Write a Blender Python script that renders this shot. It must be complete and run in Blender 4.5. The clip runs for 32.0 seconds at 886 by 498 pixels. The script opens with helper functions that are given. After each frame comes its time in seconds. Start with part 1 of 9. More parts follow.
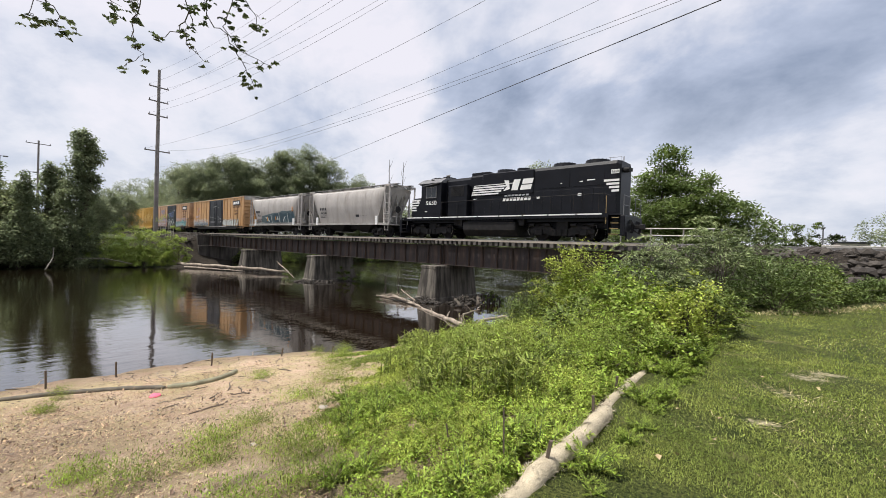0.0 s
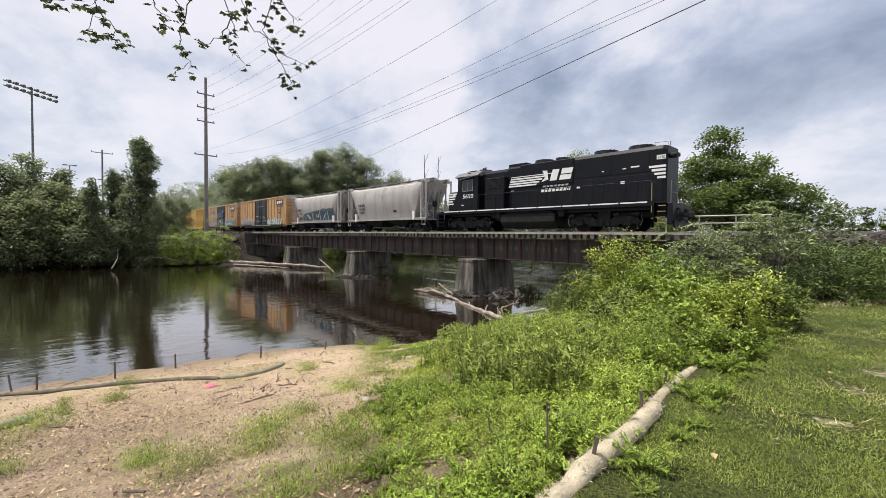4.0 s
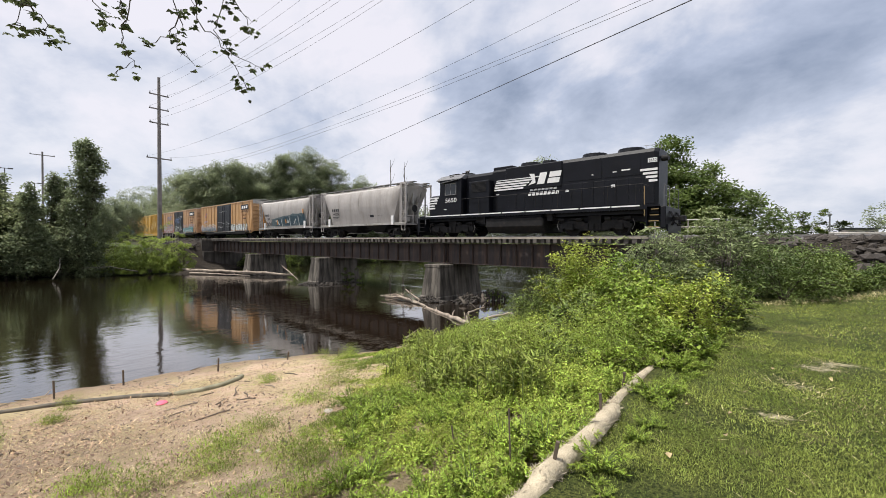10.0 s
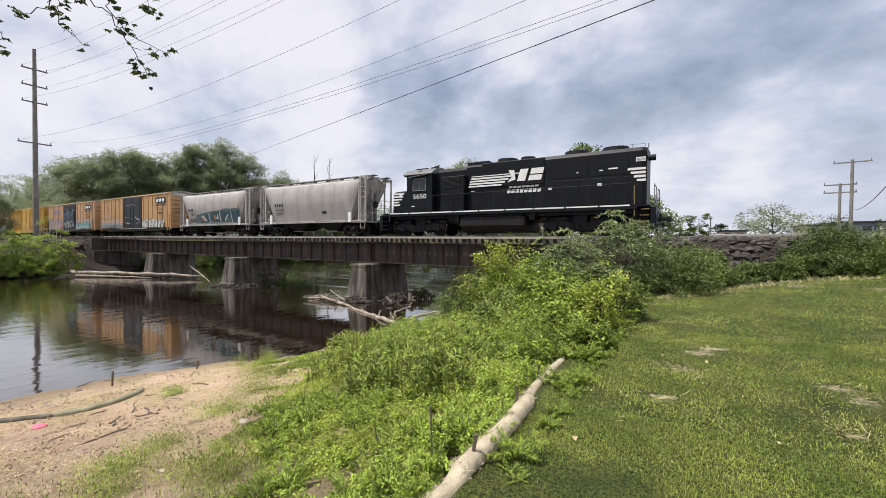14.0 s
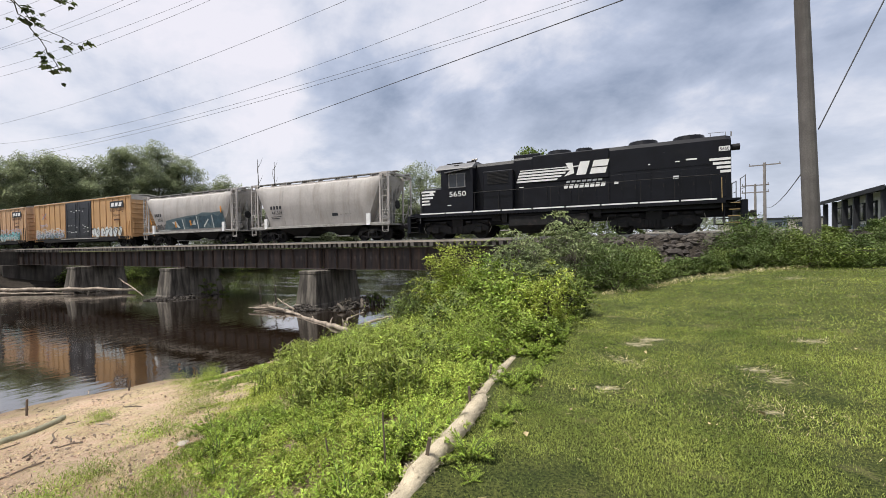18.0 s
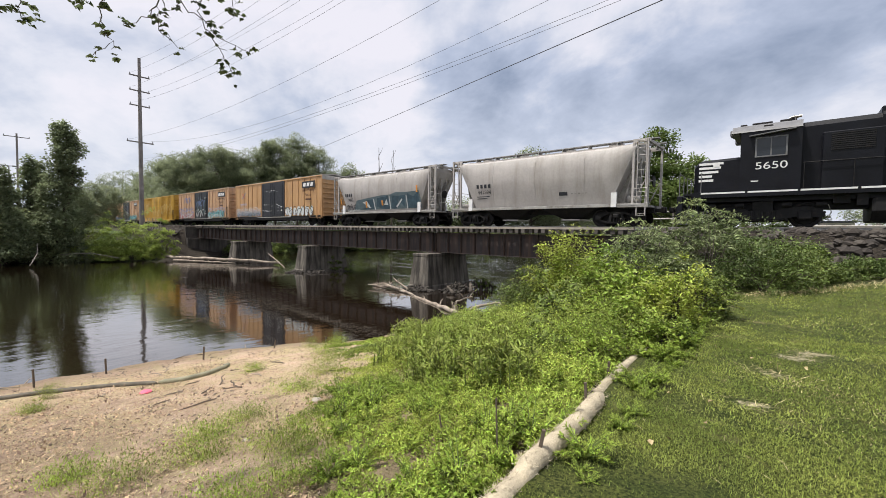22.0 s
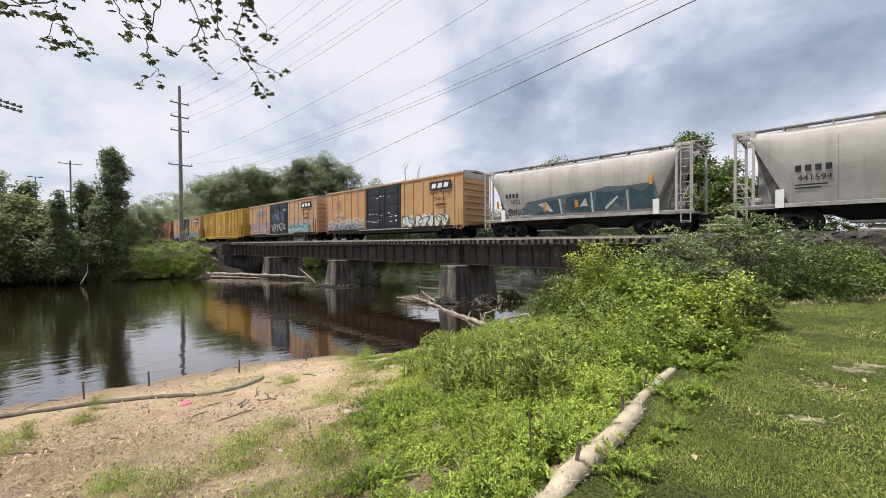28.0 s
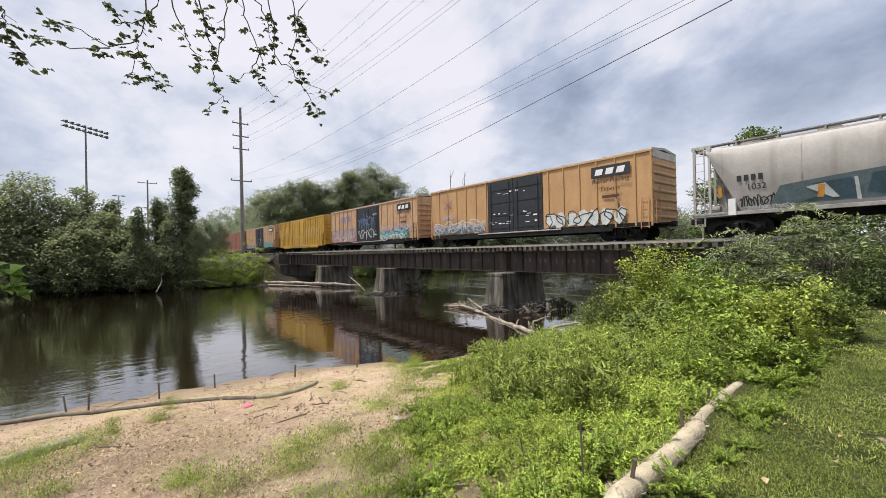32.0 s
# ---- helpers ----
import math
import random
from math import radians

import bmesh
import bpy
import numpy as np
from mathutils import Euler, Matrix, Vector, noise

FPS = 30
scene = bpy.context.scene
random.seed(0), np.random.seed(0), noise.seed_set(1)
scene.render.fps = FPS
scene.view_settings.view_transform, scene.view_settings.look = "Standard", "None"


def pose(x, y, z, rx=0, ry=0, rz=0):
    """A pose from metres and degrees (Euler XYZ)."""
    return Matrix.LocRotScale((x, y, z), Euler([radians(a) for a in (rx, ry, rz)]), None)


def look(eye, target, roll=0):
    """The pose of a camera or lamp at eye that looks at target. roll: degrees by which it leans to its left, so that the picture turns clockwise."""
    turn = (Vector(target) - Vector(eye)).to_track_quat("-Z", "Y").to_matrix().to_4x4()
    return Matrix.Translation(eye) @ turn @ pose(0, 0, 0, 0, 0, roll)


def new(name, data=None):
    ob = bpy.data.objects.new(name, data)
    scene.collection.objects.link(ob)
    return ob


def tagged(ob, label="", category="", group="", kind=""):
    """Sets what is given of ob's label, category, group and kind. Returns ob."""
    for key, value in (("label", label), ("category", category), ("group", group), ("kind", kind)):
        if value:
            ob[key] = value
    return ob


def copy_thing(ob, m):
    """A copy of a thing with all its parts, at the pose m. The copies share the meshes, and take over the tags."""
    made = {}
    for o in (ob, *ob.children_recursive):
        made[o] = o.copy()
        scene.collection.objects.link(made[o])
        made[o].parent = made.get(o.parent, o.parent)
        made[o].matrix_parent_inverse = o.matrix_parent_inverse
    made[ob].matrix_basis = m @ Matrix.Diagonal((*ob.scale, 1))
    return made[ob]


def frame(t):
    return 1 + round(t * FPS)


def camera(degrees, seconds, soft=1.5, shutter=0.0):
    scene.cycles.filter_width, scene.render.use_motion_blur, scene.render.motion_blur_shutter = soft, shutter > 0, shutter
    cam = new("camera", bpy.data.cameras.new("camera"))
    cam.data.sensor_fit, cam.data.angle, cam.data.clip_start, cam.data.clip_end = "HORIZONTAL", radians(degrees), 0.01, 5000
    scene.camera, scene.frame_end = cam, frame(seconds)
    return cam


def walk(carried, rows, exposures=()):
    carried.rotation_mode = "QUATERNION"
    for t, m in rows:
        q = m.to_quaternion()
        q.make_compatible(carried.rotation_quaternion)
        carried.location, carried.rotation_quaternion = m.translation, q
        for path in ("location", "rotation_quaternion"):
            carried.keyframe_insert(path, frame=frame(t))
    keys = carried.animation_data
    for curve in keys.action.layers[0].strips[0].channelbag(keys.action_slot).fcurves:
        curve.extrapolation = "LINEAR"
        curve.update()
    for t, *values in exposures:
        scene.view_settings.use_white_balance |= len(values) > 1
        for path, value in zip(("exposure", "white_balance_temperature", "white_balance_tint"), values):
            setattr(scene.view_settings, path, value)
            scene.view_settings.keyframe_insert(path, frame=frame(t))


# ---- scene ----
import itertools

PATH = [
    (0.0, 0.001, -0.048, 1.584, 40.10, -0.78, 2.00),
    (0.5, 0.003, -0.062, 1.580, 40.25, -0.25, 2.13),
    (1.0, 0.008, -0.072, 1.585, 40.53, -0.03, 1.99),
    (1.5, -0.006, -0.068, 1.576, 40.89, -0.05, 1.86),
    (2.0, -0.006, -0.067, 1.580, 41.15, -0.32, 1.59),
    (2.5, -0.009, -0.065, 1.581, 41.47, -0.61, 1.55),
    (3.0, -0.014, -0.052, 1.574, 42.21, -1.03, 1.34),
    (3.5, -0.020, -0.047, 1.573, 43.67, -1.42, 1.03),
    (4.0, -0.025, -0.039, 1.575, 45.21, -1.77, 0.73),
    (4.5, -0.033, -0.025, 1.580, 47.04, -2.00, 0.40),
    (5.0, -0.041, -0.010, 1.586, 48.21, -2.13, 0.15),
    (5.5, -0.043, -0.002, 1.589, 47.78, -2.19, 0.06),
    (6.0, -0.038, 0.007, 1.588, 46.38, -2.19, 0.10),
    (6.5, -0.035, 0.014, 1.587, 44.72, -2.24, 0.11),
    (7.0, 0.015, -0.000, 1.603, 43.52, -2.27, 0.03),
    (7.5, 0.007, 0.002, 1.608, 42.75, -2.27, 0.06),
    (8.0, -0.013, 0.016, 1.591, 42.27, -2.11, 0.19),
    (8.5, -0.032, 0.022, 1.586, 41.85, -1.99, 0.26),
    (9.0, -0.031, 0.026, 1.584, 41.43, -1.62, 0.32),
    (9.5, -0.019, 0.028, 1.594, 41.03, -1.27, 0.36),
    (10.0, -0.011, 0.020, 1.595, 40.63, -1.01, 0.28),
    (10.5, -0.004, 0.016, 1.590, 40.31, -0.86, 0.38),
    (11.0, -0.011, 0.015, 1.593, 39.83, -0.99, 0.48),
    (11.5, -0.011, 0.030, 1.588, 38.85, -1.07, 0.54),
    (12.0, -0.009, 0.032, 1.590, 37.29, -1.02, 0.73),
    (12.5, 0.014, 0.019, 1.600, 35.22, -0.95, 0.72),
    (13.0, 0.034, 0.005, 1.613, 33.17, -0.85, 0.70),
    (13.5, 0.040, 0.007, 1.612, 31.53, -0.90, 0.54),
    (14.0, 0.045, 0.002, 1.616, 30.46, -1.07, 0.47),
    (14.5, 0.043, -0.000, 1.611, 30.02, -1.21, 0.32),
    (15.0, 0.045, 0.001, 1.614, 29.40, -1.26, 0.12),
    (15.5, 0.049, 0.007, 1.618, 28.89, -1.17, -0.19),
    (16.0, 0.053, 0.013, 1.623, 28.26, -1.00, -0.51),
    (16.5, 0.056, 0.017, 1.624, 27.27, -0.85, -0.74),
    (17.0, 0.057, 0.022, 1.619, 25.97, -0.69, -0.95),
    (17.5, 0.064, 0.032, 1.618, 24.77, -0.60, -1.03),
    (18.0, 0.067, 0.028, 1.610, 23.83, -0.61, -0.95),
    (18.5, 0.078, 0.037, 1.617, 23.65, -0.76, -0.88),
    (19.0, 0.084, 0.044, 1.616, 24.61, -1.06, -0.75),
    (19.5, 0.064, 0.037, 1.628, 26.43, -1.34, -0.63),
    (20.0, 0.049, 0.038, 1.625, 29.35, -1.54, -0.33),
    (20.5, 0.015, 0.027, 1.615, 32.48, -1.80, -0.00),
    (21.0, 0.004, 0.024, 1.612, 35.32, -2.04, 0.35),
    (21.5, -0.011, 0.021, 1.611, 37.44, -2.32, 0.64),
    (22.0, -0.021, 0.016, 1.608, 38.96, -2.54, 0.83),
    (22.5, -0.021, 0.012, 1.608, 40.17, -2.77, 0.86),
    (23.0, -0.020, 0.009, 1.604, 41.05, -2.92, 0.79),
    (23.5, -0.026, -0.018, 1.606, 41.62, -2.98, 0.78),
    (24.0, -0.021, -0.018, 1.604, 41.90, -2.93, 0.64),
    (24.5, -0.019, -0.018, 1.609, 41.92, -2.91, 0.58),
    (25.0, -0.017, -0.016, 1.607, 41.73, -2.79, 0.49),
    (25.5, -0.015, -0.012, 1.602, 41.18, -2.52, 0.40),
    (26.0, -0.012, -0.008, 1.597, 40.73, -2.19, 0.27),
    (26.5, -0.011, -0.006, 1.594, 40.85, -1.85, 0.06),
    (27.0, -0.009, -0.009, 1.595, 41.25, -1.48, -0.22),
    (27.5, -0.011, -0.005, 1.594, 41.97, -1.19, -0.46),
    (28.0, -0.026, 0.001, 1.586, 42.73, -0.80, -0.36),
    (28.5, -0.032, 0.009, 1.590, 43.18, -0.48, -0.35),
    (29.0, -0.030, 0.007, 1.595, 43.23, -0.06, -0.32),
    (29.5, -0.032, 0.002, 1.592, 43.56, 0.34, -0.47),
    (30.0, -0.024, -0.003, 1.599, 44.49, 0.44, -0.87),
    (30.5, -0.041, -0.013, 1.590, 45.94, 0.47, -1.13),
    (31.0, -0.064, -0.004, 1.584, 47.49, 0.36, -1.32),
    (31.5, -0.019, -0.020, 1.593, 48.62, 0.34, -1.29),
    (32.0, -0.000, -0.015, 1.604, 49.20, 0.31, -1.18),
]
TRAIN = [
    (0.0, -15.24),
    (0.5, -15.23),
    (1.0, -15.22),
    (1.5, -15.22),
    (2.0, -15.20),
    (2.5, -15.18),
    (3.0, -15.17),
    (3.5, -15.15),
    (4.0, -15.16),
    (4.5, -15.18),
    (5.0, -15.17),
    (5.5, -15.11),
    (6.0, -15.03),
    (6.5, -14.91),
    (7.0, -14.76),
    (7.5, -14.61),
    (8.0, -14.45),
    (8.5, -14.26),
    (9.0, -14.03),
    (9.5, -13.79),
    (10.0, -13.51),
    (10.5, -13.19),
    (11.0, -12.83),
    (11.5, -12.43),
    (12.0, -12.01),
    (12.5, -11.56),
    (13.0, -11.05),
    (13.5, -10.49),
    (14.0, -9.88),
    (14.5, -9.27),
    (15.0, -8.62),
    (15.5, -7.88),
    (16.0, -7.09),
    (16.5, -6.27),
    (17.0, -5.46),
    (17.5, -4.61),
    (18.0, -3.72),
    (18.5, -2.77),
    (19.0, -1.78),
    (19.5, -0.76),
    (20.0, 0.30),
    (20.5, 1.38),
    (21.0, 2.49),
    (21.5, 3.61),
    (22.0, 4.76),
    (22.5, 5.92),
    (23.0, 7.10),
    (23.5, 8.28),
    (24.0, 9.48),
    (24.5, 10.68),
    (25.0, 11.90),
    (25.5, 13.11),
    (26.0, 14.34),
    (26.5, 15.56),
    (27.0, 16.79),
    (27.5, 18.01),
    (28.0, 19.24),
    (28.5, 20.46),
    (29.0, 21.68),
    (29.5, 22.91),
    (30.0, 24.13),
    (30.5, 25.36),
    (31.0, 26.59),
    (31.5, 27.82),
    (32.0, 29.05),
]
EXPOSURE = 0.1


# ---- camera ----
def eye_rows(rows):
    made = []
    for t, x, y, z, yaw, pitch, roll in rows:
        a, b = radians(yaw), radians(pitch)
        way = Vector((-math.sin(a) * math.cos(b), math.cos(a) * math.cos(b), math.sin(b)))
        made.append((t, look((x, y, z), Vector((x, y, z)) + way, roll)))
    return made


cam = camera(94.62, 32.0, soft=0.75)
walk(cam, eye_rows(PATH), exposures=[(0.0, EXPOSURE), (32.0, EXPOSURE)])

# ---- light ----
SUN_EL, SUN_AZ = radians(68), radians(220)      # azimuth clockwise from +y
world = bpy.data.worlds.new("cloudy_sky")
scene.world = world
world.use_nodes = True


def sky_nodes(nt):
    N, L = nt.nodes, nt.links
    N.clear()
    out = N.new("ShaderNodeOutputWorld")
    bg = N.new("ShaderNodeBackground")
    sky = N.new("ShaderNodeTexSky")
    sky.sky_type, sky.sun_disc = "NISHITA", False
    sky.sun_elevation, sky.sun_rotation = SUN_EL, SUN_AZ
    sky.air_density, sky.dust_density = 1.2, 2.0
    tc = N.new("ShaderNodeTexCoord")
    sep = N.new("ShaderNodeSeparateXYZ")
    L.new(tc.outputs["Generated"], sep.inputs[0])
    # cloud deck: the direction laid on a plane overhead
    up = N.new("ShaderNodeMath"); up.operation = "MAXIMUM"; up.inputs[1].default_value = 0.0
    L.new(sep.outputs["Z"], up.inputs[0])
    add = N.new("ShaderNodeMath"); add.operation = "ADD"; add.inputs[1].default_value = 0.42
    L.new(up.outputs[0], add.inputs[0])
    div = N.new("ShaderNodeVectorMath"); div.operation = "DIVIDE"
    L.new(tc.outputs["Generated"], div.inputs[0])
    comb = N.new("ShaderNodeCombineXYZ")
    for k in range(3):
        L.new(add.outputs[0], comb.inputs[k])
    L.new(comb.outputs[0], div.inputs[1])
    mp = N.new("ShaderNodeMapping")
    mp.inputs["Location"].default_value = (CLOUD[0], CLOUD[1], 0)
    mp.inputs["Rotation"].default_value = (0, 0, radians(35))
    mp.inputs["Scale"].default_value = (1.0, 1.15, 1.0)
    L.new(div.outputs[0], mp.inputs[0])
    big = N.new("ShaderNodeTexNoise")
    big.inputs["Scale"].default_value, big.inputs["Detail"].default_value = 2.3, 6
    big.inputs["Roughness"].default_value, big.inputs["Distortion"].default_value = 0.58, 0.15
    L.new(mp.outputs[0], big.inputs["Vector"])
    ramp = N.new("ShaderNodeValToRGB")
    r = ramp.color_ramp
    r.elements[0].position, r.elements[0].color = 0.32, (0.27, 0.33, 0.46, 1)
    r.elements[1].position, r.elements[1].color = 0.605, (0.88, 0.86, 0.94, 1)
    e = r.elements.new(0.45); e.color = (0.50, 0.56, 0.71, 1)
    e = r.elements.new(0.54); e.color = (0.77, 0.785, 0.88, 1)
    # heavier and thinner masses of cloud with ragged edges
    rag = N.new("ShaderNodeTexNoise"); rag.inputs["Scale"].default_value, rag.inputs["Detail"].default_value = 2.6, 7
    rag.inputs["Roughness"].default_value = 0.62
    L.new(tc.outputs["Generated"], rag.inputs["Vector"])
    cen = N.new("ShaderNodeVectorMath"); cen.operation = "SUBTRACT"; cen.inputs[1].default_value = (0.5, 0.5, 0.5)
    L.new(rag.outputs["Color"], cen.inputs[0])
    wrp = N.new("ShaderNodeVectorMath"); wrp.operation = "MULTIPLY_ADD"; wrp.inputs[1].default_value = (0.34, 0.34, 0.22)
    L.new(cen.outputs[0], wrp.inputs[0]); L.new(tc.outputs["Generated"], wrp.inputs[2])
    nrm = N.new("ShaderNodeVectorMath"); nrm.operation = "NORMALIZE"
    L.new(wrp.outputs[0], nrm.inputs[0])
    calm = N.new("ShaderNodeMath"); calm.operation = "MULTIPLY_ADD"
    calm.inputs[1].default_value, calm.inputs[2].default_value = 0.62, 0.225
    L.new(big.outputs["Fac"], calm.inputs[0])
    total = calm.outputs[0]
    for way, wide, weight in CLOUDS:
        dot = N.new("ShaderNodeVectorMath"); dot.operation = "DOT_PRODUCT"
        dot.inputs[1].default_value = way
        L.new(nrm.outputs[0], dot.inputs[0])
        mass = N.new("ShaderNodeMapRange"); mass.interpolation_type = "SMOOTHSTEP"
        mass.inputs["From Min"].default_value, mass.inputs["From Max"].default_value = math.cos(radians(wide * 1.2)), 1.0
        mass.inputs["To Min"].default_value, mass.inputs["To Max"].default_value = 0.0, weight * 0.62
        L.new(dot.outputs["Value"], mass.inputs["Value"])
        tot = N.new("ShaderNodeMath"); tot.operation = "ADD"
        L.new(total, tot.inputs[0]); L.new(mass.outputs[0], tot.inputs[1])
        total = tot.outputs[0]
    L.new(total, ramp.inputs[0])
    # brighter towards the horizon
    hz = N.new("ShaderNodeMapRange")
    hz.inputs["From Min"].default_value, hz.inputs["From Max"].default_value = 0.0, 0.35
    hz.inputs["To Min"].default_value, hz.inputs["To Max"].default_value = 0.45, 0.0
    L.new(up.outputs[0], hz.inputs["Value"])
    low = N.new("ShaderNodeMix"); low.data_type = "RGBA"
    low.inputs["B"].default_value = (0.84, 0.87, 0.94, 1)
    L.new(hz.outputs[0], low.inputs["Factor"])
    L.new(ramp.outputs[0], low.inputs["A"])
    sk = N.new("ShaderNodeVectorMath"); sk.operation = "SCALE"; sk.inputs["Scale"].default_value = 0.07
    L.new(sky.outputs[0], sk.inputs[0])
    mix = N.new("ShaderNodeMix"); mix.data_type = "RGBA"
    mix.inputs["Factor"].default_value = 0.9
    L.new(sk.outputs[0], mix.inputs["A"])
    L.new(low.outputs["Result"], mix.inputs["B"])
    L.new(mix.outputs["Result"], bg.inputs["Color"])
    bg.inputs["Strength"].default_value = 1.0
    L.new(bg.outputs[0], out.inputs[0])


CLOUD = (3.1, 1.7)
# cloud masses: way from the eye, half width in degrees, heavier (-) or thinner (+)
CLOUDS = (
    ((0.065, 0.941, 0.332), 15, -0.17),
    ((-0.079, 0.941, 0.328), 9, -0.1),
    ((-0.24, 0.921, 0.306), 9, -0.13),
    ((-0.42, 0.862, 0.285), 9, -0.15),
    ((-0.573, 0.768, 0.287), 8, -0.12),
    ((-0.544, 0.708, 0.45), 8, -0.1),
    ((-0.861, 0.432, 0.269), 9, -0.07),
    ((0.216, 0.943, 0.252), 16, -0.15),
    ((-0.969, 0.099, 0.228), 9, -0.06),
    ((-0.195, 0.885, 0.424), 9, 0.1),
    ((0.022, 0.982, 0.186), 13, 0.1),
    ((-0.722, 0.577, 0.382), 10, 0.09),
    ((-0.897, 0.25, 0.364), 11, 0.06),
    ((-0.366, 0.832, 0.418), 6, 0.05),
    ((-0.725, 0.676, 0.133), 9, 0.08),
    ((-0.132, 0.966, 0.224), 7, 0.07),
)
sky_nodes(world.node_tree)
sun = new("sun", bpy.data.lights.new("sun", "SUN"))
sun.data.energy, sun.data.angle, sun.data.color = 5.0, radians(3), (1.0, 0.95, 0.87)
sun.matrix_world = look((0, 0, 50), Vector((0, 0, 50)) - Vector((math.sin(SUN_AZ) * math.cos(SUN_EL), math.cos(SUN_AZ) * math.cos(SUN_EL), math.sin(SUN_EL))))

# ---- materials ----
MATS = {}


def mat(name, base, rough=0.7, metal=0.0, vary=0.25, scale=3.0, fine=40.0, bump=0.15, tint=None, spec=0.5, obj_vary=0.0, stain=None, stain_scale=0.6, stain_at=(0.5, 0.7), island=0.0, trans=0.0, streak=False):
    """Principled surface with coarse and fine variation, optional stains, in object space metres."""
    if name in MATS:
        return MATS[name]
    m = bpy.data.materials.new(name)
    MATS[name] = m
    m.use_nodes = True
    nt = m.node_tree
    N, L = nt.nodes, nt.links
    p = N["Principled BSDF"]
    tc = N.new("ShaderNodeTexCoord")
    n1 = N.new("ShaderNodeTexNoise"); n1.inputs["Scale"].default_value, n1.inputs["Detail"].default_value = scale, 5
    n2 = N.new("ShaderNodeTexNoise"); n2.inputs["Scale"].default_value, n2.inputs["Detail"].default_value = fine, 3
    L.new(tc.outputs["Object"], n1.inputs["Vector"]); L.new(tc.outputs["Object"], n2.inputs["Vector"])
    lo = [c * (1 - vary) for c in base]
    hi = [min(1, c * (1 + vary)) for c in (tint or base)]
    r1 = N.new("ShaderNodeMix"); r1.data_type = "RGBA"
    r1.inputs["A"].default_value, r1.inputs["B"].default_value = (*lo, 1), (*hi, 1)
    mr = N.new("ShaderNodeMapRange"); mr.inputs["From Min"].default_value, mr.inputs["From Max"].default_value = 0.3, 0.7
    L.new(n1.outputs["Fac"], mr.inputs["Value"]); L.new(mr.outputs[0], r1.inputs["Factor"])
    mul = N.new("ShaderNodeMix"); mul.data_type, mul.blend_type = "RGBA", "MULTIPLY"
    mul.inputs["Factor"].default_value = min(1.0, vary * 1.6)
    g = N.new("ShaderNodeMapRange"); g.inputs["From Min"].default_value, g.inputs["From Max"].default_value = 0.3, 0.7
    g.inputs["To Min"].default_value, g.inputs["To Max"].default_value = 0.55, 1.3
    L.new(n2.outputs["Fac"], g.inputs["Value"])
    L.new(r1.outputs["Result"], mul.inputs["A"]); L.new(g.outputs[0], mul.inputs["B"])
    col = mul.outputs["Result"]
    if stain:
        n3 = N.new("ShaderNodeTexNoise"); n3.inputs["Scale"].default_value, n3.inputs["Detail"].default_value = stain_scale, 8
        n3.inputs["Roughness"].default_value = 0.65
        if streak:
            sq = N.new("ShaderNodeMapping"); sq.inputs["Scale"].default_value = (2.2, 2.2, 0.16)
            L.new(tc.outputs["Object"], sq.inputs[0]); L.new(sq.outputs[0], n3.inputs["Vector"])
        else:
            L.new(tc.outputs["Object"], n3.inputs["Vector"])
        s = N.new("ShaderNodeMapRange"); s.inputs["From Min"].default_value, s.inputs["From Max"].default_value = stain_at
        L.new(n3.outputs["Fac"], s.inputs["Value"])
        sm = N.new("ShaderNodeMix"); sm.data_type = "RGBA"; sm.inputs["B"].default_value = (*stain, 1)
        L.new(s.outputs[0], sm.inputs["Factor"]); L.new(col, sm.inputs["A"])
        col = sm.outputs["Result"]
    if obj_vary or island:
        hsv = N.new("ShaderNodeHueSaturation")
        src = N.new("ShaderNodeObjectInfo").outputs["Random"] if obj_vary else N.new("ShaderNodeNewGeometry").outputs["Random Per Island"]
        k = obj_vary or island
        v = N.new("ShaderNodeMapRange"); v.inputs["To Min"].default_value, v.inputs["To Max"].default_value = 1 - k, 1 + k
        h = N.new("ShaderNodeMapRange"); h.inputs["To Min"].default_value, h.inputs["To Max"].default_value = 0.5 - k * 0.025, 0.5 + k * 0.025
        L.new(src, v.inputs["Value"]); L.new(src, h.inputs["Value"])
        L.new(v.outputs[0], hsv.inputs["Value"]); L.new(h.outputs[0], hsv.inputs["Hue"]); L.new(col, hsv.inputs["Color"])
        col = hsv.outputs[0]
    L.new(col, p.inputs["Base Color"])
    rr = N.new("ShaderNodeMapRange"); rr.inputs["To Min"].default_value, rr.inputs["To Max"].default_value = max(0.02, rough - 0.12), min(1, rough + 0.12)
    L.new(n2.outputs["Fac"], rr.inputs["Value"]); L.new(rr.outputs[0], p.inputs["Roughness"])
    p.inputs["Metallic"].default_value = metal
    p.inputs["Specular IOR Level"].default_value = spec
    if trans:
        tr = N.new("ShaderNodeBsdfTranslucent")
        L.new(col, tr.inputs["Color"])
        mx = N.new("ShaderNodeMixShader"); mx.inputs[0].default_value = trans
        L.new(p.outputs[0], mx.inputs[1]); L.new(tr.outputs[0], mx.inputs[2])
        L.new(mx.outputs[0], N["Material Output"].inputs["Surface"])
    if bump:
        b = N.new("ShaderNodeBump"); b.inputs["Strength"].default_value, b.inputs["Distance"].default_value = bump, 0.02
        L.new(n2.outputs["Fac"], b.inputs["Height"]); L.new(b.outputs[0], p.inputs["Normal"])
    return m


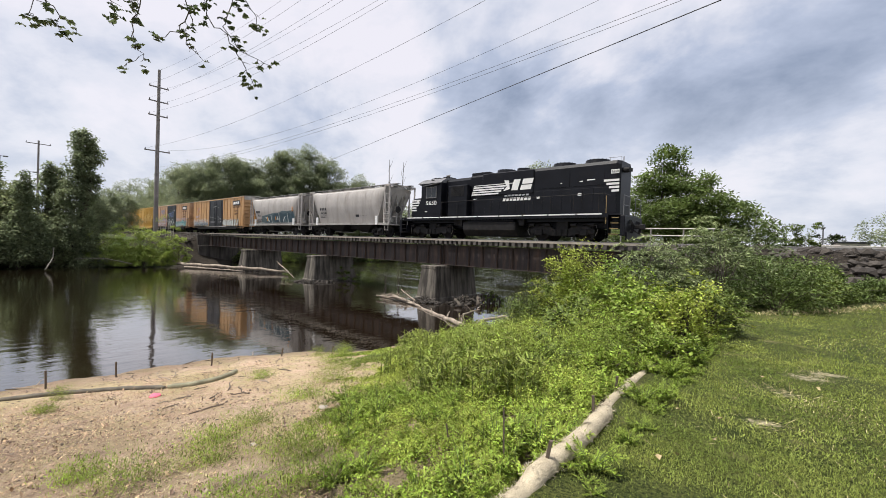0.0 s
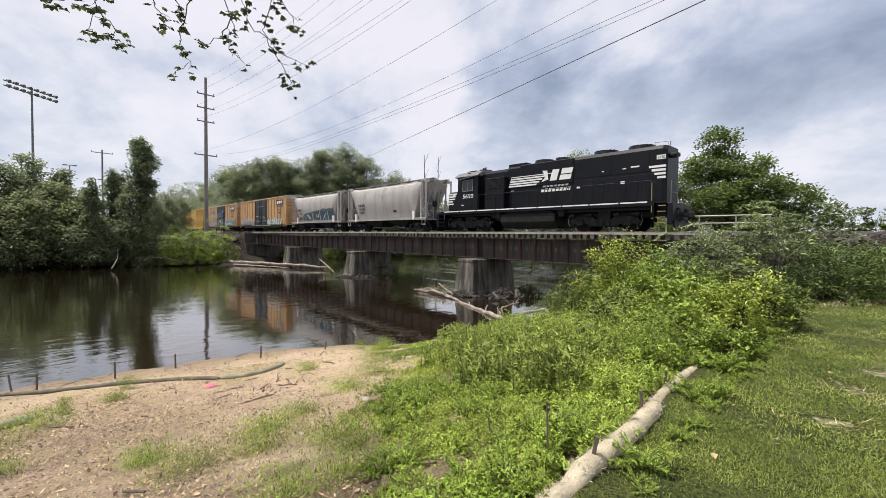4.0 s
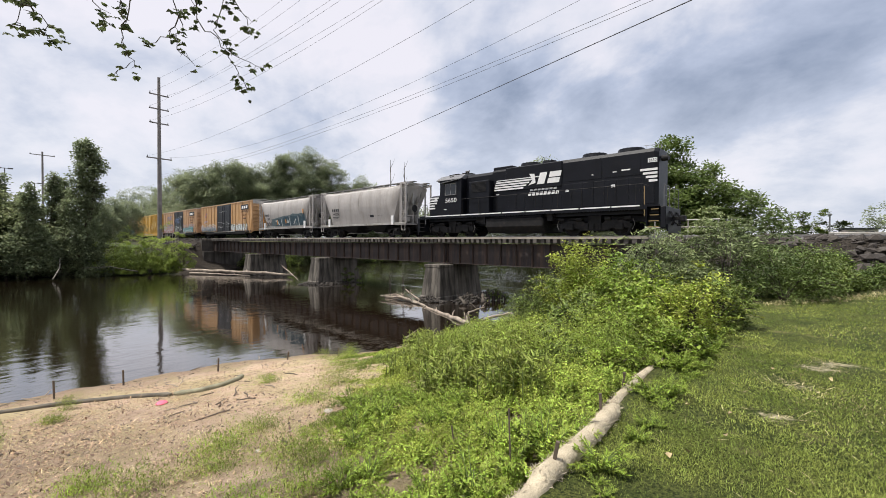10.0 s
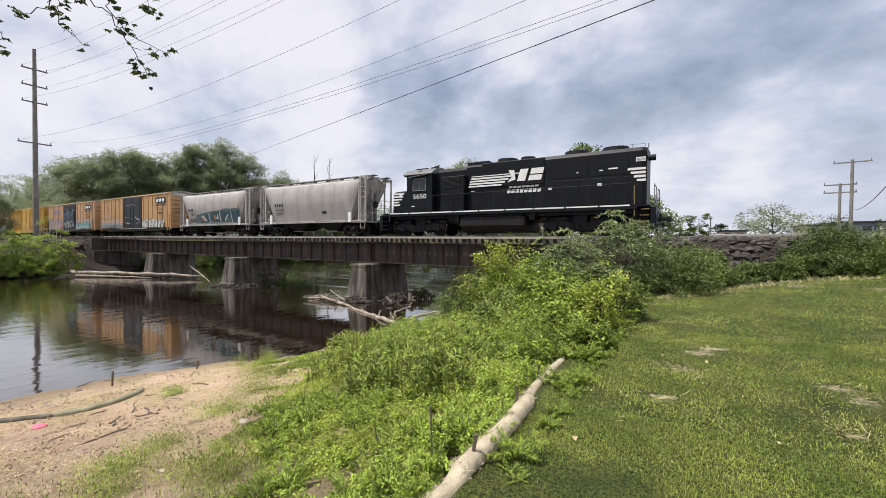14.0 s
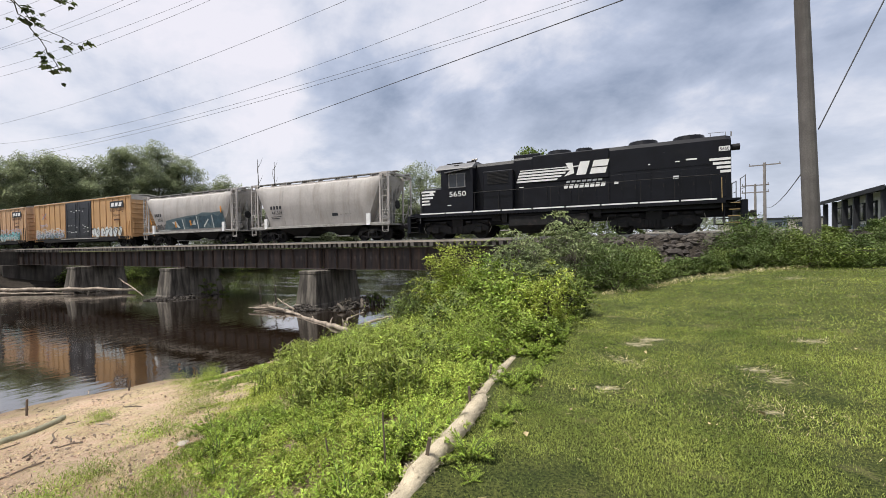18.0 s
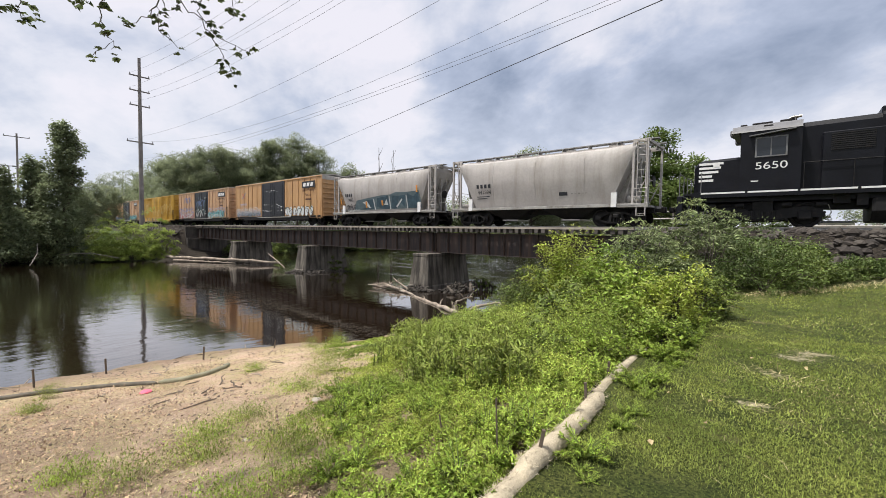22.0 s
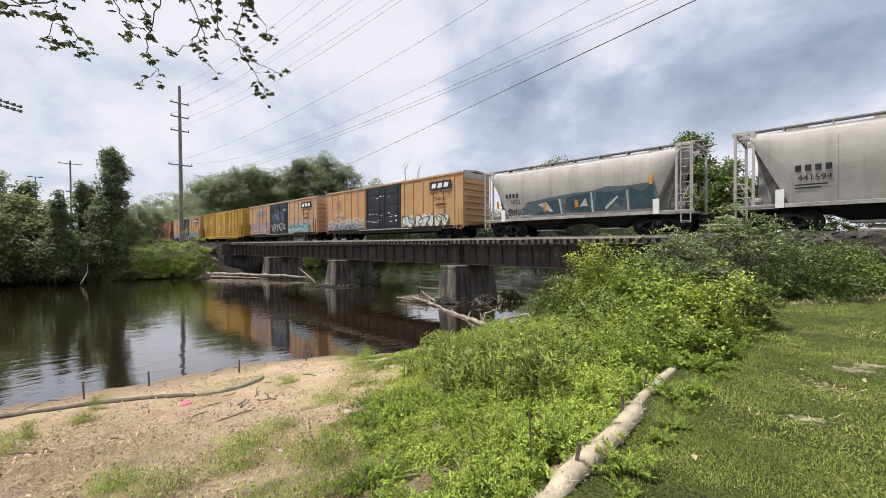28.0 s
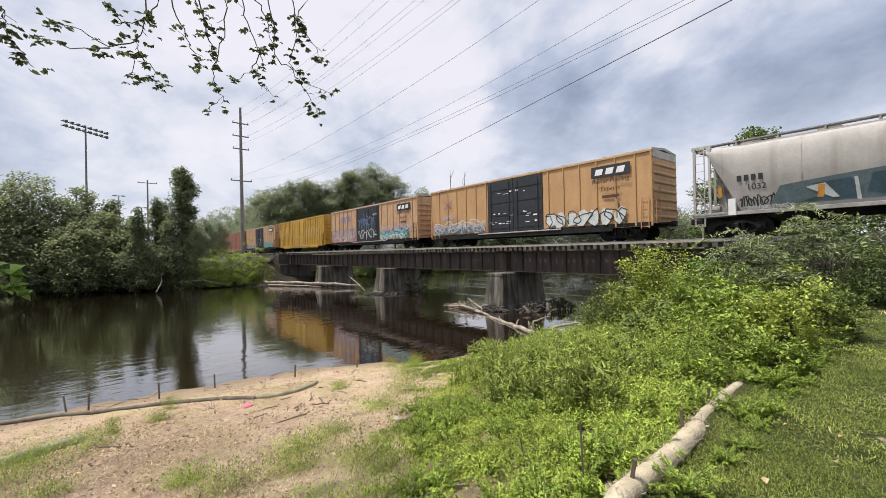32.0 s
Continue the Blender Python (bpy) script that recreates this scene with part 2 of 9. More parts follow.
M_BLACK = mat("loco_black", (0.0055, 0.0062, 0.0095), rough=0.42, vary=0.35, scale=1.2, fine=25, bump=0.02, spec=0.22, stain=(0.014, 0.014, 0.014), stain_scale=1.3, stain_at=(0.55, 0.85))
M_TRUCK = mat("truck_black", (0.012, 0.0115, 0.012), rough=0.7, vary=0.4, spec=0.3, stain=(0.04, 0.031, 0.025), stain_scale=4, stain_at=(0.55, 0.75))
M_WHITE = mat("white_paint", (0.75, 0.75, 0.74), rough=0.5, vary=0.08, bump=0.02)
M_GREYROOF = mat("grey_paint", (0.15, 0.15, 0.155), rough=0.55, vary=0.15)
M_GLASS = mat("dark_glass", (0.02, 0.025, 0.03), rough=0.08, vary=0.1, bump=0.0)
M_STEEL = mat("worn_steel", (0.32, 0.30, 0.28), rough=0.38, metal=0.9, vary=0.2)
M_YELLOWRAIL = mat("yellow_paint", (0.33, 0.235, 0.10), rough=0.5, vary=0.15)
M_HOPPER = mat("hopper_grey", (0.41, 0.385, 0.365), rough=0.55, vary=0.10, scale=0.8, fine=9, bump=0.03, stain=(0.27, 0.245, 0.21), stain_scale=0.9, stain_at=(0.48, 0.82), streak=True)
M_HOPPER_DIRT = mat("hopper_dusty", (0.33, 0.32, 0.30), rough=0.7, vary=0.25, stain=(0.14, 0.12, 0.10), stain_scale=2.0, stain_at=(0.5, 0.7))
M_BOX_ORANGE = mat("boxcar_orange", (0.50, 0.295, 0.135), rough=0.55, vary=0.12, scale=0.7, fine=12, bump=0.03, stain=(0.36, 0.215, 0.11), stain_scale=1.1, stain_at=(0.5, 0.85), streak=True)
M_BOX_YELLOW = mat("boxcar_yellow", (0.53, 0.31, 0.035), rough=0.5, vary=0.12, scale=0.7, fine=12, bump=0.03, stain=(0.27, 0.155, 0.05), stain_scale=1.1, stain_at=(0.46, 0.8), streak=True)
M_BOX_RUST = mat("boxcar_rust", (0.28, 0.11, 0.06), rough=0.6, vary=0.2, stain=(0.16, 0.08, 0.05), stain_scale=1.1, stain_at=(0.5, 0.75))
M_BOX_PEACH = mat("boxcar_faded", (0.52, 0.32, 0.18), rough=0.55, vary=0.15, stain=(0.34, 0.21, 0.13), stain_scale=1.1, stain_at=(0.5, 0.78), streak=True)
M_DOOR_BLACK = mat("door_black", (0.022, 0.024, 0.03), rough=0.5, vary=0.2, stain=(0.07, 0.07, 0.08), stain_scale=2.5, stain_at=(0.6, 0.75))
M_GALV = mat("roof_metal", (0.42, 0.40, 0.36), rough=0.5, metal=0.3, vary=0.2, stain=(0.25, 0.15, 0.09), stain_scale=1.5, stain_at=(0.55, 0.75))
M_GIRDER = mat("rusty_girder", (0.034, 0.027, 0.026), rough=0.8, vary=0.35, scale=0.8, fine=18, stain=(0.085, 0.052, 0.036), stain_scale=1.2, stain_at=(0.45, 0.72), streak=True)
M_TIE = mat("weathered_tie", (0.10, 0.09, 0.08), rough=0.9, vary=0.3, scale=2, fine=35, obj_vary=0.25)
M_CONC_DARK = mat("sooty_concrete", (0.085, 0.075, 0.066), rough=0.9, vary=0.3, scale=1.2, fine=22, bump=0.3, stain=(0.035, 0.03, 0.026), stain_scale=0.9, stain_at=(0.42, 0.66), streak=True)
M_CONC = mat("pier_concrete", (0.165, 0.147, 0.122), rough=0.9, vary=0.25, scale=1.2, fine=22, bump=0.3, stain=(0.035, 0.030, 0.025), stain_scale=1.1, stain_at=(0.40, 0.62), streak=True)
M_BALLAST = mat("ballast", (0.058, 0.049, 0.042), rough=0.95, vary=0.3, scale=4, fine=30, bump=0.6, island=0.35)
M_POLE_DARK = mat("dark_pole_wood", (0.115, 0.105, 0.10), rough=0.9, vary=0.3, scale=1.5, fine=30, bump=0.25, stain=(0.06, 0.052, 0.048), stain_scale=1.0, stain_at=(0.45, 0.7), streak=True)
M_POLE = mat("pole_wood", (0.22, 0.20, 0.19), rough=0.9, vary=0.25, scale=1.5, fine=30, bump=0.2)
M_BARK = mat("bark", (0.085, 0.07, 0.055), rough=0.95, vary=0.35, scale=3, fine=25, bump=0.4)
M_DRIFT = mat("driftwood", (0.36, 0.30, 0.24), rough=0.9, vary=0.25, scale=2, fine=20, bump=0.25, stain=(0.16, 0.13, 0.10), stain_scale=2.6, stain_at=(0.42, 0.66))
M_WIRE = mat("wire_metal", (0.06, 0.06, 0.065), rough=0.6, vary=0.05, bump=0)


# ---- mesh helpers ----
def part(name, bm, material, parent=None, label="", smooth=False):
    me = bpy.data.meshes.new(name)
    bmesh.ops.recalc_face_normals(bm, faces=bm.faces)
    bm.to_mesh(me)
    bm.free()
    for m in (material if isinstance(material, (list, tuple)) else [material]):
        me.materials.append(m)
    if smooth:
        for f in me.polygons:
            f.use_smooth = True
    ob = new(name, me)
    ob.parent = parent
    if label:
        ob["label"] = label
    return ob


def shared(name, me, parent, m=None):
    ob = new(name, me)
    ob.parent = parent
    if m is not None:
        ob.matrix_basis = m
    return ob


def empty(name, at=(0, 0, 0)):
    ob = new(name)
    ob.location = at
    return ob


def box(bm, x0, x1, y0, y1, z0, z1, bevel=0.0, mi=0):
    r = bmesh.ops.create_cube(bm, size=1.0)
    vs = r["verts"]
    for v in vs:
        v.co = Vector((x0 + (v.co.x + 0.5) * (x1 - x0), y0 + (v.co.y + 0.5) * (y1 - y0), z0 + (v.co.z + 0.5) * (z1 - z0)))
    fs = list({f for v in vs for f in v.link_faces})
    for f in fs:
        f.material_index = mi
    if bevel:
        es = list({e for v in vs for e in v.link_edges})
        bmesh.ops.bevel(bm, geom=es, offset=bevel, segments=1, affect="EDGES", profile=0.5)
    return bm


def boxes(*rows, bevel=0.0):
    bm = bmesh.new()
    for r in rows:
        box(bm, *r, bevel=bevel)
    return bm


def rod(bm, a, b, r0, r1=None, n=8):
    a, b = Vector(a), Vector(b)
    r1 = r0 if r1 is None else r1
    d = (b - a)
    if d.length < 1e-6:
        return bm
    q = d.to_track_quat("Z", "Y")
    lo, hi = [], []
    for k in range(n):
        c, s = math.cos(2 * math.pi * k / n), math.sin(2 * math.pi * k / n)
        lo.append(bm.verts.new(a + q @ Vector((c * r0, s * r0, 0))))
        hi.append(bm.verts.new(b + q @ Vector((c * r1, s * r1, 0))))
    for k in range(n):
        bm.faces.new((lo[k], lo[(k + 1) % n], hi[(k + 1) % n], hi[k]))
    bm.faces.new(lo[::-1])
    bm.faces.new(hi)
    return bm


def rods(*rows, n=6):
    bm = bmesh.new()
    for r in rows:
        rod(bm, *r, n=n)
    return bm


def tube(bm, pts, radii, n=7):
    """A bent, tapering tube through points."""
    rings = []
    for i, p in enumerate(pts):
        p = Vector(p)
        d = Vector(pts[min(i + 1, len(pts) - 1)]) - Vector(pts[max(i - 1, 0)])
        q = d.to_track_quat("Z", "Y")
        r = radii[i] if isinstance(radii, (list, tuple)) else radii
        rings.append([bm.verts.new(p + q @ Vector((math.cos(2 * math.pi * k / n) * r, math.sin(2 * math.pi * k / n) * r, 0))) for k in range(n)])
    for a, b in zip(rings, rings[1:]):
        for k in range(n):
            bm.faces.new((a[k], a[(k + 1) % n], b[(k + 1) % n], b[k]))
    bm.faces.new(rings[0][::-1])
    bm.faces.new(rings[-1])
    return bm


def prism(bm, outline, y0, y1, mi=0):
    """A solid from an outline of (x, z), from y0 to y1."""
    a = [bm.verts.new((x, y0, z)) for x, z in outline]
    b = [bm.verts.new((x, y1, z)) for x, z in outline]
    fs = [bm.faces.new(a), bm.faces.new(b[::-1])]
    n = len(a)
    for k in range(n):
        fs.append(bm.faces.new((a[k], b[k], b[(k + 1) % n], a[(k + 1) % n])))
    for f in fs:
        f.material_index = mi
    return bm


def loft(bm, sections, mi=0, caps=True):
    """A skin over sections, each a list of points of equal count."""
    rings = [[bm.verts.new(p) for p in s] for s in sections]
    n = len(rings[0])
    for a, b in zip(rings, rings[1:]):
        for k in range(n):
            bm.faces.new((a[k], a[(k + 1) % n], b[(k + 1) % n], b[k])).material_index = mi
    if caps:
        bm.faces.new(rings[0][::-1]).material_index = mi
        bm.faces.new(rings[-1]).material_index = mi
    return bm


def mesh_from(name, verts, faces, material, smooth=False):
    """A mesh from numpy arrays: verts (n, 3), faces (m, 3 or 4)."""
    me = bpy.data.meshes.new(name)
    k = faces.shape[1]
    me.vertices.add(len(verts))
    me.vertices.foreach_set("co", verts.astype(np.float32).ravel())
    me.loops.add(faces.size)
    me.loops.foreach_set("vertex_index", faces.astype(np.int32).ravel())
    me.polygons.add(len(faces))
    me.polygons.foreach_set("loop_start", np.arange(0, faces.size, k, dtype=np.int32))
    me.polygons.foreach_set("use_smooth", np.full(len(faces), smooth))
    me.update(calc_edges=True)
    me.validate()
    me.materials.append(material)
    return me


# ---- ground and water ----
WATER = -2.5
TRACK_Y, RAIL_Z = 23.33, 1.967         # the track passes (0, TRACK_Y) and runs a little askew
SKEW = 0.029                           # how far the track falls back for each metre to the left
ALONG = Matrix.Translation((0, TRACK_Y, 0)) @ Matrix.Rotation(-math.asin(SKEW), 4, "Z") @ Matrix.Translation((0, -TRACK_Y, 0))
DECK_A, DECK_B = -65.23, -5.39          # ends of the bridge, along the track


def askew(ob):
    """Turn a thing that was built along the x axis onto the line of the track."""
    ob.matrix_basis = ALONG @ ob.matrix_basis
    return ob


def smooth01(u):
    u = np.clip(u, 0, 1)
    return u * u * (3 - 2 * u)


def shore_x(y):
    """The near bank's waterline."""
    return np.interp(y, [-60, -8, -1.7, 0.4, 3.2, 6.1, 8, 9.2, 10.5, 13, 16, 20, 26, 40, 55, 95], [-22, -16.5, -15.4, -15.2, -14.6, -14.2, -13.2, -12.0, -11.5, -11.5, -10.5, -7.5, -6.5, -9, -13, -18])


def far_x(y):
    """The far bank's waterline."""
    return np.interp(y, [-60, -8, -3, 2, 7.5, 12.4, 17, 21, 28, 45, 60, 75, 110], [-82, -73, -67.5, -65.2, -61.5, -60, -59.5, -62.5, -64.5, -64, -62, -60, -62])


def lawn_z(x, y):
    return 0.62 * smooth01((y - 5) / 13.0) * smooth01((x + 2.5) / 8.0) + 0.10 * smooth01((x - 1) / 5)


def ground_z(x, y):
    x, y = np.asarray(x, float), np.asarray(y, float)
    xs, xf = shore_x(y), far_x(y)
    kerb = np.interp(y, [-5, 2, 5, 9, 14, 19], [-1.32, -1.22, -1.38, -1.33, -1.6, -2.5])
    u = (x - xs) / (kerb - xs)
    bank = WATER + (2.44) * np.clip(u, 0, 1) ** 1.12
    near = np.where(u < 1, bank, lawn_z(x, y))
    bed = WATER - 0.14 * np.minimum(np.abs(xs - x), np.abs(x - xf))
    bed = np.maximum(bed, WATER - 1.2)
    v = (xf - x)
    far = WATER + 3.6 * smooth01((v + 0.2) / 6.5) + 0.8 * smooth01((v - 6) / 40.0)
    z = np.where(x > xs, near, np.where(x > xf, bed, far))
    # upstream bank behind the bridge
    up = WATER - 1.3 + 4.4 * smooth01((y - 88 - 0.12 * (x + 30)) / 12.0)
    z = np.where((y > 30), np.maximum(z, up), z)
    # track formation
    form = RAIL_Z - 0.22
    mid = TRACK_Y - SKEW * x
    slope = form - np.maximum(0, np.abs(y - mid) - 2.1) / 1.55
    on_right = smooth01((x - DECK_B - 0.2) / 0.6)
    on_left = smooth01((DECK_A - 0.2 - x) / 0.6)
    k = np.maximum(on_right, on_left)
    z = np.where(k > 0, np.maximum(z, slope * k + (1 - k) * -9), z)
    # fields past the track
    beyond = smooth01((y - 30) / 12.0) * smooth01((x + 4) / 6.0)
    z = np.where(y > TRACK_Y, z + beyond * 1.0, z)
    return z


def graded(a, b, pieces):
    """Coordinates from a to b with the given (stop, step) pieces."""
    out = [a]
    for stop, step in pieces:
        n = max(1, round((stop - out[-1]) / step))
        out += list(np.linspace(out[-1], stop, n + 1)[1:])
    return np.array(out)


# worn spots on the lawn: x, y, radius
BARE = [(0.04, 6.07, 0.16), (1.67, 5.75, 0.20), (-0.12, 4.85, 0.18), (0.45, 7.36, 0.24), (2.6, 7.8, 0.22), (0.24, 7.0, 0.24), (1.54, 6.13, 0.22), (4.33, 14.16, 0.4), (2.83, 15.0, 0.4), (2.9, 4.6, 0.16), (3.4, 6.6, 0.2), (1.3, 4.7, 0.12)]


def build_ground():
    xs = graded(-1500, 1500, [(-400, 150), (-140, 30), (-76, 6), (-54, 0.8), (-17, 2.0), (-9, 0.16), (3, 0.12), (12, 0.4), (40, 2.5), (120, 12), (400, 60), (1500, 200)])
    ys = graded(-800, 2500, [(-200, 100), (-30, 15), (-3, 1.5), (12, 0.14), (30, 0.4), (80, 3), (240, 16), (600, 60), (2500, 300)])
    X, Y = np.meshgrid(xs, ys)
    Z = ground_z(X, Y)
    rng = np.random.default_rng(4)
    bumpy = np.sin(X * 1.7 + np.sin(Y * 1.3) * 2) * np.sin(Y * 1.9 + X * 0.6) * 0.018 + np.sin(X * 5.1 + Y * 3.3) * np.sin(Y * 4.7 - X * 2.2) * 0.008
    Z = Z + np.where((X > -17) & (X < 14) & (Y < 20), bumpy, 0)
    V = np.stack([X, Y, Z], -1).reshape(-1, 3)
    nx, ny = len(xs), len(ys)
    idx = np.arange(nx * ny).reshape(ny, nx)
    F = np.stack([idx[:-1, :-1], idx[:-1, 1:], idx[1:, 1:], idx[1:, :-1]], -1).reshape(-1, 4)
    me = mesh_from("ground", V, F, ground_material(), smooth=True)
    wear = np.zeros(len(V))
    for bx, by, br in BARE:
        d = np.hypot((V[:, 0] - bx) / 1.4, V[:, 1] - by) / br
        wear = np.maximum(wear, 0.85 * np.exp(-d * d * 1.5))
    me.attributes.new("wear", "FLOAT", "POINT").data.foreach_set("value", wear.astype(np.float32))
    ob = new("ground", me)
    tagged(ob, "sandy river bank and mown green lawn, worn in patches", "ground", kind="structure")


def ground_material():
    """Sand by the water, turf on the lawn, shade-darkened ground under the slope's weeds, soil under the trees: chosen
    by place and height.
    """
    m = bpy.data.materials.new("bank_and_lawn")
    m.use_nodes = True
    nt = m.node_tree
    N, L = nt.nodes, nt.links
    p = N["Principled BSDF"]
    p.inputs["Roughness"].default_value = 0.95
    p.inputs["Specular IOR Level"].default_value = 0.2
    geo = N.new("ShaderNodeNewGeometry")
    sep = N.new("ShaderNodeSeparateXYZ")
    L.new(geo.outputs["Position"], sep.inputs[0])

    def noise(scale, detail=5, rough=0.55):
        n = N.new("ShaderNodeTexNoise")
        n.inputs["Scale"].default_value, n.inputs["Detail"].default_value, n.inputs["Roughness"].default_value = scale, detail, rough
        L.new(geo.outputs["Position"], n.inputs["Vector"])
        return n.outputs["Fac"]

    def ranged(src, a, b, c=0.0, d=1.0):
        r = N.new("ShaderNodeMapRange")
        for key, val in zip(("From Min", "From Max", "To Min", "To Max"), (a, b, c, d)):
            r.inputs[key].default_value = val
        L.new(src, r.inputs["Value"])
        return r.outputs[0]

    def mixc(fac, a, b, blend="MIX"):
        k = N.new("ShaderNodeMix"); k.data_type, k.blend_type = "RGBA", blend
        for socket, val in (("Factor", fac), ("A", a), ("B", b)):
            if isinstance(val, (tuple, float)):
                k.inputs[socket].default_value = val
            else:
                L.new(val, k.inputs[socket])
        return k.outputs["Result"]

    def calc(op, a, b):
        k = N.new("ShaderNodeMath"); k.operation = op
        for i, val in enumerate((a, b)):
            if isinstance(val, (int, float)):
                k.inputs[i].default_value = val
            else:
                L.new(val, k.inputs[i])
        return k.outputs[0]

    # turf
    turf = mixc(ranged(noise(2.6, 6, 0.6), 0.36, 0.64), (0.075, 0.105, 0.022, 1), (0.17, 0.19, 0.048, 1))
    turf = mixc(calc("MULTIPLY", ranged(noise(0.5, 4), 0.45, 0.65), 0.5), turf, (0.18, 0.18, 0.05, 1))
    turf = mixc(ranged(noise(48, 4, 0.65), 0.40, 0.62), turf, (0.025, 0.038, 0.010, 1))
    straw = ranged(noise(1.7, 8, 0.68), 0.57, 0.68)
    turf = mixc(calc("MULTIPLY", straw, 0.4), turf, (0.36, 0.30, 0.16, 1))
    # sand and soil
    sand = mixc(ranged(noise(0.8), 0.35, 0.65), (0.57, 0.395, 0.28, 1), (0.73, 0.545, 0.40, 1))
    sand = mixc(ranged(noise(30, 7, 0.8), 0.47, 0.64), sand, (0.33, 0.225, 0.15, 1))
    sand = mixc(ranged(noise(90, 3), 0.58, 0.68), sand, (0.85, 0.74, 0.60, 1))
    straw_bed = ranged(noise(1.1, 9, 0.78), 0.44, 0.58)
    sand = mixc(calc("MULTIPLY", straw_bed, 0.8), sand, mixc(ranged(noise(55, 5, 0.75), 0.38, 0.62), (0.62, 0.53, 0.29, 1), (0.38, 0.31, 0.17, 1)))
    sand = mixc(calc("MULTIPLY", ranged(noise(2.7, 9, 0.78), 0.54, 0.64), 0.75), sand, (0.24, 0.17, 0.12, 1))
    sand = mixc(calc("MULTIPLY", ranged(noise(9, 6, 0.7), 0.60, 0.70), 0.6), sand, (0.18, 0.13, 0.09, 1))
    # trodden darker soil towards the lawn
    near = calc("MULTIPLY", ranged(sep.outputs["X"], -12.0, -8.5), ranged(sep.outputs["Y"], 3.6, 0.9))
    sand = mixc(calc("MULTIPLY", calc("MULTIPLY", near, 0.95), ranged(noise(1.9, 8, 0.75), 0.32, 0.58)), sand, mixc(ranged(noise(40, 5, 0.7), 0.4, 0.65), (0.19, 0.135, 0.095, 1), (0.46, 0.34, 0.245, 1)))
    wet = ranged(sep.outputs["Z"], WATER + 0.03, WATER + 0.34, 1.0, 0.0)
    sand = mixc(calc("MULTIPLY", wet, 0.6), sand, (0.12, 0.085, 0.06, 1))
    # where the weeds' dark ground takes over: by place across the bank, broken up by noise
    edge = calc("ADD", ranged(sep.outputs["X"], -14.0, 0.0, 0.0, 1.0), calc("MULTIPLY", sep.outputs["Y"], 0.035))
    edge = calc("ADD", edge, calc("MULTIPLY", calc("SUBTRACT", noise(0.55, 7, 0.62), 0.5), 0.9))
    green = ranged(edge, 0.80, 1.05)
    # soil and litter, coloured darker so the gaps between weeds look shaded
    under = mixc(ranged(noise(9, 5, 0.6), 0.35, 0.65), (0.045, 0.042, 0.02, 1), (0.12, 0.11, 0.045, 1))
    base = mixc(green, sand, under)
    att = N.new("ShaderNodeAttribute"); att.attribute_name = "wear"
    worn = calc("ADD", att.outputs["Fac"], calc("MULTIPLY", calc("SUBTRACT", noise(13, 7, 0.75), 0.5), 2.4))
    turf = mixc(calc("MULTIPLY", calc("MULTIPLY", ranged(worn, 0.45, 0.95), 0.85), ranged(att.outputs["Fac"], 0.05, 0.3)), turf, (0.60, 0.52, 0.36, 1))
    # lawn past the kerb is always turf
    base = mixc(ranged(sep.outputs["X"], -1.45, -1.25), base, turf)
    # soil on the far bank
    soil = mixc(ranged(noise(0.5), 0.4, 0.6), (0.05, 0.045, 0.03, 1), (0.06, 0.09, 0.025, 1))
    base = mixc(ranged(sep.outputs["X"], -50.0, -54.0), base, soil)
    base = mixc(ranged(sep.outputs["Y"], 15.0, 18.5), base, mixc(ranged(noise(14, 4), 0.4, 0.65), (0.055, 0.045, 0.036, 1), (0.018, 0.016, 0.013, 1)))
    base = mixc(ranged(sep.outputs["Y"], 28.0, 32.0), base, mixc(ranged(noise(0.3), 0.4, 0.6), (0.06, 0.085, 0.03, 1), (0.10, 0.10, 0.05, 1)))
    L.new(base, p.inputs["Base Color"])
    b = N.new("ShaderNodeBump"); b.inputs["Strength"].default_value, b.inputs["Distance"].default_value = 1.0, 0.035
    hgt = calc("ADD", calc("MULTIPLY", noise(30, 6, 0.8), 1.6), calc("MULTIPLY", noise(6, 4, 0.6), 2.0))
    L.new(hgt, b.inputs["Height"]); L.new(b.outputs[0], p.inputs["Normal"])
    return m


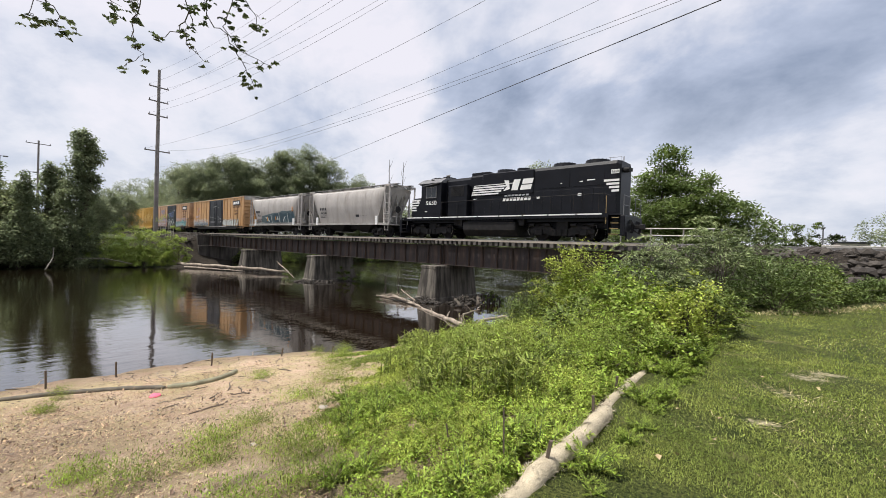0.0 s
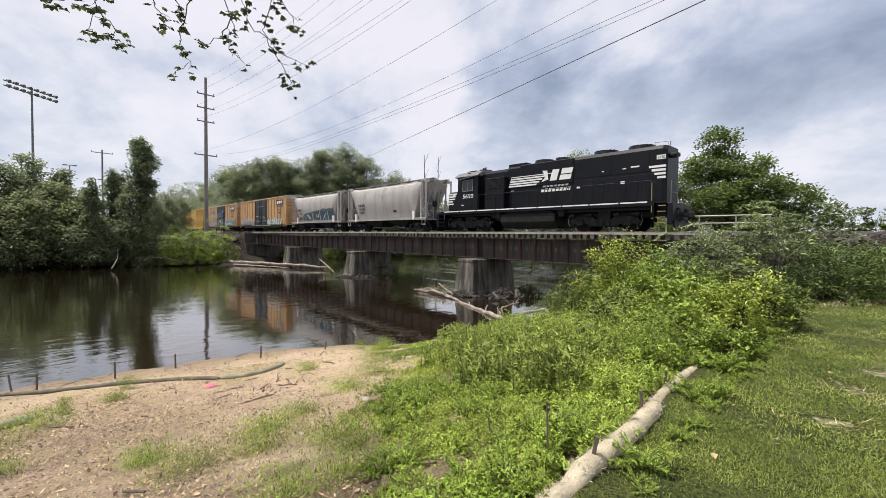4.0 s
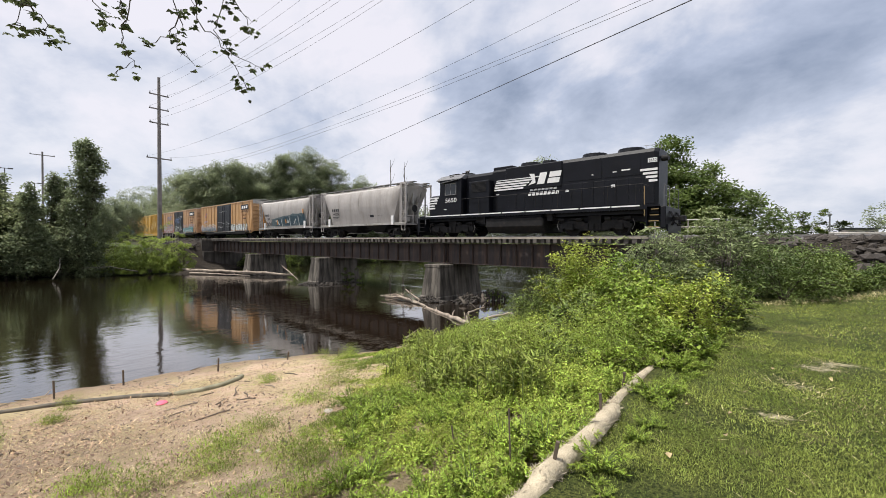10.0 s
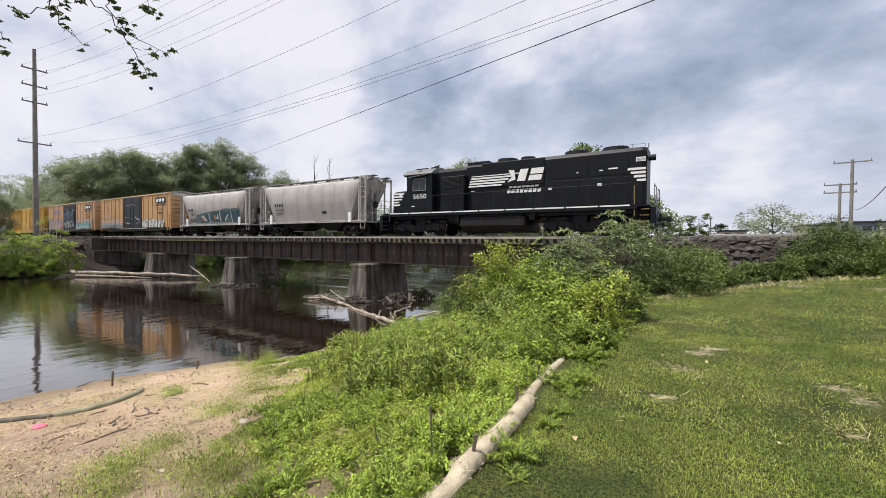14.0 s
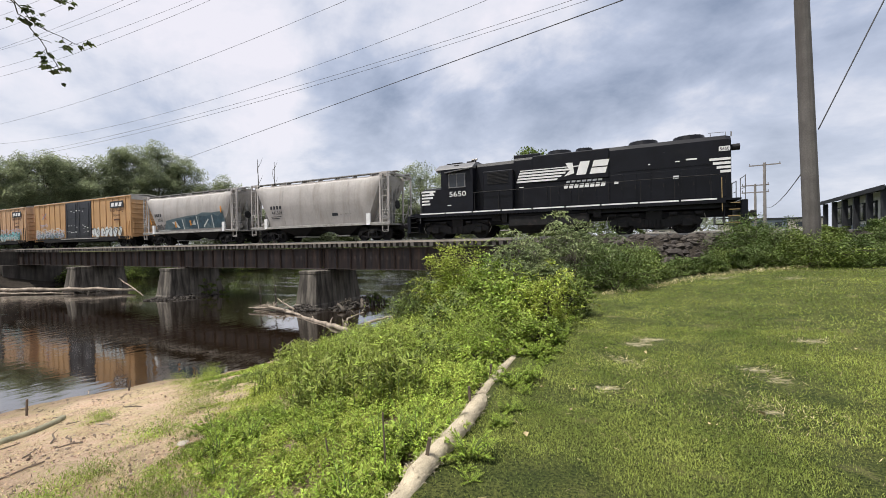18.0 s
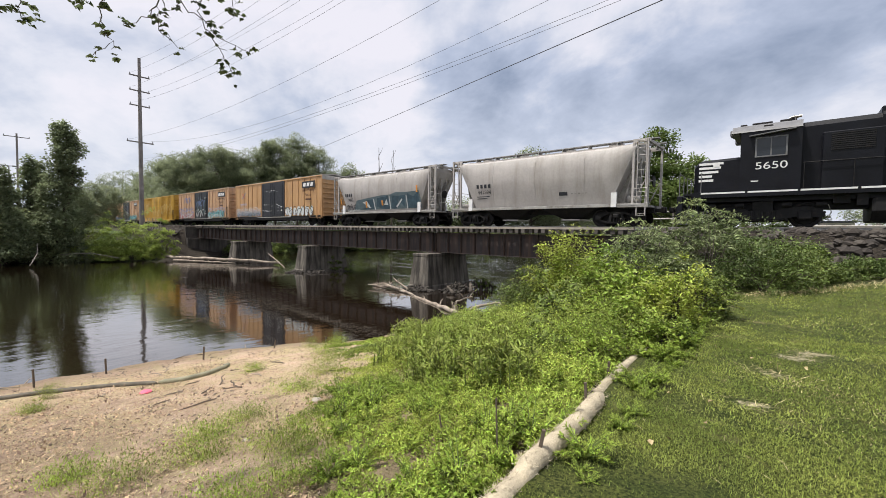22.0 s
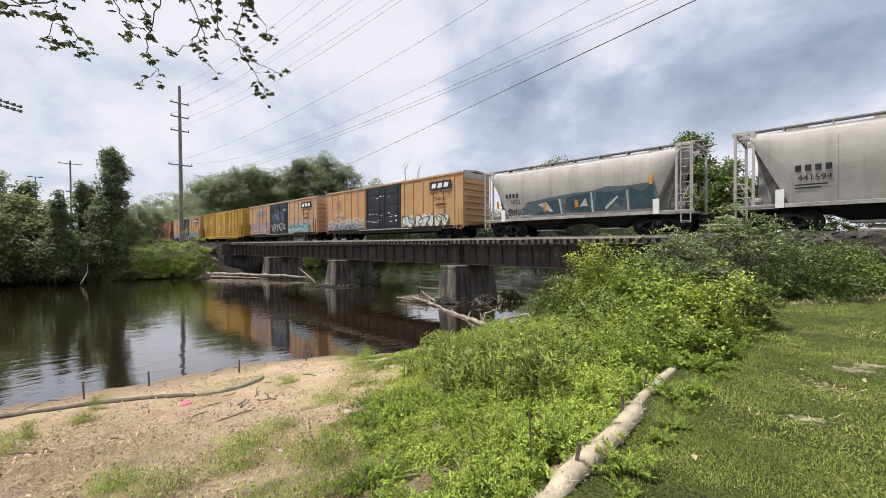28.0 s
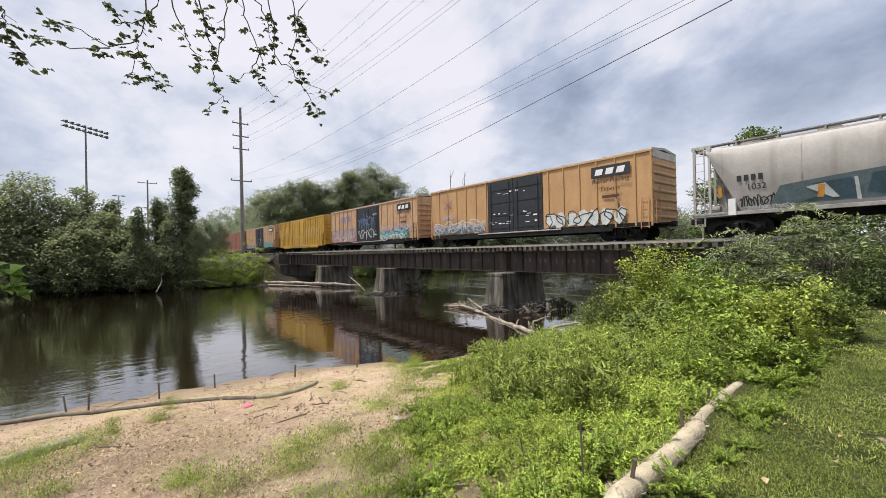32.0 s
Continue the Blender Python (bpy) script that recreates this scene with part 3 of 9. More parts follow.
def build_water():
    m = bpy.data.materials.new("river_water")
    m.use_nodes = True
    nt = m.node_tree
    N, L = nt.nodes, nt.links
    p = N["Principled BSDF"]
    p.inputs["Base Color"].default_value = (0.014, 0.0085, 0.0042, 1)
    p.inputs["Roughness"].default_value = 0.06
    p.inputs["IOR"].default_value = 1.40
    p.inputs["Coat Weight"].default_value, p.inputs["Coat IOR"].default_value, p.inputs["Coat Roughness"].default_value = 1.0, 1.48, 0.03
    geo = N.new("ShaderNodeNewGeometry")
    mp = N.new("ShaderNodeMapping"); mp.inputs["Scale"].default_value = (1.0, 0.45, 1.0)
    mp.inputs["Rotation"].default_value = (0, 0, radians(20))
    L.new(geo.outputs["Position"], mp.inputs[0])
    n = N.new("ShaderNodeTexNoise"); n.inputs["Scale"].default_value, n.inputs["Detail"].default_value = 1.6, 3
    L.new(mp.outputs[0], n.inputs["Vector"])
    big = N.new("ShaderNodeTexNoise"); big.inputs["Scale"].default_value = 0.12
    L.new(geo.outputs["Position"], big.inputs["Vector"])
    def ranged(src, a, b, c, d):
        r = N.new("ShaderNodeMapRange"); r.interpolation_type = "SMOOTHSTEP"
        for key, val in zip(("From Min", "From Max", "To Min", "To Max"), (a, b, c, d)):
            r.inputs[key].default_value = val
        L.new(src, r.inputs["Value"])
        return r.outputs[0]

    def calc(op, a, b):
        k = N.new("ShaderNodeMath"); k.operation = op
        for i, val in enumerate((a, b)):
            if isinstance(val, (int, float)):
                k.inputs[i].default_value = val
            else:
                L.new(val, k.inputs[i])
        return k.outputs[0]

    sp = N.new("ShaderNodeSeparateXYZ"); L.new(geo.outputs["Position"], sp.inputs[0])
    shallows = ranged(sp.outputs["Y"], 24.0, 29.0, 0.0, 1.0)
    # broken water in bands across the shallows upstream
    mq = N.new("ShaderNodeMapping"); mq.inputs["Scale"].default_value = (0.10, 0.75, 1.0)
    L.new(geo.outputs["Position"], mq.inputs[0])
    bn = N.new("ShaderNodeTexNoise"); bn.inputs["Scale"].default_value, bn.inputs["Detail"].default_value = 1.0, 5
    L.new(mq.outputs[0], bn.inputs["Vector"])
    bands = calc("MULTIPLY", ranged(bn.outputs["Fac"], 0.56, 0.62, 0.003, 0.05), shallows)
    size = calc("ADD", ranged(big.outputs["Fac"], 0.4, 0.65, 0.006, 0.018), bands)
    fine = N.new("ShaderNodeTexNoise"); fine.inputs["Scale"].default_value, fine.inputs["Detail"].default_value = 4.5, 3
    L.new(mp.outputs[0], fine.inputs["Vector"])
    relief = calc("ADD", n.outputs["Fac"], calc("MULTIPLY", fine.outputs["Fac"], 0.35))
    b = N.new("ShaderNodeBump"); b.inputs["Distance"].default_value, b.inputs["Strength"].default_value = 1.0, 1.0
    L.new(calc("MULTIPLY", relief, size), b.inputs["Height"]); L.new(b.outputs[0], p.inputs["Normal"]); L.new(b.outputs[0], p.inputs["Coat Normal"])
    bm = bmesh.new()
    vs = [bm.verts.new(c) for c in ((-110, -400, WATER), (-4, -400, WATER), (-4, 170, WATER), (-110, 170, WATER))]
    bm.faces.new(vs)
    tagged(part("water", bm, m), "dark brown slow river water with soft reflections", "water", kind="structure")


build_ground()
build_water()


# ---- bridge and track ----
PIERS = (-49.92, -34.65, -19.13)
ENDS = (DECK_A - 0.5, *PIERS, DECK_B + 0.4)


def girder(x0, x1, y, near):
    g = empty("bridge_girder", ((x0 + x1) / 2, y, 0))
    tagged(g, "rusty dark brown steel plate girder with riveted stiffeners on the piers", "bridge girder", group="bridge girders")
    askew(g)
    h = (x1 - x0) / 2 - 0.04
    zt, zb = RAIL_Z - 0.50, 0.06
    part("web", boxes((-h, h, -0.012, 0.012, zb + 0.025, zt - 0.025)), M_GIRDER, g)
    for nm, z0, z1 in (("top_flange", zt - 0.03, zt), ("bottom_flange", zb, zb + 0.03)):
        part(nm, boxes((-h, h, -0.17, 0.17, z0, z1)), M_GIRDER, g)
    stiff = None
    n = 13
    for k in range(n):
        x = -h + 0.12 + (2 * h - 0.24) * k / (n - 1)
        if stiff is None:
            stiff = part("stiffener", boxes((-0.045, 0.045, -0.105, -0.012, zb + 0.03, zt - 0.03), (-0.008, 0.008, -0.15, -0.10, zb + 0.03, zt - 0.03)), M_GIRDER, g)
            stiff.location = (x, 0, 0)
        else:
            shared("stiffener", stiff.data, g, pose(x, 0, 0))
    return g


def build_bridge():
    for a, b in zip(ENDS, ENDS[1:]):
        girder(a, b, TRACK_Y - 1.15, True)
        girder(a, b, TRACK_Y + 1.15, False)
    # piers: battered blocks with a cap line and a cutwater nose
    for x in PIERS:
        p = empty("bridge_pier", (x, 0, 0))
        tagged(p, "weathered grey concrete bridge pier standing in the river", "bridge pier", group="bridge piers")
        askew(p)
        bm = bmesh.new()
        secs = []
        for z, e, ln in ((-4.0, 0.40, 0.55), (WATER + 0.25, 0.24, 0.33), (WATER + 0.32, 0.18, 0.25), (-0.22, 0.0, 0.0)):
            w, y0, y1 = 0.70 + e, 20.62 - ln, 24.95 + ln
            secs.append([(-w, y0 + 0.12, z), (-w + 0.12, y0, z), (w - 0.12, y0, z), (w, y0 + 0.12, z), (w, y1, z), (-w, y1, z)])
        loft(bm, secs)
        part("shaft", bm, M_CONC, p)
        bm = boxes((-0.72, 0.72, 20.60, 24.97, -0.219, 0.0), bevel=0.03)
        part("cap", bm, M_CONC, p)
        for k, y in enumerate((TRACK_Y - 1.15, TRACK_Y + 1.15)):
            part("bearing", boxes((-0.45, 0.45, y - 0.2, y + 0.2, 0.0, 0.06)), M_GIRDER, p)
    # abutments
    for nm, x, sgn in (("abutment_far", DECK_A, -1), ("abutment_near", DECK_B, 1)):
        bm = bmesh.new()
        x0, x1 = (x - 2.2, x + 0.0) if sgn < 0 else (x - 0.1, x + 2.1)
        box(bm, x0, x1, TRACK_Y - 2.7, TRACK_Y + 2.7, -4.0, 0.05, bevel=0.03)
        bw = (x0, x0 + 1.5) if sgn < 0 else (x1 - 1.5, x1)
        box(bm, bw[0], bw[1], TRACK_Y - 2.7, TRACK_Y + 2.7, 0.05, RAIL_Z - 0.28, bevel=0.03)
        wx = (x0 - 3.0, x0) if sgn < 0 else (x1, x1 + 2.0)
        for yy in (TRACK_Y - 2.75, TRACK_Y + 2.35):
            prism(bm, [(wx[0], -3), (wx[1], -3), (wx[1], RAIL_Z - 0.3), (wx[0], RAIL_Z - 0.9 if sgn < 0 else RAIL_Z - 0.5)] if sgn < 0 else [(wx[0], -3), (wx[1], -3), (wx[1], RAIL_Z - 0.9), (wx[0], RAIL_Z - 0.3)], yy, yy + 0.4)
        tagged(askew(part(nm, bm, M_CONC_DARK)), "stained concrete bridge abutment with wing walls in the bank", "abutment", kind="structure")
    # bridge ties
    deck = askew(empty("bridge_deck", (0, TRACK_Y, 0)))
    tagged(deck, "weathered timber bridge deck of close-set ties on the girders", "bridge deck")
    tie = part("tie", boxes((-0.12, 0.12, -1.68, 1.68, RAIL_Z - 0.42, RAIL_Z - 0.175), bevel=0.012), M_TIE, deck)
    x = DECK_A + 0.3
    tie.location = (x, 0, 0)
    rng = random.Random(3)
    while x < DECK_B - 0.2:
        x += 0.43
        shared("tie", tie.data, deck, pose(x, rng.uniform(-0.05, 0.05), 0, 0, 0, rng.uniform(-0.6, 0.6)))
    M_GUARD = mat("guard_timber", (0.34, 0.30, 0.25), rough=0.9, vary=0.25, scale=1.5, fine=30, bump=0.2)
    for y in (-1.62, 1.62):
        part("guard_timber", boxes((DECK_A, DECK_B, y - 0.08, y + 0.08, RAIL_Z - 0.175, RAIL_Z - 0.06)), M_GUARD, deck, "pale weathered guard timber along the deck edge")
    # ties off the bridge
    bed = askew(empty("track_bed", (0, TRACK_Y, 0)))
    tagged(bed, "wooden ties bedded in stone ballast beyond the bridge", "track bed")
    t2 = part("tie", boxes((-0.11, 0.11, -1.3, 1.3, RAIL_Z - 0.34, RAIL_Z - 0.175), bevel=0.01), M_TIE, bed)
    t2.location = (DECK_B + 0.4, 0, 0)
    for k in range(1, 60):
        shared("tie", t2.data, bed, pose(DECK_B + 0.4 + 0.52 * k, rng.uniform(-0.04, 0.04), 0, 0, 0, rng.uniform(-1, 1)))
    for k in range(40):
        shared("tie", t2.data, bed, pose(DECK_A - 0.4 - 0.52 * k, 0, 0))
    # rails
    prof = [(-0.068, -0.172), (0.068, -0.172), (0.068, -0.155), (0.012, -0.135), (0.012, -0.045), (0.036, -0.035), (0.036, -0.006), (0.026, 0.0), (-0.026, 0.0), (-0.036, -0.006), (-0.036, -0.035), (-0.012, -0.045), (-0.012, -0.135), (-0.068, -0.155)]
    M_RAIL = mat("rail_steel", (0.38, 0.36, 0.34), rough=0.4, metal=0.7, vary=0.25)
    for y in (-0.753, 0.753):
        bm = bmesh.new()
        loft(bm, [[(x, TRACK_Y + y + a, RAIL_Z + b) for a, b in prof] for x in (-420, 260)])
        tagged(askew(part("rail", bm, M_RAIL)), "brown steel running rail with a worn bright head", "rail", group="running rails")
    # loose ballast on the shoulders
    rs = np.random.default_rng(8)
    n = 5200
    side = rs.random(n)
    xx = np.where(rs.random(n) < 0.75, rs.uniform(DECK_B + 0.3, 22, n), rs.uniform(-90, DECK_A - 0.3, n))
    yy = TRACK_Y - SKEW * xx - rs.uniform(0.9, 5.6, n)
    zz = ground_z(xx, yy)
    keep = zz > 0.35
    stones("ballast_stones", np.stack([xx, yy, zz + 0.01], -1)[keep], 0.035, 0.085, M_BALLAST, "grey crushed stone ballast on the track shoulder", "ballast", 9)
    big = rs.random(n) < 0.30
    stones("riprap", np.stack([xx, yy, zz + 0.02], -1)[keep & big], 0.10, 0.30, M_BALLAST, "dark broken rock spilling down the embankment", "rock", 10)


def stones(name, P, r0, r1, material, label, category, seed):
    rs = np.random.default_rng(seed)
    n = len(P)
    g = (1 + 5 ** 0.5) / 2
    base = np.array([(a * p, b * q, 0) for a in (-1, 1) for b in (-1, 1) for p, q in ((1, g),)], float)
    base = np.concatenate([base, base[:, [2, 0, 1]], base[:, [1, 2, 0]]]) / (1 + g * g) ** 0.5
    tri = np.array([t for t in itertools.combinations(range(12), 3) if all(np.linalg.norm(base[t[k]] - base[t[k - 1]]) < 1.06 for k in range(3))])
    out = np.einsum("ij,ij->i", np.cross(base[tri[:, 1]] - base[tri[:, 0]], base[tri[:, 2]] - base[tri[:, 0]]), base[tri[:, 0]])
    tri[out < 0] = tri[out < 0][:, ::-1]
    sc = rs.uniform(r0, r1, (n, 1, 1)) * rs.uniform(0.72, 1.25, (n, 12, 1)) * rs.uniform(0.7, 1.2, (n, 1, 3)) * [1, 1, 0.75]
    a = rs.uniform(0, 2 * np.pi, n)
    R = np.zeros((n, 3, 3)); R[:, 0, 0] = np.cos(a); R[:, 0, 1] = -np.sin(a); R[:, 1, 0] = np.sin(a); R[:, 1, 1] = np.cos(a); R[:, 2, 2] = 1
    V = np.einsum("nij,nkj->nki", R, base[None] * sc) + P[:, None, :]
    F = (tri[None] + 12 * np.arange(n)[:, None, None]).reshape(-1, 3)
    ob = new(name, mesh_from(name, V.reshape(-1, 3), F, material))
    tagged(ob, label, category, kind="stuff")
    return ob


build_bridge()


# ---- train: shared pieces ----
MOVERS = []            # (thing, offset from the locomotive's middle)
WHEELS = []            # (wheelset, its x on the thing, radius)


def words(name, text, size, parent, material, x, z, y, shear=0.0, label="", wide=1.0, align="CENTER"):
    """Painted lettering on the side that faces -y."""
    cu = bpy.data.curves.new(name, "FONT")
    cu.body, cu.size, cu.shear, cu.extrude = text, size, shear, 0.003
    cu.align_x = align
    tmp = bpy.data.objects.new(name, cu)
    scene.collection.objects.link(tmp)
    bpy.context.view_layer.update()
    me = bpy.data.meshes.new_from_object(tmp.evaluated_get(bpy.context.evaluated_depsgraph_get()))
    bpy.data.objects.remove(tmp)
    me.name = name
    me.materials.clear()
    me.materials.append(material)
    ob = new(name, me)
    ob.parent = parent
    ob.matrix_basis = pose(x, y, z, 90) @ Matrix.Diagonal((wide, 1, 1, 1))
    if label:
        ob["label"] = label
    return ob


def slant(bm, x0, x1, z0, z1, y, lean=0.0, d=0.006):
    """A flat painted bar on the side facing -y, leaning to +x at its top."""
    k = lean * (z1 - z0)
    prism(bm, [(x0, z0), (x1, z0), (x1 + k, z1), (x0 + k, z1)], y - d, y)


def wheel_mesh():
    bm = bmesh.new()
    for y in (-0.753, 0.753):
        s = 1 if y > 0 else -1
        prof = [(0.0, 0.02), (0.16, 0.05), (0.17, 0.02), (0.36, 0.0), (0.38, 0.055), (0.457, 0.055), (0.457, -0.05), (0.485, -0.06), (0.485, -0.085), (0.38, -0.085), (0.36, -0.03), (0.0, -0.05)]
        n = 20
        rings = [[bm.verts.new((r * math.cos(2 * math.pi * k / n), y + s * a, r * math.sin(2 * math.pi * k / n))) for k in range(n)] for r, a in prof[1:-1]]
        for p, q in zip(rings, rings[1:]):
            for k in range(n):
                bm.faces.new((p[k], p[(k + 1) % n], q[(k + 1) % n], q[k]))
        bm.faces.new(rings[0]); bm.faces.new(rings[-1])
        # bolts on the hub make the turning show
        for k in range(3):
            a = 2 * math.pi * k / 3
            box(bm, 0.10 * math.cos(a) - 0.02, 0.10 * math.cos(a) + 0.02, y + s * 0.05, y + s * 0.075, 0.10 * math.sin(a) - 0.02, 0.10 * math.sin(a) + 0.02)
    rod(bm, (0, -0.72, 0), (0, 0.72, 0), 0.085, n=10)
    bmesh.ops.recalc_face_normals(bm, faces=bm.faces)
    me = bpy.data.meshes.new("wheelset")
    bm.to_mesh(me); bm.free()
    me.materials.append(M_TRUCK)
    return me


WHEEL = wheel_mesh()


def wheelset(parent, x, radius=0.457, keyed=False):
    ob = shared("wheelset", WHEEL, parent, None)
    k = radius / 0.457
    ob.scale = (k, 1, k)
    ob.location = (x, 0, radius)
    if keyed:
        WHEELS.append((ob, x, radius))
    return ob


FRAMES = {}


def freight_truck(parent, x, keyed):
    """A three-piece freight truck: cast side frames with windows, springs, bolster, two wheelsets."""
    if "side" not in FRAMES:
        bm = bmesh.new()
        for (pts) in (
            [(-1.12, 0.62), (-1.12, 0.36), (-0.86, 0.36), (-0.70, 0.55), (-0.45, 0.64), (0.45, 0.64), (0.70, 0.55), (0.86, 0.36), (1.12, 0.36), (1.12, 0.62), (0.70, 0.66), (0.45, 0.76), (-0.45, 0.76), (-0.70, 0.66)],
            [(-0.86, 0.36), (-0.86, 0.30), (-0.45, 0.16), (0.45, 0.16), (0.86, 0.30), (0.86, 0.36), (0.42, 0.25), (-0.42, 0.25)],
            [(-0.40, 0.24), (-0.28, 0.24), (-0.22, 0.65), (-0.34, 0.65)],
            [(0.28, 0.24), (0.40, 0.24), (0.34, 0.65), (0.22, 0.65)],
        ):
            prism(bm, pts, -0.065, 0.065)
        FRAMES["side"] = part("side_frame", bm, M_TRUCK, parent)
        FRAMES["spring"] = part("spring", rods(((0, 0, 0.26), (0, 0, 0.46), 0.055), n=8), M_TRUCK, parent)
        FRAMES["axle_box"] = part("axle_box", rods(((0, -0.13, 0.457), (0, 0.13, 0.457), 0.10), n=10), M_TRUCK, parent)
        FRAMES["bolster"] = part("bolster", boxes((-0.17, 0.17, -1.12, 1.12, 0.46, 0.64), (-0.12, 0.12, -0.7, 0.7, 0.64, 0.78), bevel=0.02), M_TRUCK, parent)
        spare = list(FRAMES.values())
    else:
        spare = []
    spots = [("bolster", (x, 0, 0))]
    for y in (-0.995, 0.995):
        spots += [("side", (x, y, 0))] + [("spring", (x + d, y, 0)) for d in (-0.14, 0.0, 0.14)] + [("axle_box", (x + d, y, 0)) for d in (-0.89, 0.89)]
    for key, at in spots:
        ob = FRAMES[key]
        if ob in spare:
            spare.remove(ob)
            ob.location = at
        else:
            shared({"side": "side_frame"}.get(key, key), ob.data, parent, pose(*at))
    for d in (-0.89, 0.89):
        wheelset(parent, x + d, 0.457, keyed)


def coupler(parent, x, sgn, z=0.86):
    bm = bmesh.new()
    box(bm, min(x, x + sgn * 0.45), max(x, x + sgn * 0.45), -0.10, 0.10, z - 0.09, z + 0.09, bevel=0.02)
    box(bm, min(x + sgn * 0.40, x + sgn * 0.62), max(x + sgn * 0.40, x + sgn * 0.62), -0.20, 0.14, z - 0.15, z + 0.15, bevel=0.04)
    part("coupler", bm, M_TRUCK, parent)
    bm = bmesh.new()
    tube(bm, [(x, -0.35, z - 0.05), (x + sgn * 0.2, -0.35, z - 0.22), (x + sgn * 0.42, -0.33, z - 0.36), (x + sgn * 0.6, -0.30, z - 0.30)], 0.028, n=6)
    part("air_hose", bm, M_TRUCK, parent)


def ladder(parent, x0, x1, y, z0, z1, rungs, material, name="ladder"):
    bm = bmesh.new()
    for x in (x0, x1):
        box(bm, x - 0.018, x + 0.018, y - 0.02, y + 0.02, z0, z1)
    for k in range(rungs):
        z = z0 + 0.08 + (z1 - z0 - 0.16) * k / max(1, rungs - 1)
        rod(bm, (x0, y, z), (x1, y, z), 0.014, n=6)
    return part(name, bm, material, parent)


def thing_on_track(name, off, label, category, group=""):
    t = askew(empty(name, (TRAIN[0][1] + off, TRACK_Y, RAIL_Z)))
    tagged(t, label, category, group=group)
    MOVERS.append((t, off))
    return t


# ---- locomotive ----
def build_locomotive():
    L = thing_on_track("diesel_locomotive", 0.0, "black diesel freight locomotive with white stripes and lettering", "locomotive")
    W = 1.5
    # underframe and walkways
    part("underframe", boxes((-8.0, 8.45, -1.05, 1.05, 1.10, 1.42), (-8.0, 8.45, -0.35, 0.35, 0.75, 1.10), bevel=0.02), M_BLACK, L)
    part("walkway", boxes((-8.1, 8.58, -W, W, 1.42, 1.50)), M_BLACK, L)
    for s in (-1, 1):
        part("side_sill", boxes((-7.75, 8.0, s * W - 0.03, s * W + 0.03, 1.30, 1.53)), M_BLACK, L)
    # white sill stripes
    bm = bmesh.new()
    x = -7.4
    while x < 7.5:
        w = 1.62
        slant(bm, x, min(x + w, 7.67), 1.455, 1.525, -W - 0.03)
        x += w + 0.09
    part("sill_stripes", bm, M_WHITE, L, "broken white stripe along the side sill")
    # short hood
    bm = bmesh.new()
    secs = []
    for x, w, t in ((-7.82, 0.62, 2.86), (-7.62, 0.84, 3.02), (-7.40, 0.90, 3.07), (-6.0, 0.90, 3.12)):
        secs.append([(x, -w, 1.5), (x, -w, t - 0.12), (x, -w + 0.14, t), (x, w - 0.14, t), (x, w, t - 0.12), (x, w, 1.5)])
    loft(bm, secs)
    part("short_hood", bm, M_BLACK, L)
    # nose stripes wrap the short hood's end and front corner
    bm = bmesh.new()
    for k in range(5):
        z = 2.08 + 0.19 * k
        slant(bm, -7.60, -7.02 + 0.09 * k - (0.15 if k == 1 else 0), z, z + 0.105, -0.905)
        prism(bm, [(-7.84, z), (-7.83, z), (-7.83, z + 0.105), (-7.84, z + 0.105)], -0.58, 0.58)
    part("nose_stripes", bm, M_WHITE, L, "white stripes across the short hood")
    # cab
    bm = bmesh.new()
    cabw, roof = 1.47, 4.05
    prism(bm, [(-6.0, 1.5), (-4.0, 1.5), (-4.0, roof), (-6.0, roof)], -cabw, cabw)
    cab = part("cab", bm, M_BLACK, L)
    bm = bmesh.new()
    secs = []
    for x in (-6.35, -6.0, -4.0):
        dz = -0.02 if x < -6.1 else 0
        secs.append([(x, -cabw - 0.03, roof - 0.02), (x, -cabw + 0.02, roof + 0.05), (x, -0.92, 4.42 + dz), (x, -0.45, 4.50 + dz), (x, 0.45, 4.50 + dz), (x, 0.92, 4.42 + dz), (x, cabw - 0.02, roof + 0.05), (x, cabw + 0.03, roof - 0.02)])
    loft(bm, secs)
    part("cab_roof", bm, M_GREYROOF, L, "grey angled cab roof")
    # side windows, two panes under a sunshade
    for s in (-1, 1):
        y = s * (cabw + 0.004)
        bm = bmesh.new()
        for x0, x1 in ((-5.50, -5.44), (-4.50, -4.44)):
            box(bm, x0, x1, y - 0.03, y + 0.03, 2.93, 3.76)
        for z0, z1 in ((2.93, 2.98), (3.71, 3.76)):
            box(bm, -5.44, -4.50, y - 0.03, y + 0.03, z0, z1)
        box(bm, -4.99, -4.95, y - 0.025, y + 0.025, 2.98, 3.71)
        w = part("cab_window", bm, M_GREYROOF, L, "aluminium-framed cab side window")
        for x0, x1 in ((-5.44, -4.99), (-4.95, -4.50)):
            part("pane", boxes((x0, x1, y - 0.012, y + 0.012, 2.98, 3.71)), M_GLASS, w)
        bm = bmesh.new()
        prism(bm, [(-5.70, 3.80), (-4.20, 3.95), (-4.20, 3.99), (-5.70, 3.84)], y - 0.22 if s < 0 else y, y if s < 0 else y + 0.22)
        part("sunshade", bm, M_GREYROOF, L, "grey sunshade over the cab window")
    # front windows over the short hood
    bm = boxes((-6.02, -5.99, -1.30, -0.75, 3.25, 3.85), (-6.02, -5.99, -0.55, 0.55, 3.30, 3.85), (-6.02, -5.99, 0.75, 1.30, 3.25, 3.85))
    part("front_windows", bm, M_GLASS, L)
    for y0 in (-1.25, 0.75):
        part("number_board", boxes((-6.42, -6.05, y0, y0 + 0.5, 3.98, 4.22), bevel=0.02), M_GREYROOF, L)
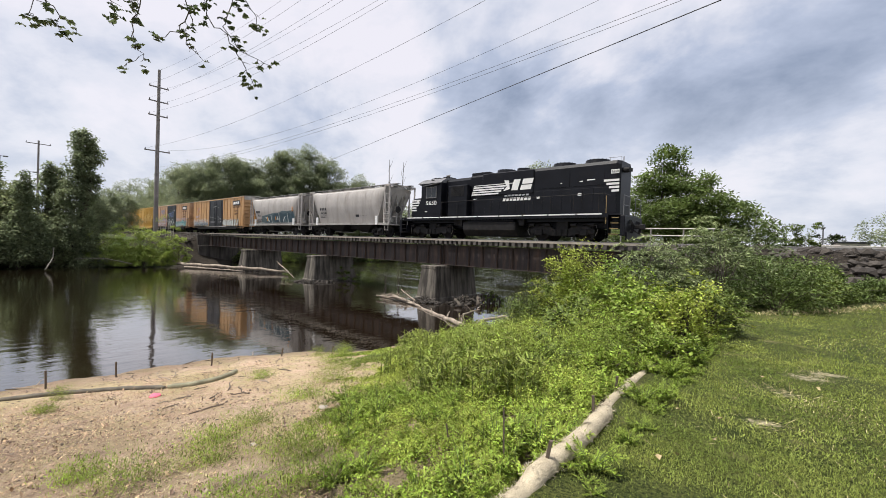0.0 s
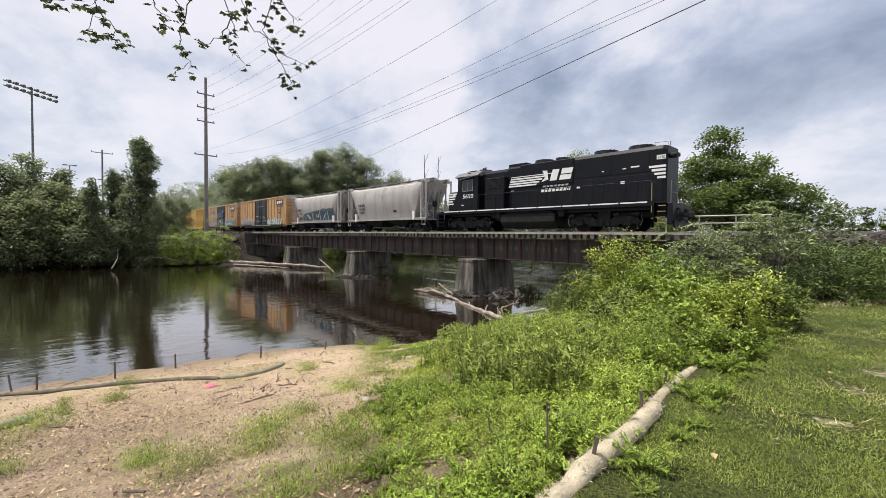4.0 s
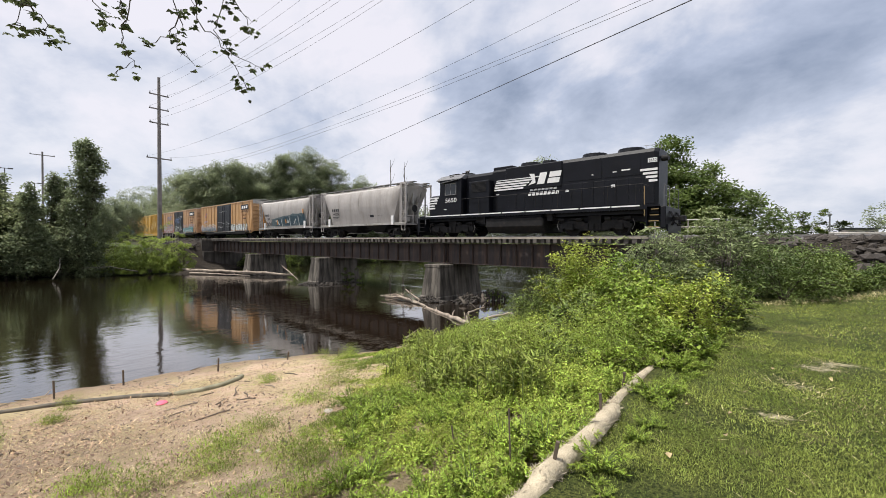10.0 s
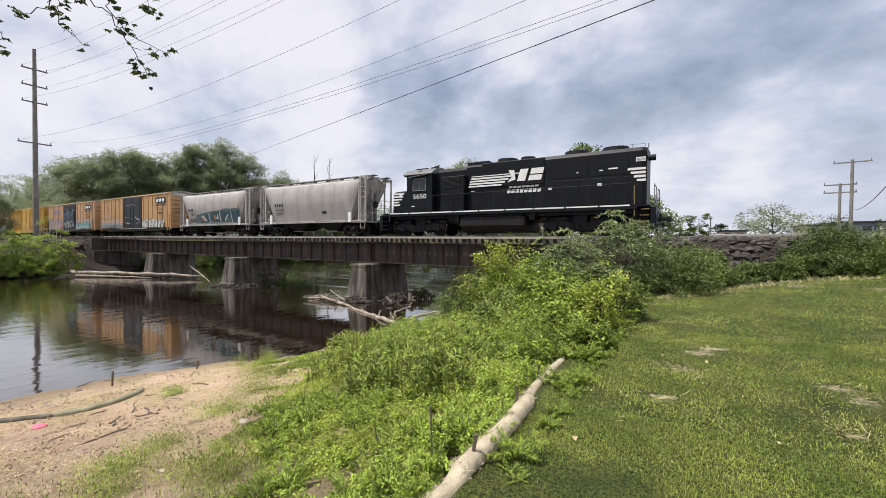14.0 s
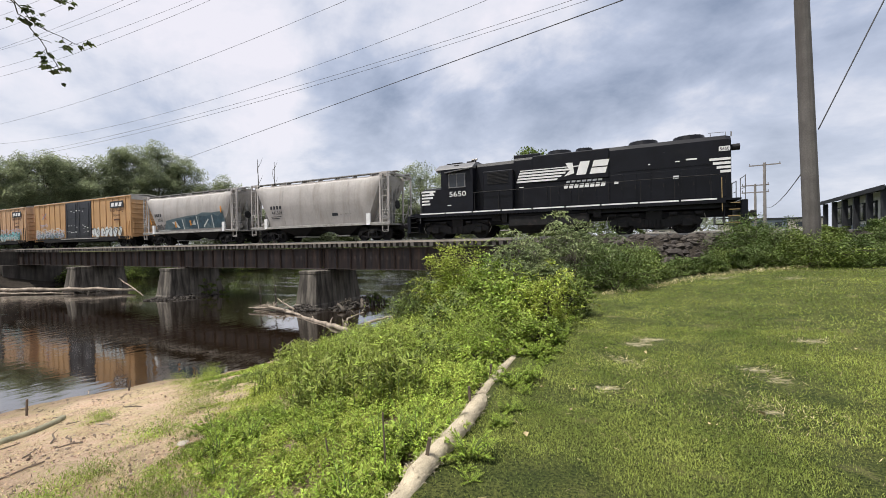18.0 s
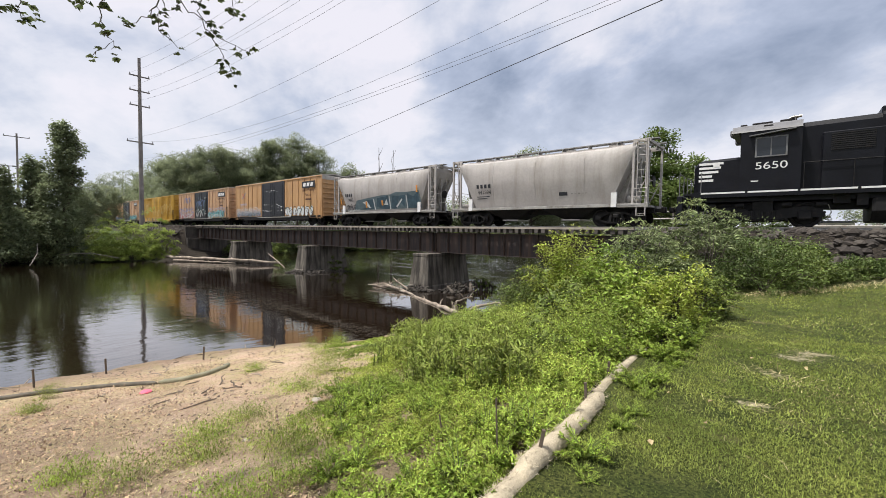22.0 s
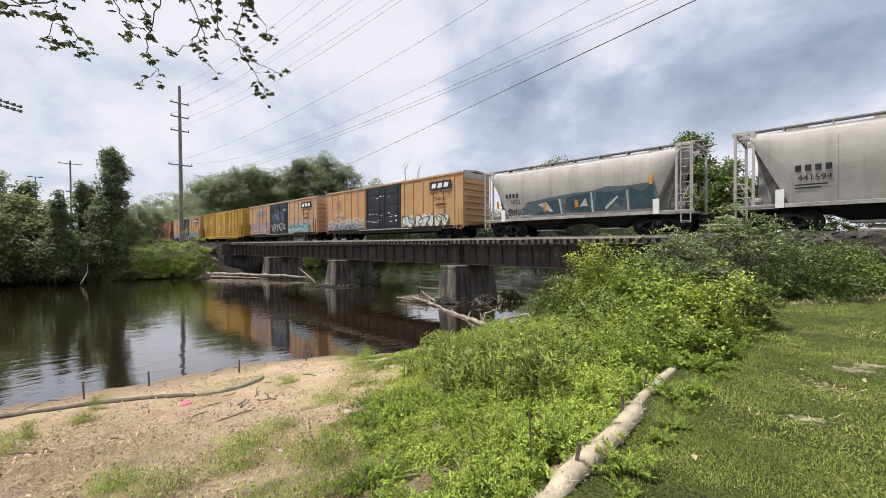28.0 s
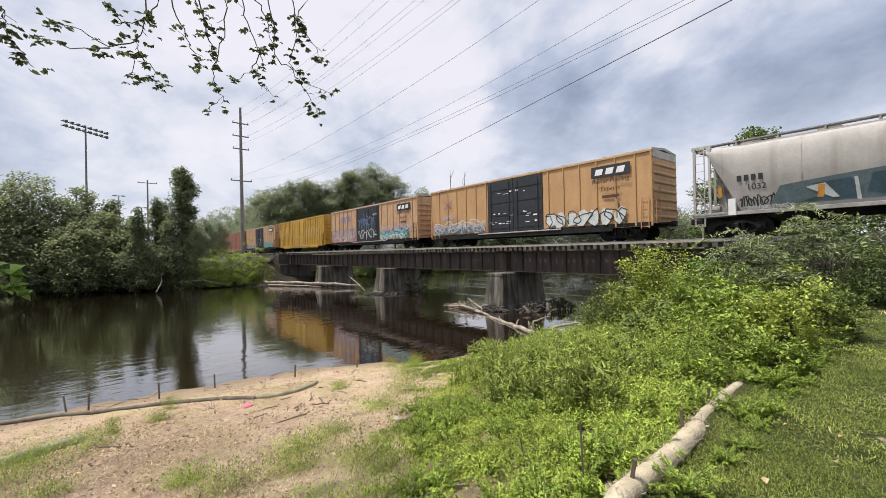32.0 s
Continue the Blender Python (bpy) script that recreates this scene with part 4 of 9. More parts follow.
    part("headlight", rods((( -6.45, -0.12, 4.2), (-6.33, -0.12, 4.2), 0.09), ((-6.45, 0.12, 4.2), (-6.33, 0.12, 4.2), 0.09), n=12), M_STEEL, L)
    # roof fittings
    bm = boxes((-6.15, -5.9, -0.3, 0.0, 4.5, 4.62), (-5.7, -5.0, -0.55, 0.35, 4.5, 4.58), (-4.75, -4.2, -0.5, 0.4, 4.5, 4.60), bevel=0.02)
    part("cab_air_conditioner", bm, M_TRUCK, L)
    part("roof_vent", boxes((-5.25, -4.95, -1.22, -1.12, 4.22, 4.30)), M_TRUCK, L)
    bm = rods(((-4.25, -0.5, 4.5), (-4.25, -0.5, 4.66), 0.02), ((-4.4, -0.5, 4.66), (-4.05, -0.5, 4.66), 0.035, 0.06), ((-4.45, -0.42, 4.64), (-4.15, -0.42, 4.64), 0.03, 0.05), n=8)
    part("horn", bm, M_STEEL, L)
    # long hood
    hw, ht = 0.91, 4.30
    bm = bmesh.new()
    sec = lambda x, t, w=hw: [(x, -w, 1.5), (x, -w, t - 0.20), (x, -w + 0.16, t), (x, w - 0.16, t), (x, w, t - 0.20), (x, w, 1.5)]
    loft(bm, [sec(-4.0, 4.30), sec(-1.76, 4.32), sec(-1.75, 4.44), sec(8.12, 4.44), sec(8.34, 4.40, 0.80)])
    hood = part("long_hood", bm, M_BLACK, L)
    # inertial filter box and its grille behind the cab
    part("filter_box", boxes((-3.4, -1.7, -1.38, -hw, 1.5, 3.72), bevel=0.03), M_BLACK, L)
    bm = bmesh.new()
    for k in range(9):
        box(bm, -3.15, -1.95, -1.41, -1.38, 3.00 + 0.075 * k, 3.04 + 0.075 * k)
    part("grille", bm, M_TRUCK, L)
    part("blower_housing", boxes((-1.78, -0.30, -0.80, 0.80, 4.0, 4.58), bevel=0.04), M_BLACK, L)
    part("dynamic_brake_hatch", boxes((-0.70, 3.2, -0.985, 0.985, 2.9, 4.40), bevel=0.05), M_BLACK, L)
    # roof fans
    for x, r in ((0.6, 0.62), (1.9, 0.42), (4.75, 0.66), (6.75, 0.66)):
        bm = bmesh.new()
        rod(bm, (x, 0, 4.45), (x, 0, 4.66), r + 0.05, r, n=28)
        fan = part("roof_fan", bm, M_BLACK, L)
        bm = bmesh.new()
        for k in range(8):
            a = math.pi * k / 8
            box(bm, -r * 0.95, r * 0.95, -0.012, 0.012, 0, 0.03)
            bmesh.ops.rotate(bm, verts=bm.verts[-8:], cent=(0, 0, 0), matrix=Matrix.Rotation(a, 3, "Z"))
        g = part("guard", bm, M_TRUCK, fan)
        g.location = (x, 0, 4.66)
    # hood doors and latches
    for s in (-1, 1):
        x = -0.5
        k = 0
        while x < 7.7:
            w = 0.62
            door = part("hood_door", boxes((x + 0.02, x + w - 0.02, s * hw - 0.012, s * hw + 0.012, 1.62, 3.18 if k < 6 else 3.0), bevel=0.006), M_BLACK, L)
            part("latch", boxes((x + w - 0.10, x + w - 0.06, *sorted((s * hw + s * 0.012, s * hw + s * 0.03)), 2.25, 2.40)), M_TRUCK, door)
            x += w
            k += 1
        for x0, x1 in ((3.6, 5.5), (5.65, 7.5)):
            part("radiator_shutter", boxes((x0, x1, s * hw - 0.02, s * hw + 0.02, 3.15, 4.0)), M_BLACK, L)
    # handrail along the hood and its stanchions
    for s in (-1, 1):
        y = s * (W - 0.02)
        bm = bmesh.new()
        rod(bm, (-3.95, y, 2.58), (7.75, y, 2.58), 0.019, n=6)
        rod(bm, (7.75, y, 2.58), (8.05, y, 2.45), 0.019, n=6)
        rod(bm, (-1.6, y, 2.05), (-1.6, y, 2.06), 0.01, n=4)
        part("handrail", bm, M_TRUCK, L)
        for k in range(9):
            x = -3.9 + 1.42 * k
            part("stanchion", rods(((x, y, 1.5), (x, y, 2.58), 0.017)), M_TRUCK, L)
    # end steps, handrails and pilot
    for sgn in (-1, 1):
        e = 8.12 * sgn if sgn < 0 else 8.58
        part("pilot", boxes((min(e, e + 0.25 * sgn), max(e, e + 0.25 * sgn), -1.45, 1.45, 0.35, 1.42), bevel=0.03), M_BLACK, L)
        for s in (-1, 1):
            y0, y1 = sorted((s * 1.02, s * 1.5))
            for k in range(4):
                z = 0.40 + 0.29 * k
                xa, xb = sorted((e - 0.55 * sgn + 0.05 * k * sgn, e - 0.05 * sgn))
                st = part("step", boxes((xa, xb, y0, y1, z, z + 0.035)), M_TRUCK, L)
                part("step_edge", boxes((xa, xb, s * 1.5 - 0.012, s * 1.5 + 0.012, z, z + 0.038)), M_YELLOWRAIL if sgn > 0 else M_TRUCK, st, "dull yellow step edge" if sgn > 0 else "")
            part("step_well", boxes((*sorted((e - 0.6 * sgn, e - 0.62 * sgn)), y0, y1, 0.40, 1.42)), M_BLACK, L)
            part("grab_rail", rods(((e - 0.70 * sgn, s * 1.50, 0.95), (e - 0.72 * sgn, s * 1.50, 2.45), 0.02)), M_YELLOWRAIL if sgn > 0 else M_GREYROOF, L, "yellow grab rail" if sgn > 0 else "")
            part("end_rail", rods(((e + 0.16 * sgn, s * 1.42, 1.42), (e + 0.16 * sgn, s * 1.42, 2.50), 0.02), ((e + 0.16 * sgn, s * 1.42, 2.45), (e + 0.16 * sgn, s * 0.45, 2.45), 0.018), ((e + 0.16 * sgn, s * 0.45, 1.42), (e + 0.16 * sgn, s * 0.45, 2.45), 0.018), ((e + 0.16 * sgn, s * 1.42, 1.95), (e + 0.16 * sgn, s * 0.45, 1.95), 0.015)), M_GREYROOF, L)
        coupler(L, e + 0.20 * sgn, sgn)
        for s in (-1, 1):
            bm = bmesh.new()
            for k in range(4):
                y = s * (0.45 + 0.12 * k)
                tube(bm, [(e + 0.26 * sgn, y, 1.2), (e + 0.36 * sgn, y, 1.0), (e + 0.40 * sgn, y, 0.65), (e + 0.32 * sgn, y, 0.5)], 0.022, n=5)
            part("brake_hoses", bm, M_TRUCK, L)
        part("plow", boxes((min(e + 0.25 * sgn, e + 0.33 * sgn), max(e + 0.25 * sgn, e + 0.33 * sgn), -1.3, 1.3, 0.12, 0.55)), M_BLACK, L)
    # rear headlight and bell on the long hood's end
    part("rear_headlight", rods(((8.4, -0.13, 4.0), (8.6, -0.13, 4.0), 0.11), ((8.4, 0.13, 4.0), (8.6, 0.13, 4.0), 0.11), ((8.4, -0.55, 3.9), (8.7, -0.55, 3.9), 0.15), n=12), M_TRUCK, L)
    part("antenna", rods(((7.6, -0.4, 4.5), (7.6, -0.4, 4.7), 0.012), ((7.5, -0.4, 4.69), (8.2, -0.4, 4.67), 0.012), ((8.2, -0.4, 4.5), (8.2, -0.4, 4.68), 0.012), ((8.38, -0.6, 4.4), (8.38, -0.6, 4.62), 0.03), n=5), M_STEEL, L)
    # fuel tank, air reservoirs
    bm = bmesh.new()
    secs = []
    for x in (-1.95, -1.85, 2.15, 2.25):
        k = 0.0 if x in (-1.85, 2.15) else 0.05
        secs.append([(x, -1.42 + k, 1.12 - k), (x, -1.42 + k, 0.62), (x, -1.05, 0.22 + k), (x, 1.05, 0.22 + k), (x, 1.42 - k, 0.62), (x, 1.42 - k, 1.12 - k)])
    loft(bm, secs)
    part("fuel_tank", bm, M_TRUCK, L)
    for s in (-1, 1):
        part("air_reservoir", rods(((-1.3, s * 1.22, 1.22), (2.1, s * 1.22, 1.22), 0.15), n=14), M_BLACK, L)
    for row in ((-2.35, -2.05, -1.35, -0.9, 0.85, 1.35), (2.45, 2.8, -1.3, -1.0, 0.9, 1.3), (-3.0, -2.5, -1.1, -0.6, 0.95, 1.4)):
        part("equipment_box", boxes(row), M_TRUCK, L)
    # trucks
    for cx in (-5.18, 5.18):
        for s in (-1, 1):
            bm = bmesh.new()
            y0, y1 = sorted((s * 1.0, s * 1.14))
            prism(bm, [(cx - 2.0, 0.62), (cx - 1.95, 0.42), (cx - 1.0, 0.42), (cx - 0.55, 0.28), (cx + 0.55, 0.28), (cx + 1.0, 0.42), (cx + 1.95, 0.42), (cx + 2.0, 0.62), (cx + 1.6, 0.82), (cx + 0.7, 0.86), (cx + 0.5, 0.70), (cx - 0.5, 0.70), (cx - 0.7, 0.86), (cx - 1.6, 0.82)], y0, y1)
            part("truck_frame", bm, M_TRUCK, L)
        for s in (-1, 1):
            for dx in (-1.37, 1.37):
                bm = bmesh.new()
                box(bm, cx + dx - 0.22, cx + dx + 0.22, *sorted((s * 1.08, s * 1.24)), 0.32, 0.68, bevel=0.04)
                part("journal_box", bm, M_TRUCK, L)
        for s in (-1, 1):
            for dx in (-0.35, 0.0, 0.35):
                part("spring", rods(((cx + dx, s * 1.15, 0.34), (cx + dx, s * 1.15, 0.66), 0.085), n=10), M_TRUCK, L)
            for dx in (-1.85, -0.80, 0.80, 1.85):
                bm = bmesh.new()
                rod(bm, (cx + dx - 0.16, s * 1.20, 0.92), (cx + dx + 0.16, s * 1.20, 0.92), 0.10, n=10)
                box(bm, cx + dx - 0.05, cx + dx + 0.05, *sorted((s * 0.98, s * 1.1)), 0.25, 0.75)
                part("brake_cylinder", bm, M_TRUCK, L)
        part("truck_bolster", boxes((cx - 0.35, cx + 0.35, -1.0, 1.0, 0.55, 1.10)), M_TRUCK, L)
        for d in (-1.372, 1.372):
            wheelset(L, cx + d, 0.508, True)
        for d in (-1, 1):
            bm = bmesh.new()
            tube(bm, [(cx + 2.05 * d, -1.15, 0.9), (cx + 2.15 * d, -1.15, 0.6), (cx + 2.03 * d, -1.15, 0.32)], 0.02, n=5)
            part("sand_pipe", bm, M_STEEL, L)
    # painted marks on the near side
    y = -hw - 0.018
    words("road_number", "5650", 0.42, L, M_WHITE, -4.95, 2.43, -cabw - 0.008, wide=1.3, label="white road number on the cab side")
    bm = bmesh.new()
    for k in range(5):
        z = 2.98 + 0.155 * k
        slant(bm, -1.60 + 0.055 * k, 0.62 + 0.21 * k + (0.55 if k == 4 else 0), z, z + (0.095 if k < 4 else 0.05), -0.99, 0.4)
    part("side_stripes", bm, M_WHITE, L, "white speed stripes leading to the emblem")
    bm = bmesh.new()
    # emblem as plain slanted shapes
    yy = -0.992
    prism(bm, [(1.00, 3.14), (1.50, 3.26), (1.42, 3.82), (1.06, 3.84), (1.28, 3.44)], yy - 0.006, yy)
    slant(bm, 1.60, 2.08, 3.16, 3.84, yy, 0.30)
    slant(bm, 2.26, 3.02, 3.16, 3.46, yy, 0.30)
    slant(bm, 2.38, 3.12, 3.52, 3.84, yy, 0.30)
    part("emblem", bm, M_WHITE, L, "white slanted emblem shapes on the hood")
    for x0, n, z in ((1.08, 7, 2.80), (0.95, 8, 2.50)):
        for k in range(n):
            bm = bmesh.new()
            slant(bm, x0 + 0.262 * k, x0 + 0.262 * k + 0.195, z, z + 0.20, y, 0.25)
            part("name_bar", bm, M_WHITE, L)
    bm = bmesh.new()
    for k in range(4):
        z = 2.72 + 0.19 * k
        slant(bm, 7.90 - 0.14 * k, 8.30, z, z + 0.115, y)
    part("end_stripes", bm, M_WHITE, L, "white stripes at the hood's end")
    for x0, x1, z0, z1 in ((7.85, 8.28, 3.70, 3.92), (3.42, 3.62, 2.55, 2.68), (6.02, 6.24, 2.60, 2.74), (4.95, 5.05, 3.35, 3.40), (6.1, 6.3, 3.38, 3.43), (6.55, 7.0, 3.42, 3.49), (-1.45, -1.2, 2.72, 2.76), (-5.6, -5.35, 1.92, 1.96), (-7.05, -6.8, 2.72, 2.86), (0.35, 0.6, 3.86, 3.93)):
        bm = bmesh.new()
        slant(bm, x0, x1, z0, z1, y if x0 > -5 else (-0.915 if x0 < -6 else -cabw - 0.004))
        part("placard", bm, M_WHITE, L, "small white placard")
    words("hood_number", "5650", 0.20, L, M_BLACK, 8.07, 3.735, y - 0.008, wide=0.9, label="dark number on a white board")
    return L


# ---- covered hoppers ----
def hopper_side(z):
    """Half width of the hopper's body at a height: narrow at the sill, widest below the roof."""
    return float(np.interp(z, [1.12, 2.5, 3.1, 3.7], [1.22, 1.49, 1.52, 1.46]))


def hopper_section(grow, zb, zt, n=8):
    """Cross section of the body from its bottom zb to its roof zt."""
    zs = [1.12, 1.5, 2.0, 2.5, 2.8, 3.1, 3.4, 3.7]
    zs = [max(z, zb + 0.01 * k) for k, z in enumerate(zs)]
    left = [(-hopper_side(z) - grow, z) for z in zs]
    roof = [(-(1.46 + grow) * math.cos(math.pi * k / n), zs[-1] + (zt - zs[-1]) * math.sin(math.pi * k / n) ** 0.75) for k in range(1, n)]
    return left + roof + [(-a, b) for a, b in left[::-1]]


def sharpen(bm, angle=0.55):
    bm.normal_update()
    for e in bm.edges:
        if len(e.link_faces) != 2 or e.calc_face_angle(0) > angle:
            e.smooth = False


def hug_side(ob):
    """Lay painted marks against the leaning side of the hopper."""
    ob.data.transform(ob.matrix_basis)
    ob.matrix_basis = Matrix.Identity(4)
    for v in ob.data.vertices:
        v.co.y += 1.49 - hopper_side(v.co.z)


def build_hopper(off, kind):
    first = kind == "a"
    H = thing_on_track("covered_hopper", off, "pale grey covered hopper car with soot streaks and dark lettering" if first else "pale grey covered hopper car with painted graffiti along its lower side", "hopper car", "covered hopper cars")
    half = 6.25
    zt = 4.32
    # body: straight middle, slope sheets at the ends
    bm = bmesh.new()
    secs = []
    for x, lift in ((-half + 0.62, 1.0), (-half + 1.95, 0.0), (half - 1.95, 0.0), (half - 0.62, 1.0)):
        zb = 1.12 if lift == 0 else 3.95
        secs.append([(x, y, z) for y, z in hopper_section(0.0, zb, zt)])
    # slope sheets lean outward towards the top
    loft(bm, secs)
    sharpen(bm)
    part("body", bm, M_HOPPER, H, smooth=True)
    # welded seams round the body
    for x in ((-2.9, 0.05, 3.0) if first else (-2.2, 2.1)):
        sec = hopper_section(0.012, 1.12, zt + 0.012)
        bm = bmesh.new()
        loft(bm, [[(x - 0.025, y, z) for y, z in sec], [(x + 0.025, y, z) for y, z in sec]])
        part("seam", bm, M_HOPPER, H)
    # roof: running board on brackets, hatches
    rail = mat("running_board", (0.27, 0.265, 0.26), rough=0.6, vary=0.2)
    part("running_board", boxes((-half - 0.1, half + 0.25, -0.95, -0.55, 4.39, 4.44), (-half - 0.1, half + 0.25, 0.55, 0.95, 4.39, 4.44)), rail, H, "grey roof running board")
    br = None
    for k in range(9):
        x = -half + 0.2 + (2 * half - 0.4) * k / 8
        for y in (-0.75, 0.75):
            if br is None:
                br = part("board_bracket", boxes((-0.03, 0.03, -0.23, 0.23, 4.12, 4.39)), rail, H)
                br.location = (x, y, 0)
            else:
                shared("board_bracket", br.data, H, pose(x, y, 0))
    part("roof_rail", boxes((-half + 0.1, half - 0.1, -1.12, -1.06, 4.10, 4.20), (-half + 0.1, half - 0.1, 1.06, 1.12, 4.10, 4.20)), M_HOPPER, H)
    for x in (-4.2, -1.5, 1.5, 4.2):
        part("roof_hatch", rods(((x, 0, 4.28), (x, 0, 4.46), 0.40), n=16), M_HOPPER_DIRT, H)
    # side sill, bolster plates and end platforms
    for s in (-1, 1):
        part("side_sill", boxes((-half, half, *sorted((s * 1.36, s * 1.5)), 1.00, 1.16), bevel=0.01), M_HOPPER_DIRT, H)
        for sx in (-1, 1):
            part("jacking_plate", boxes((*sorted((sx * (half - 1.78), sx * (half - 1.50))), *sorted((s * 1.40, s * 1.52)), 1.0, 1.75)), M_WHITE, H, "white jacking plate")
    for sx in (-1, 1):
        e = sx * half
        x0, x1 = sorted((e - 1.5 * sx, e))
        part("end_platform", boxes((x0, x1, -1.5, 1.5, 0.98, 1.08)), M_HOPPER_DIRT, H)
        for s in (-1, 1):
            part("end_post", boxes((*sorted((e - 0.06 * sx, e - 0.16 * sx)), s * 1.40 - 0.05, s * 1.40 + 0.05, 1.08, 4.36)), M_HOPPER, H)
            part("end_post", boxes((*sorted((e - 0.70 * sx, e - 0.80 * sx)), s * 1.40 - 0.05, s * 1.40 + 0.05, 1.08, 4.20)), M_HOPPER, H)
            bm = bmesh.new()
            prism(bm, [(e - 0.80 * sx, 3.82), (e - 0.62 * sx, 4.20), (e, 4.20), (e, 4.36), (e - 0.80 * sx, 4.36)], s * 1.35 - 0.06, s * 1.35 + 0.06)
            part("gusset", bm, M_HOPPER, H)
            part("end_brace", rods(((e - 0.75 * sx, s * 1.38, 1.15), (e - 0.15 * sx, s * 1.38, 2.4), 0.03)), M_HOPPER, H)
        part("end_beam", boxes((*sorted((e - 0.05 * sx, e - 0.15 * sx)), -1.34, 1.34, 4.22, 4.36)), M_HOPPER, H)
        for s in (-1, 1):
            bm = bmesh.new()
            prism(bm, [(e - 1.96 * sx, 1.08), (e - 0.90 * sx, 1.08), (e - 0.78 * sx, 3.45), (e - 0.80 * sx, 3.6)], s * 0.55 - 0.02, s * 0.55 + 0.02)
            part("end_web", bm, M_HOPPER_DIRT, H)
        # centre web and diagonal braces under the slope sheet
        bm = bmesh.new()
        prism(bm, [(e - 1.7 * sx, 1.08), (e - 0.75 * sx, 1.08), (e - 0.74 * sx, 3.6), (e - 0.80 * sx, 3.6)], -0.06, 0.06)
        for y in (-0.9, 0.9):
            rod(bm, (e - 1.3 * sx, y, 1.3), (e - 0.72 * sx, y, 3.8), 0.05, n=5)
        part("slope_sheet_brace", bm, M_HOPPER_DIRT, H)
        ladder(H, e - 0.35 * sx - 0.2, e - 0.35 * sx + 0.2, -1.46, 0.55, 4.35, 11, M_HOPPER)
        part("corner_rail", rods(((e - 0.05 * sx, -1.5, 1.9), (e - 0.7 * sx, -1.5, 1.9), 0.018), ((e - 0.05 * sx, -1.5, 1.5), (e - 0.7 * sx, -1.5, 1.5), 0.018), ((e, -1.4, 2.3), (e, 1.4, 2.3), 0.018), ((e, -1.4, 1.7), (e, 1.4, 1.7), 0.018)), M_HOPPER, H)
        part("stirrup_step", rods(((e - 0.12 * sx, -1.48, 1.0), (e - 0.12 * sx, -1.48, 0.55), 0.018), ((e - 0.52 * sx, -1.48, 1.0), (e - 0.52 * sx, -1.48, 0.55), 0.018), ((e - 0.12 * sx, -1.48, 0.55), (e - 0.52 * sx, -1.48, 0.55), 0.018)), M_HOPPER_DIRT, H)
        coupler(H, e - 0.1 * sx, sx)
        freight_truck(H, e - 1.62 * sx, True)
        part("centre_plate", boxes((*sorted((e - 2.1 * sx, e - 1.1 * sx)), -0.3, 0.3, 0.78, 1.0)), M_TRUCK, H)
    # brake gear on the platform nearest the locomotive
    part("brake_wheel", rods(((half - 0.02, -0.55, 2.3), (half + 0.03, -0.55, 2.3), 0.28), n=18), M_TRUCK, H)
    part("air_cylinder", rods(((half - 1.15, -0.7, 1.45), (half - 0.55, -0.7, 1.45), 0.18), n=12), M_HOPPER_DIRT, H)
    part("air_reservoir", rods(((-half + 0.5, -0.8, 1.35), (-half + 1.0, -0.8, 1.35), 0.16), n=12), M_HOPPER_DIRT, H)
    # discharge bays
    part("centre_sill", boxes((-half, half, -0.25, 0.25, 0.72, 1.10)), M_TRUCK, H)
    for x in (-2.0, 2.0):
        bm = bmesh.new()
        loft(bm, [[(x - 1.9, -1.3, 1.12), (x + 1.9, -1.3, 1.12), (x + 1.9, 1.3, 1.12), (x - 1.9, 1.3, 1.12)], [(x - 0.45, -0.6, 0.42), (x + 0.45, -0.6, 0.42), (x + 0.45, 0.6, 0.42), (x - 0.45, 0.6, 0.42)]])
        bay = part("discharge_bay", bm, M_TRUCK, H)
        part("outlet_gate", boxes((x - 0.55, x + 0.55, -0.75, 0.75, 0.34, 0.42)), M_STEEL, bay)
    # lettering
    y = -1.505
    if first:
        words("car_number", "441594", 0.33, H, M_DOOR_BLACK, -3.55, 2.05, y, wide=1.05, label="dark car number")
        bm = bmesh.new()
        for k in range(4):
            slant(bm, -4.13 + 0.30 * k, -3.95 + 0.30 * k, 2.42, 2.66, y)
        for k in range(2):
            slant(bm, -4.15, -3.15 - 0.2 * k, 1.86 - 0.12 * k, 1.91 - 0.12 * k, y)
        part("lettering_bar", bm, M_DOOR_BLACK, H, "dark lettering bars")
        part("data_panel", boxes((1.55, 2.05, y - 0.005, y, 1.72, 1.92)), M_DOOR_BLACK, H)
        bm = bmesh.new()
        for k in range(5):
            slant(bm, 2.25 + 0.2 * k, 2.38 + 0.2 * k, 1.78, 1.84, y)
        part("small_print", bm, M_HOPPER_DIRT, H)
    else:
        words("car_number", "1032", 0.36, H, M_DOOR_BLACK, -3.71, 2.08, y, wide=1.0, label="dark car number")
        bm = bmesh.new()
        for k in range(4):
            slant(bm, -4.40 + 0.26 * k, -4.24 + 0.26 * k, 2.48, 2.74, y)
        part("lettering_bar", bm, M_DOOR_BLACK, H, "dark lettering bars")
        hopper_graffiti(H, y + 0.03)
    for ob in H.children:
        if ob.name.split(".")[0] in ("car_number", "lettering_bar", "data_panel", "small_print", "graffiti_band", "graffiti_shape", "graffiti_stroke", "orange_tab", "graffiti_tag"):
            hug_side(ob)
    return H


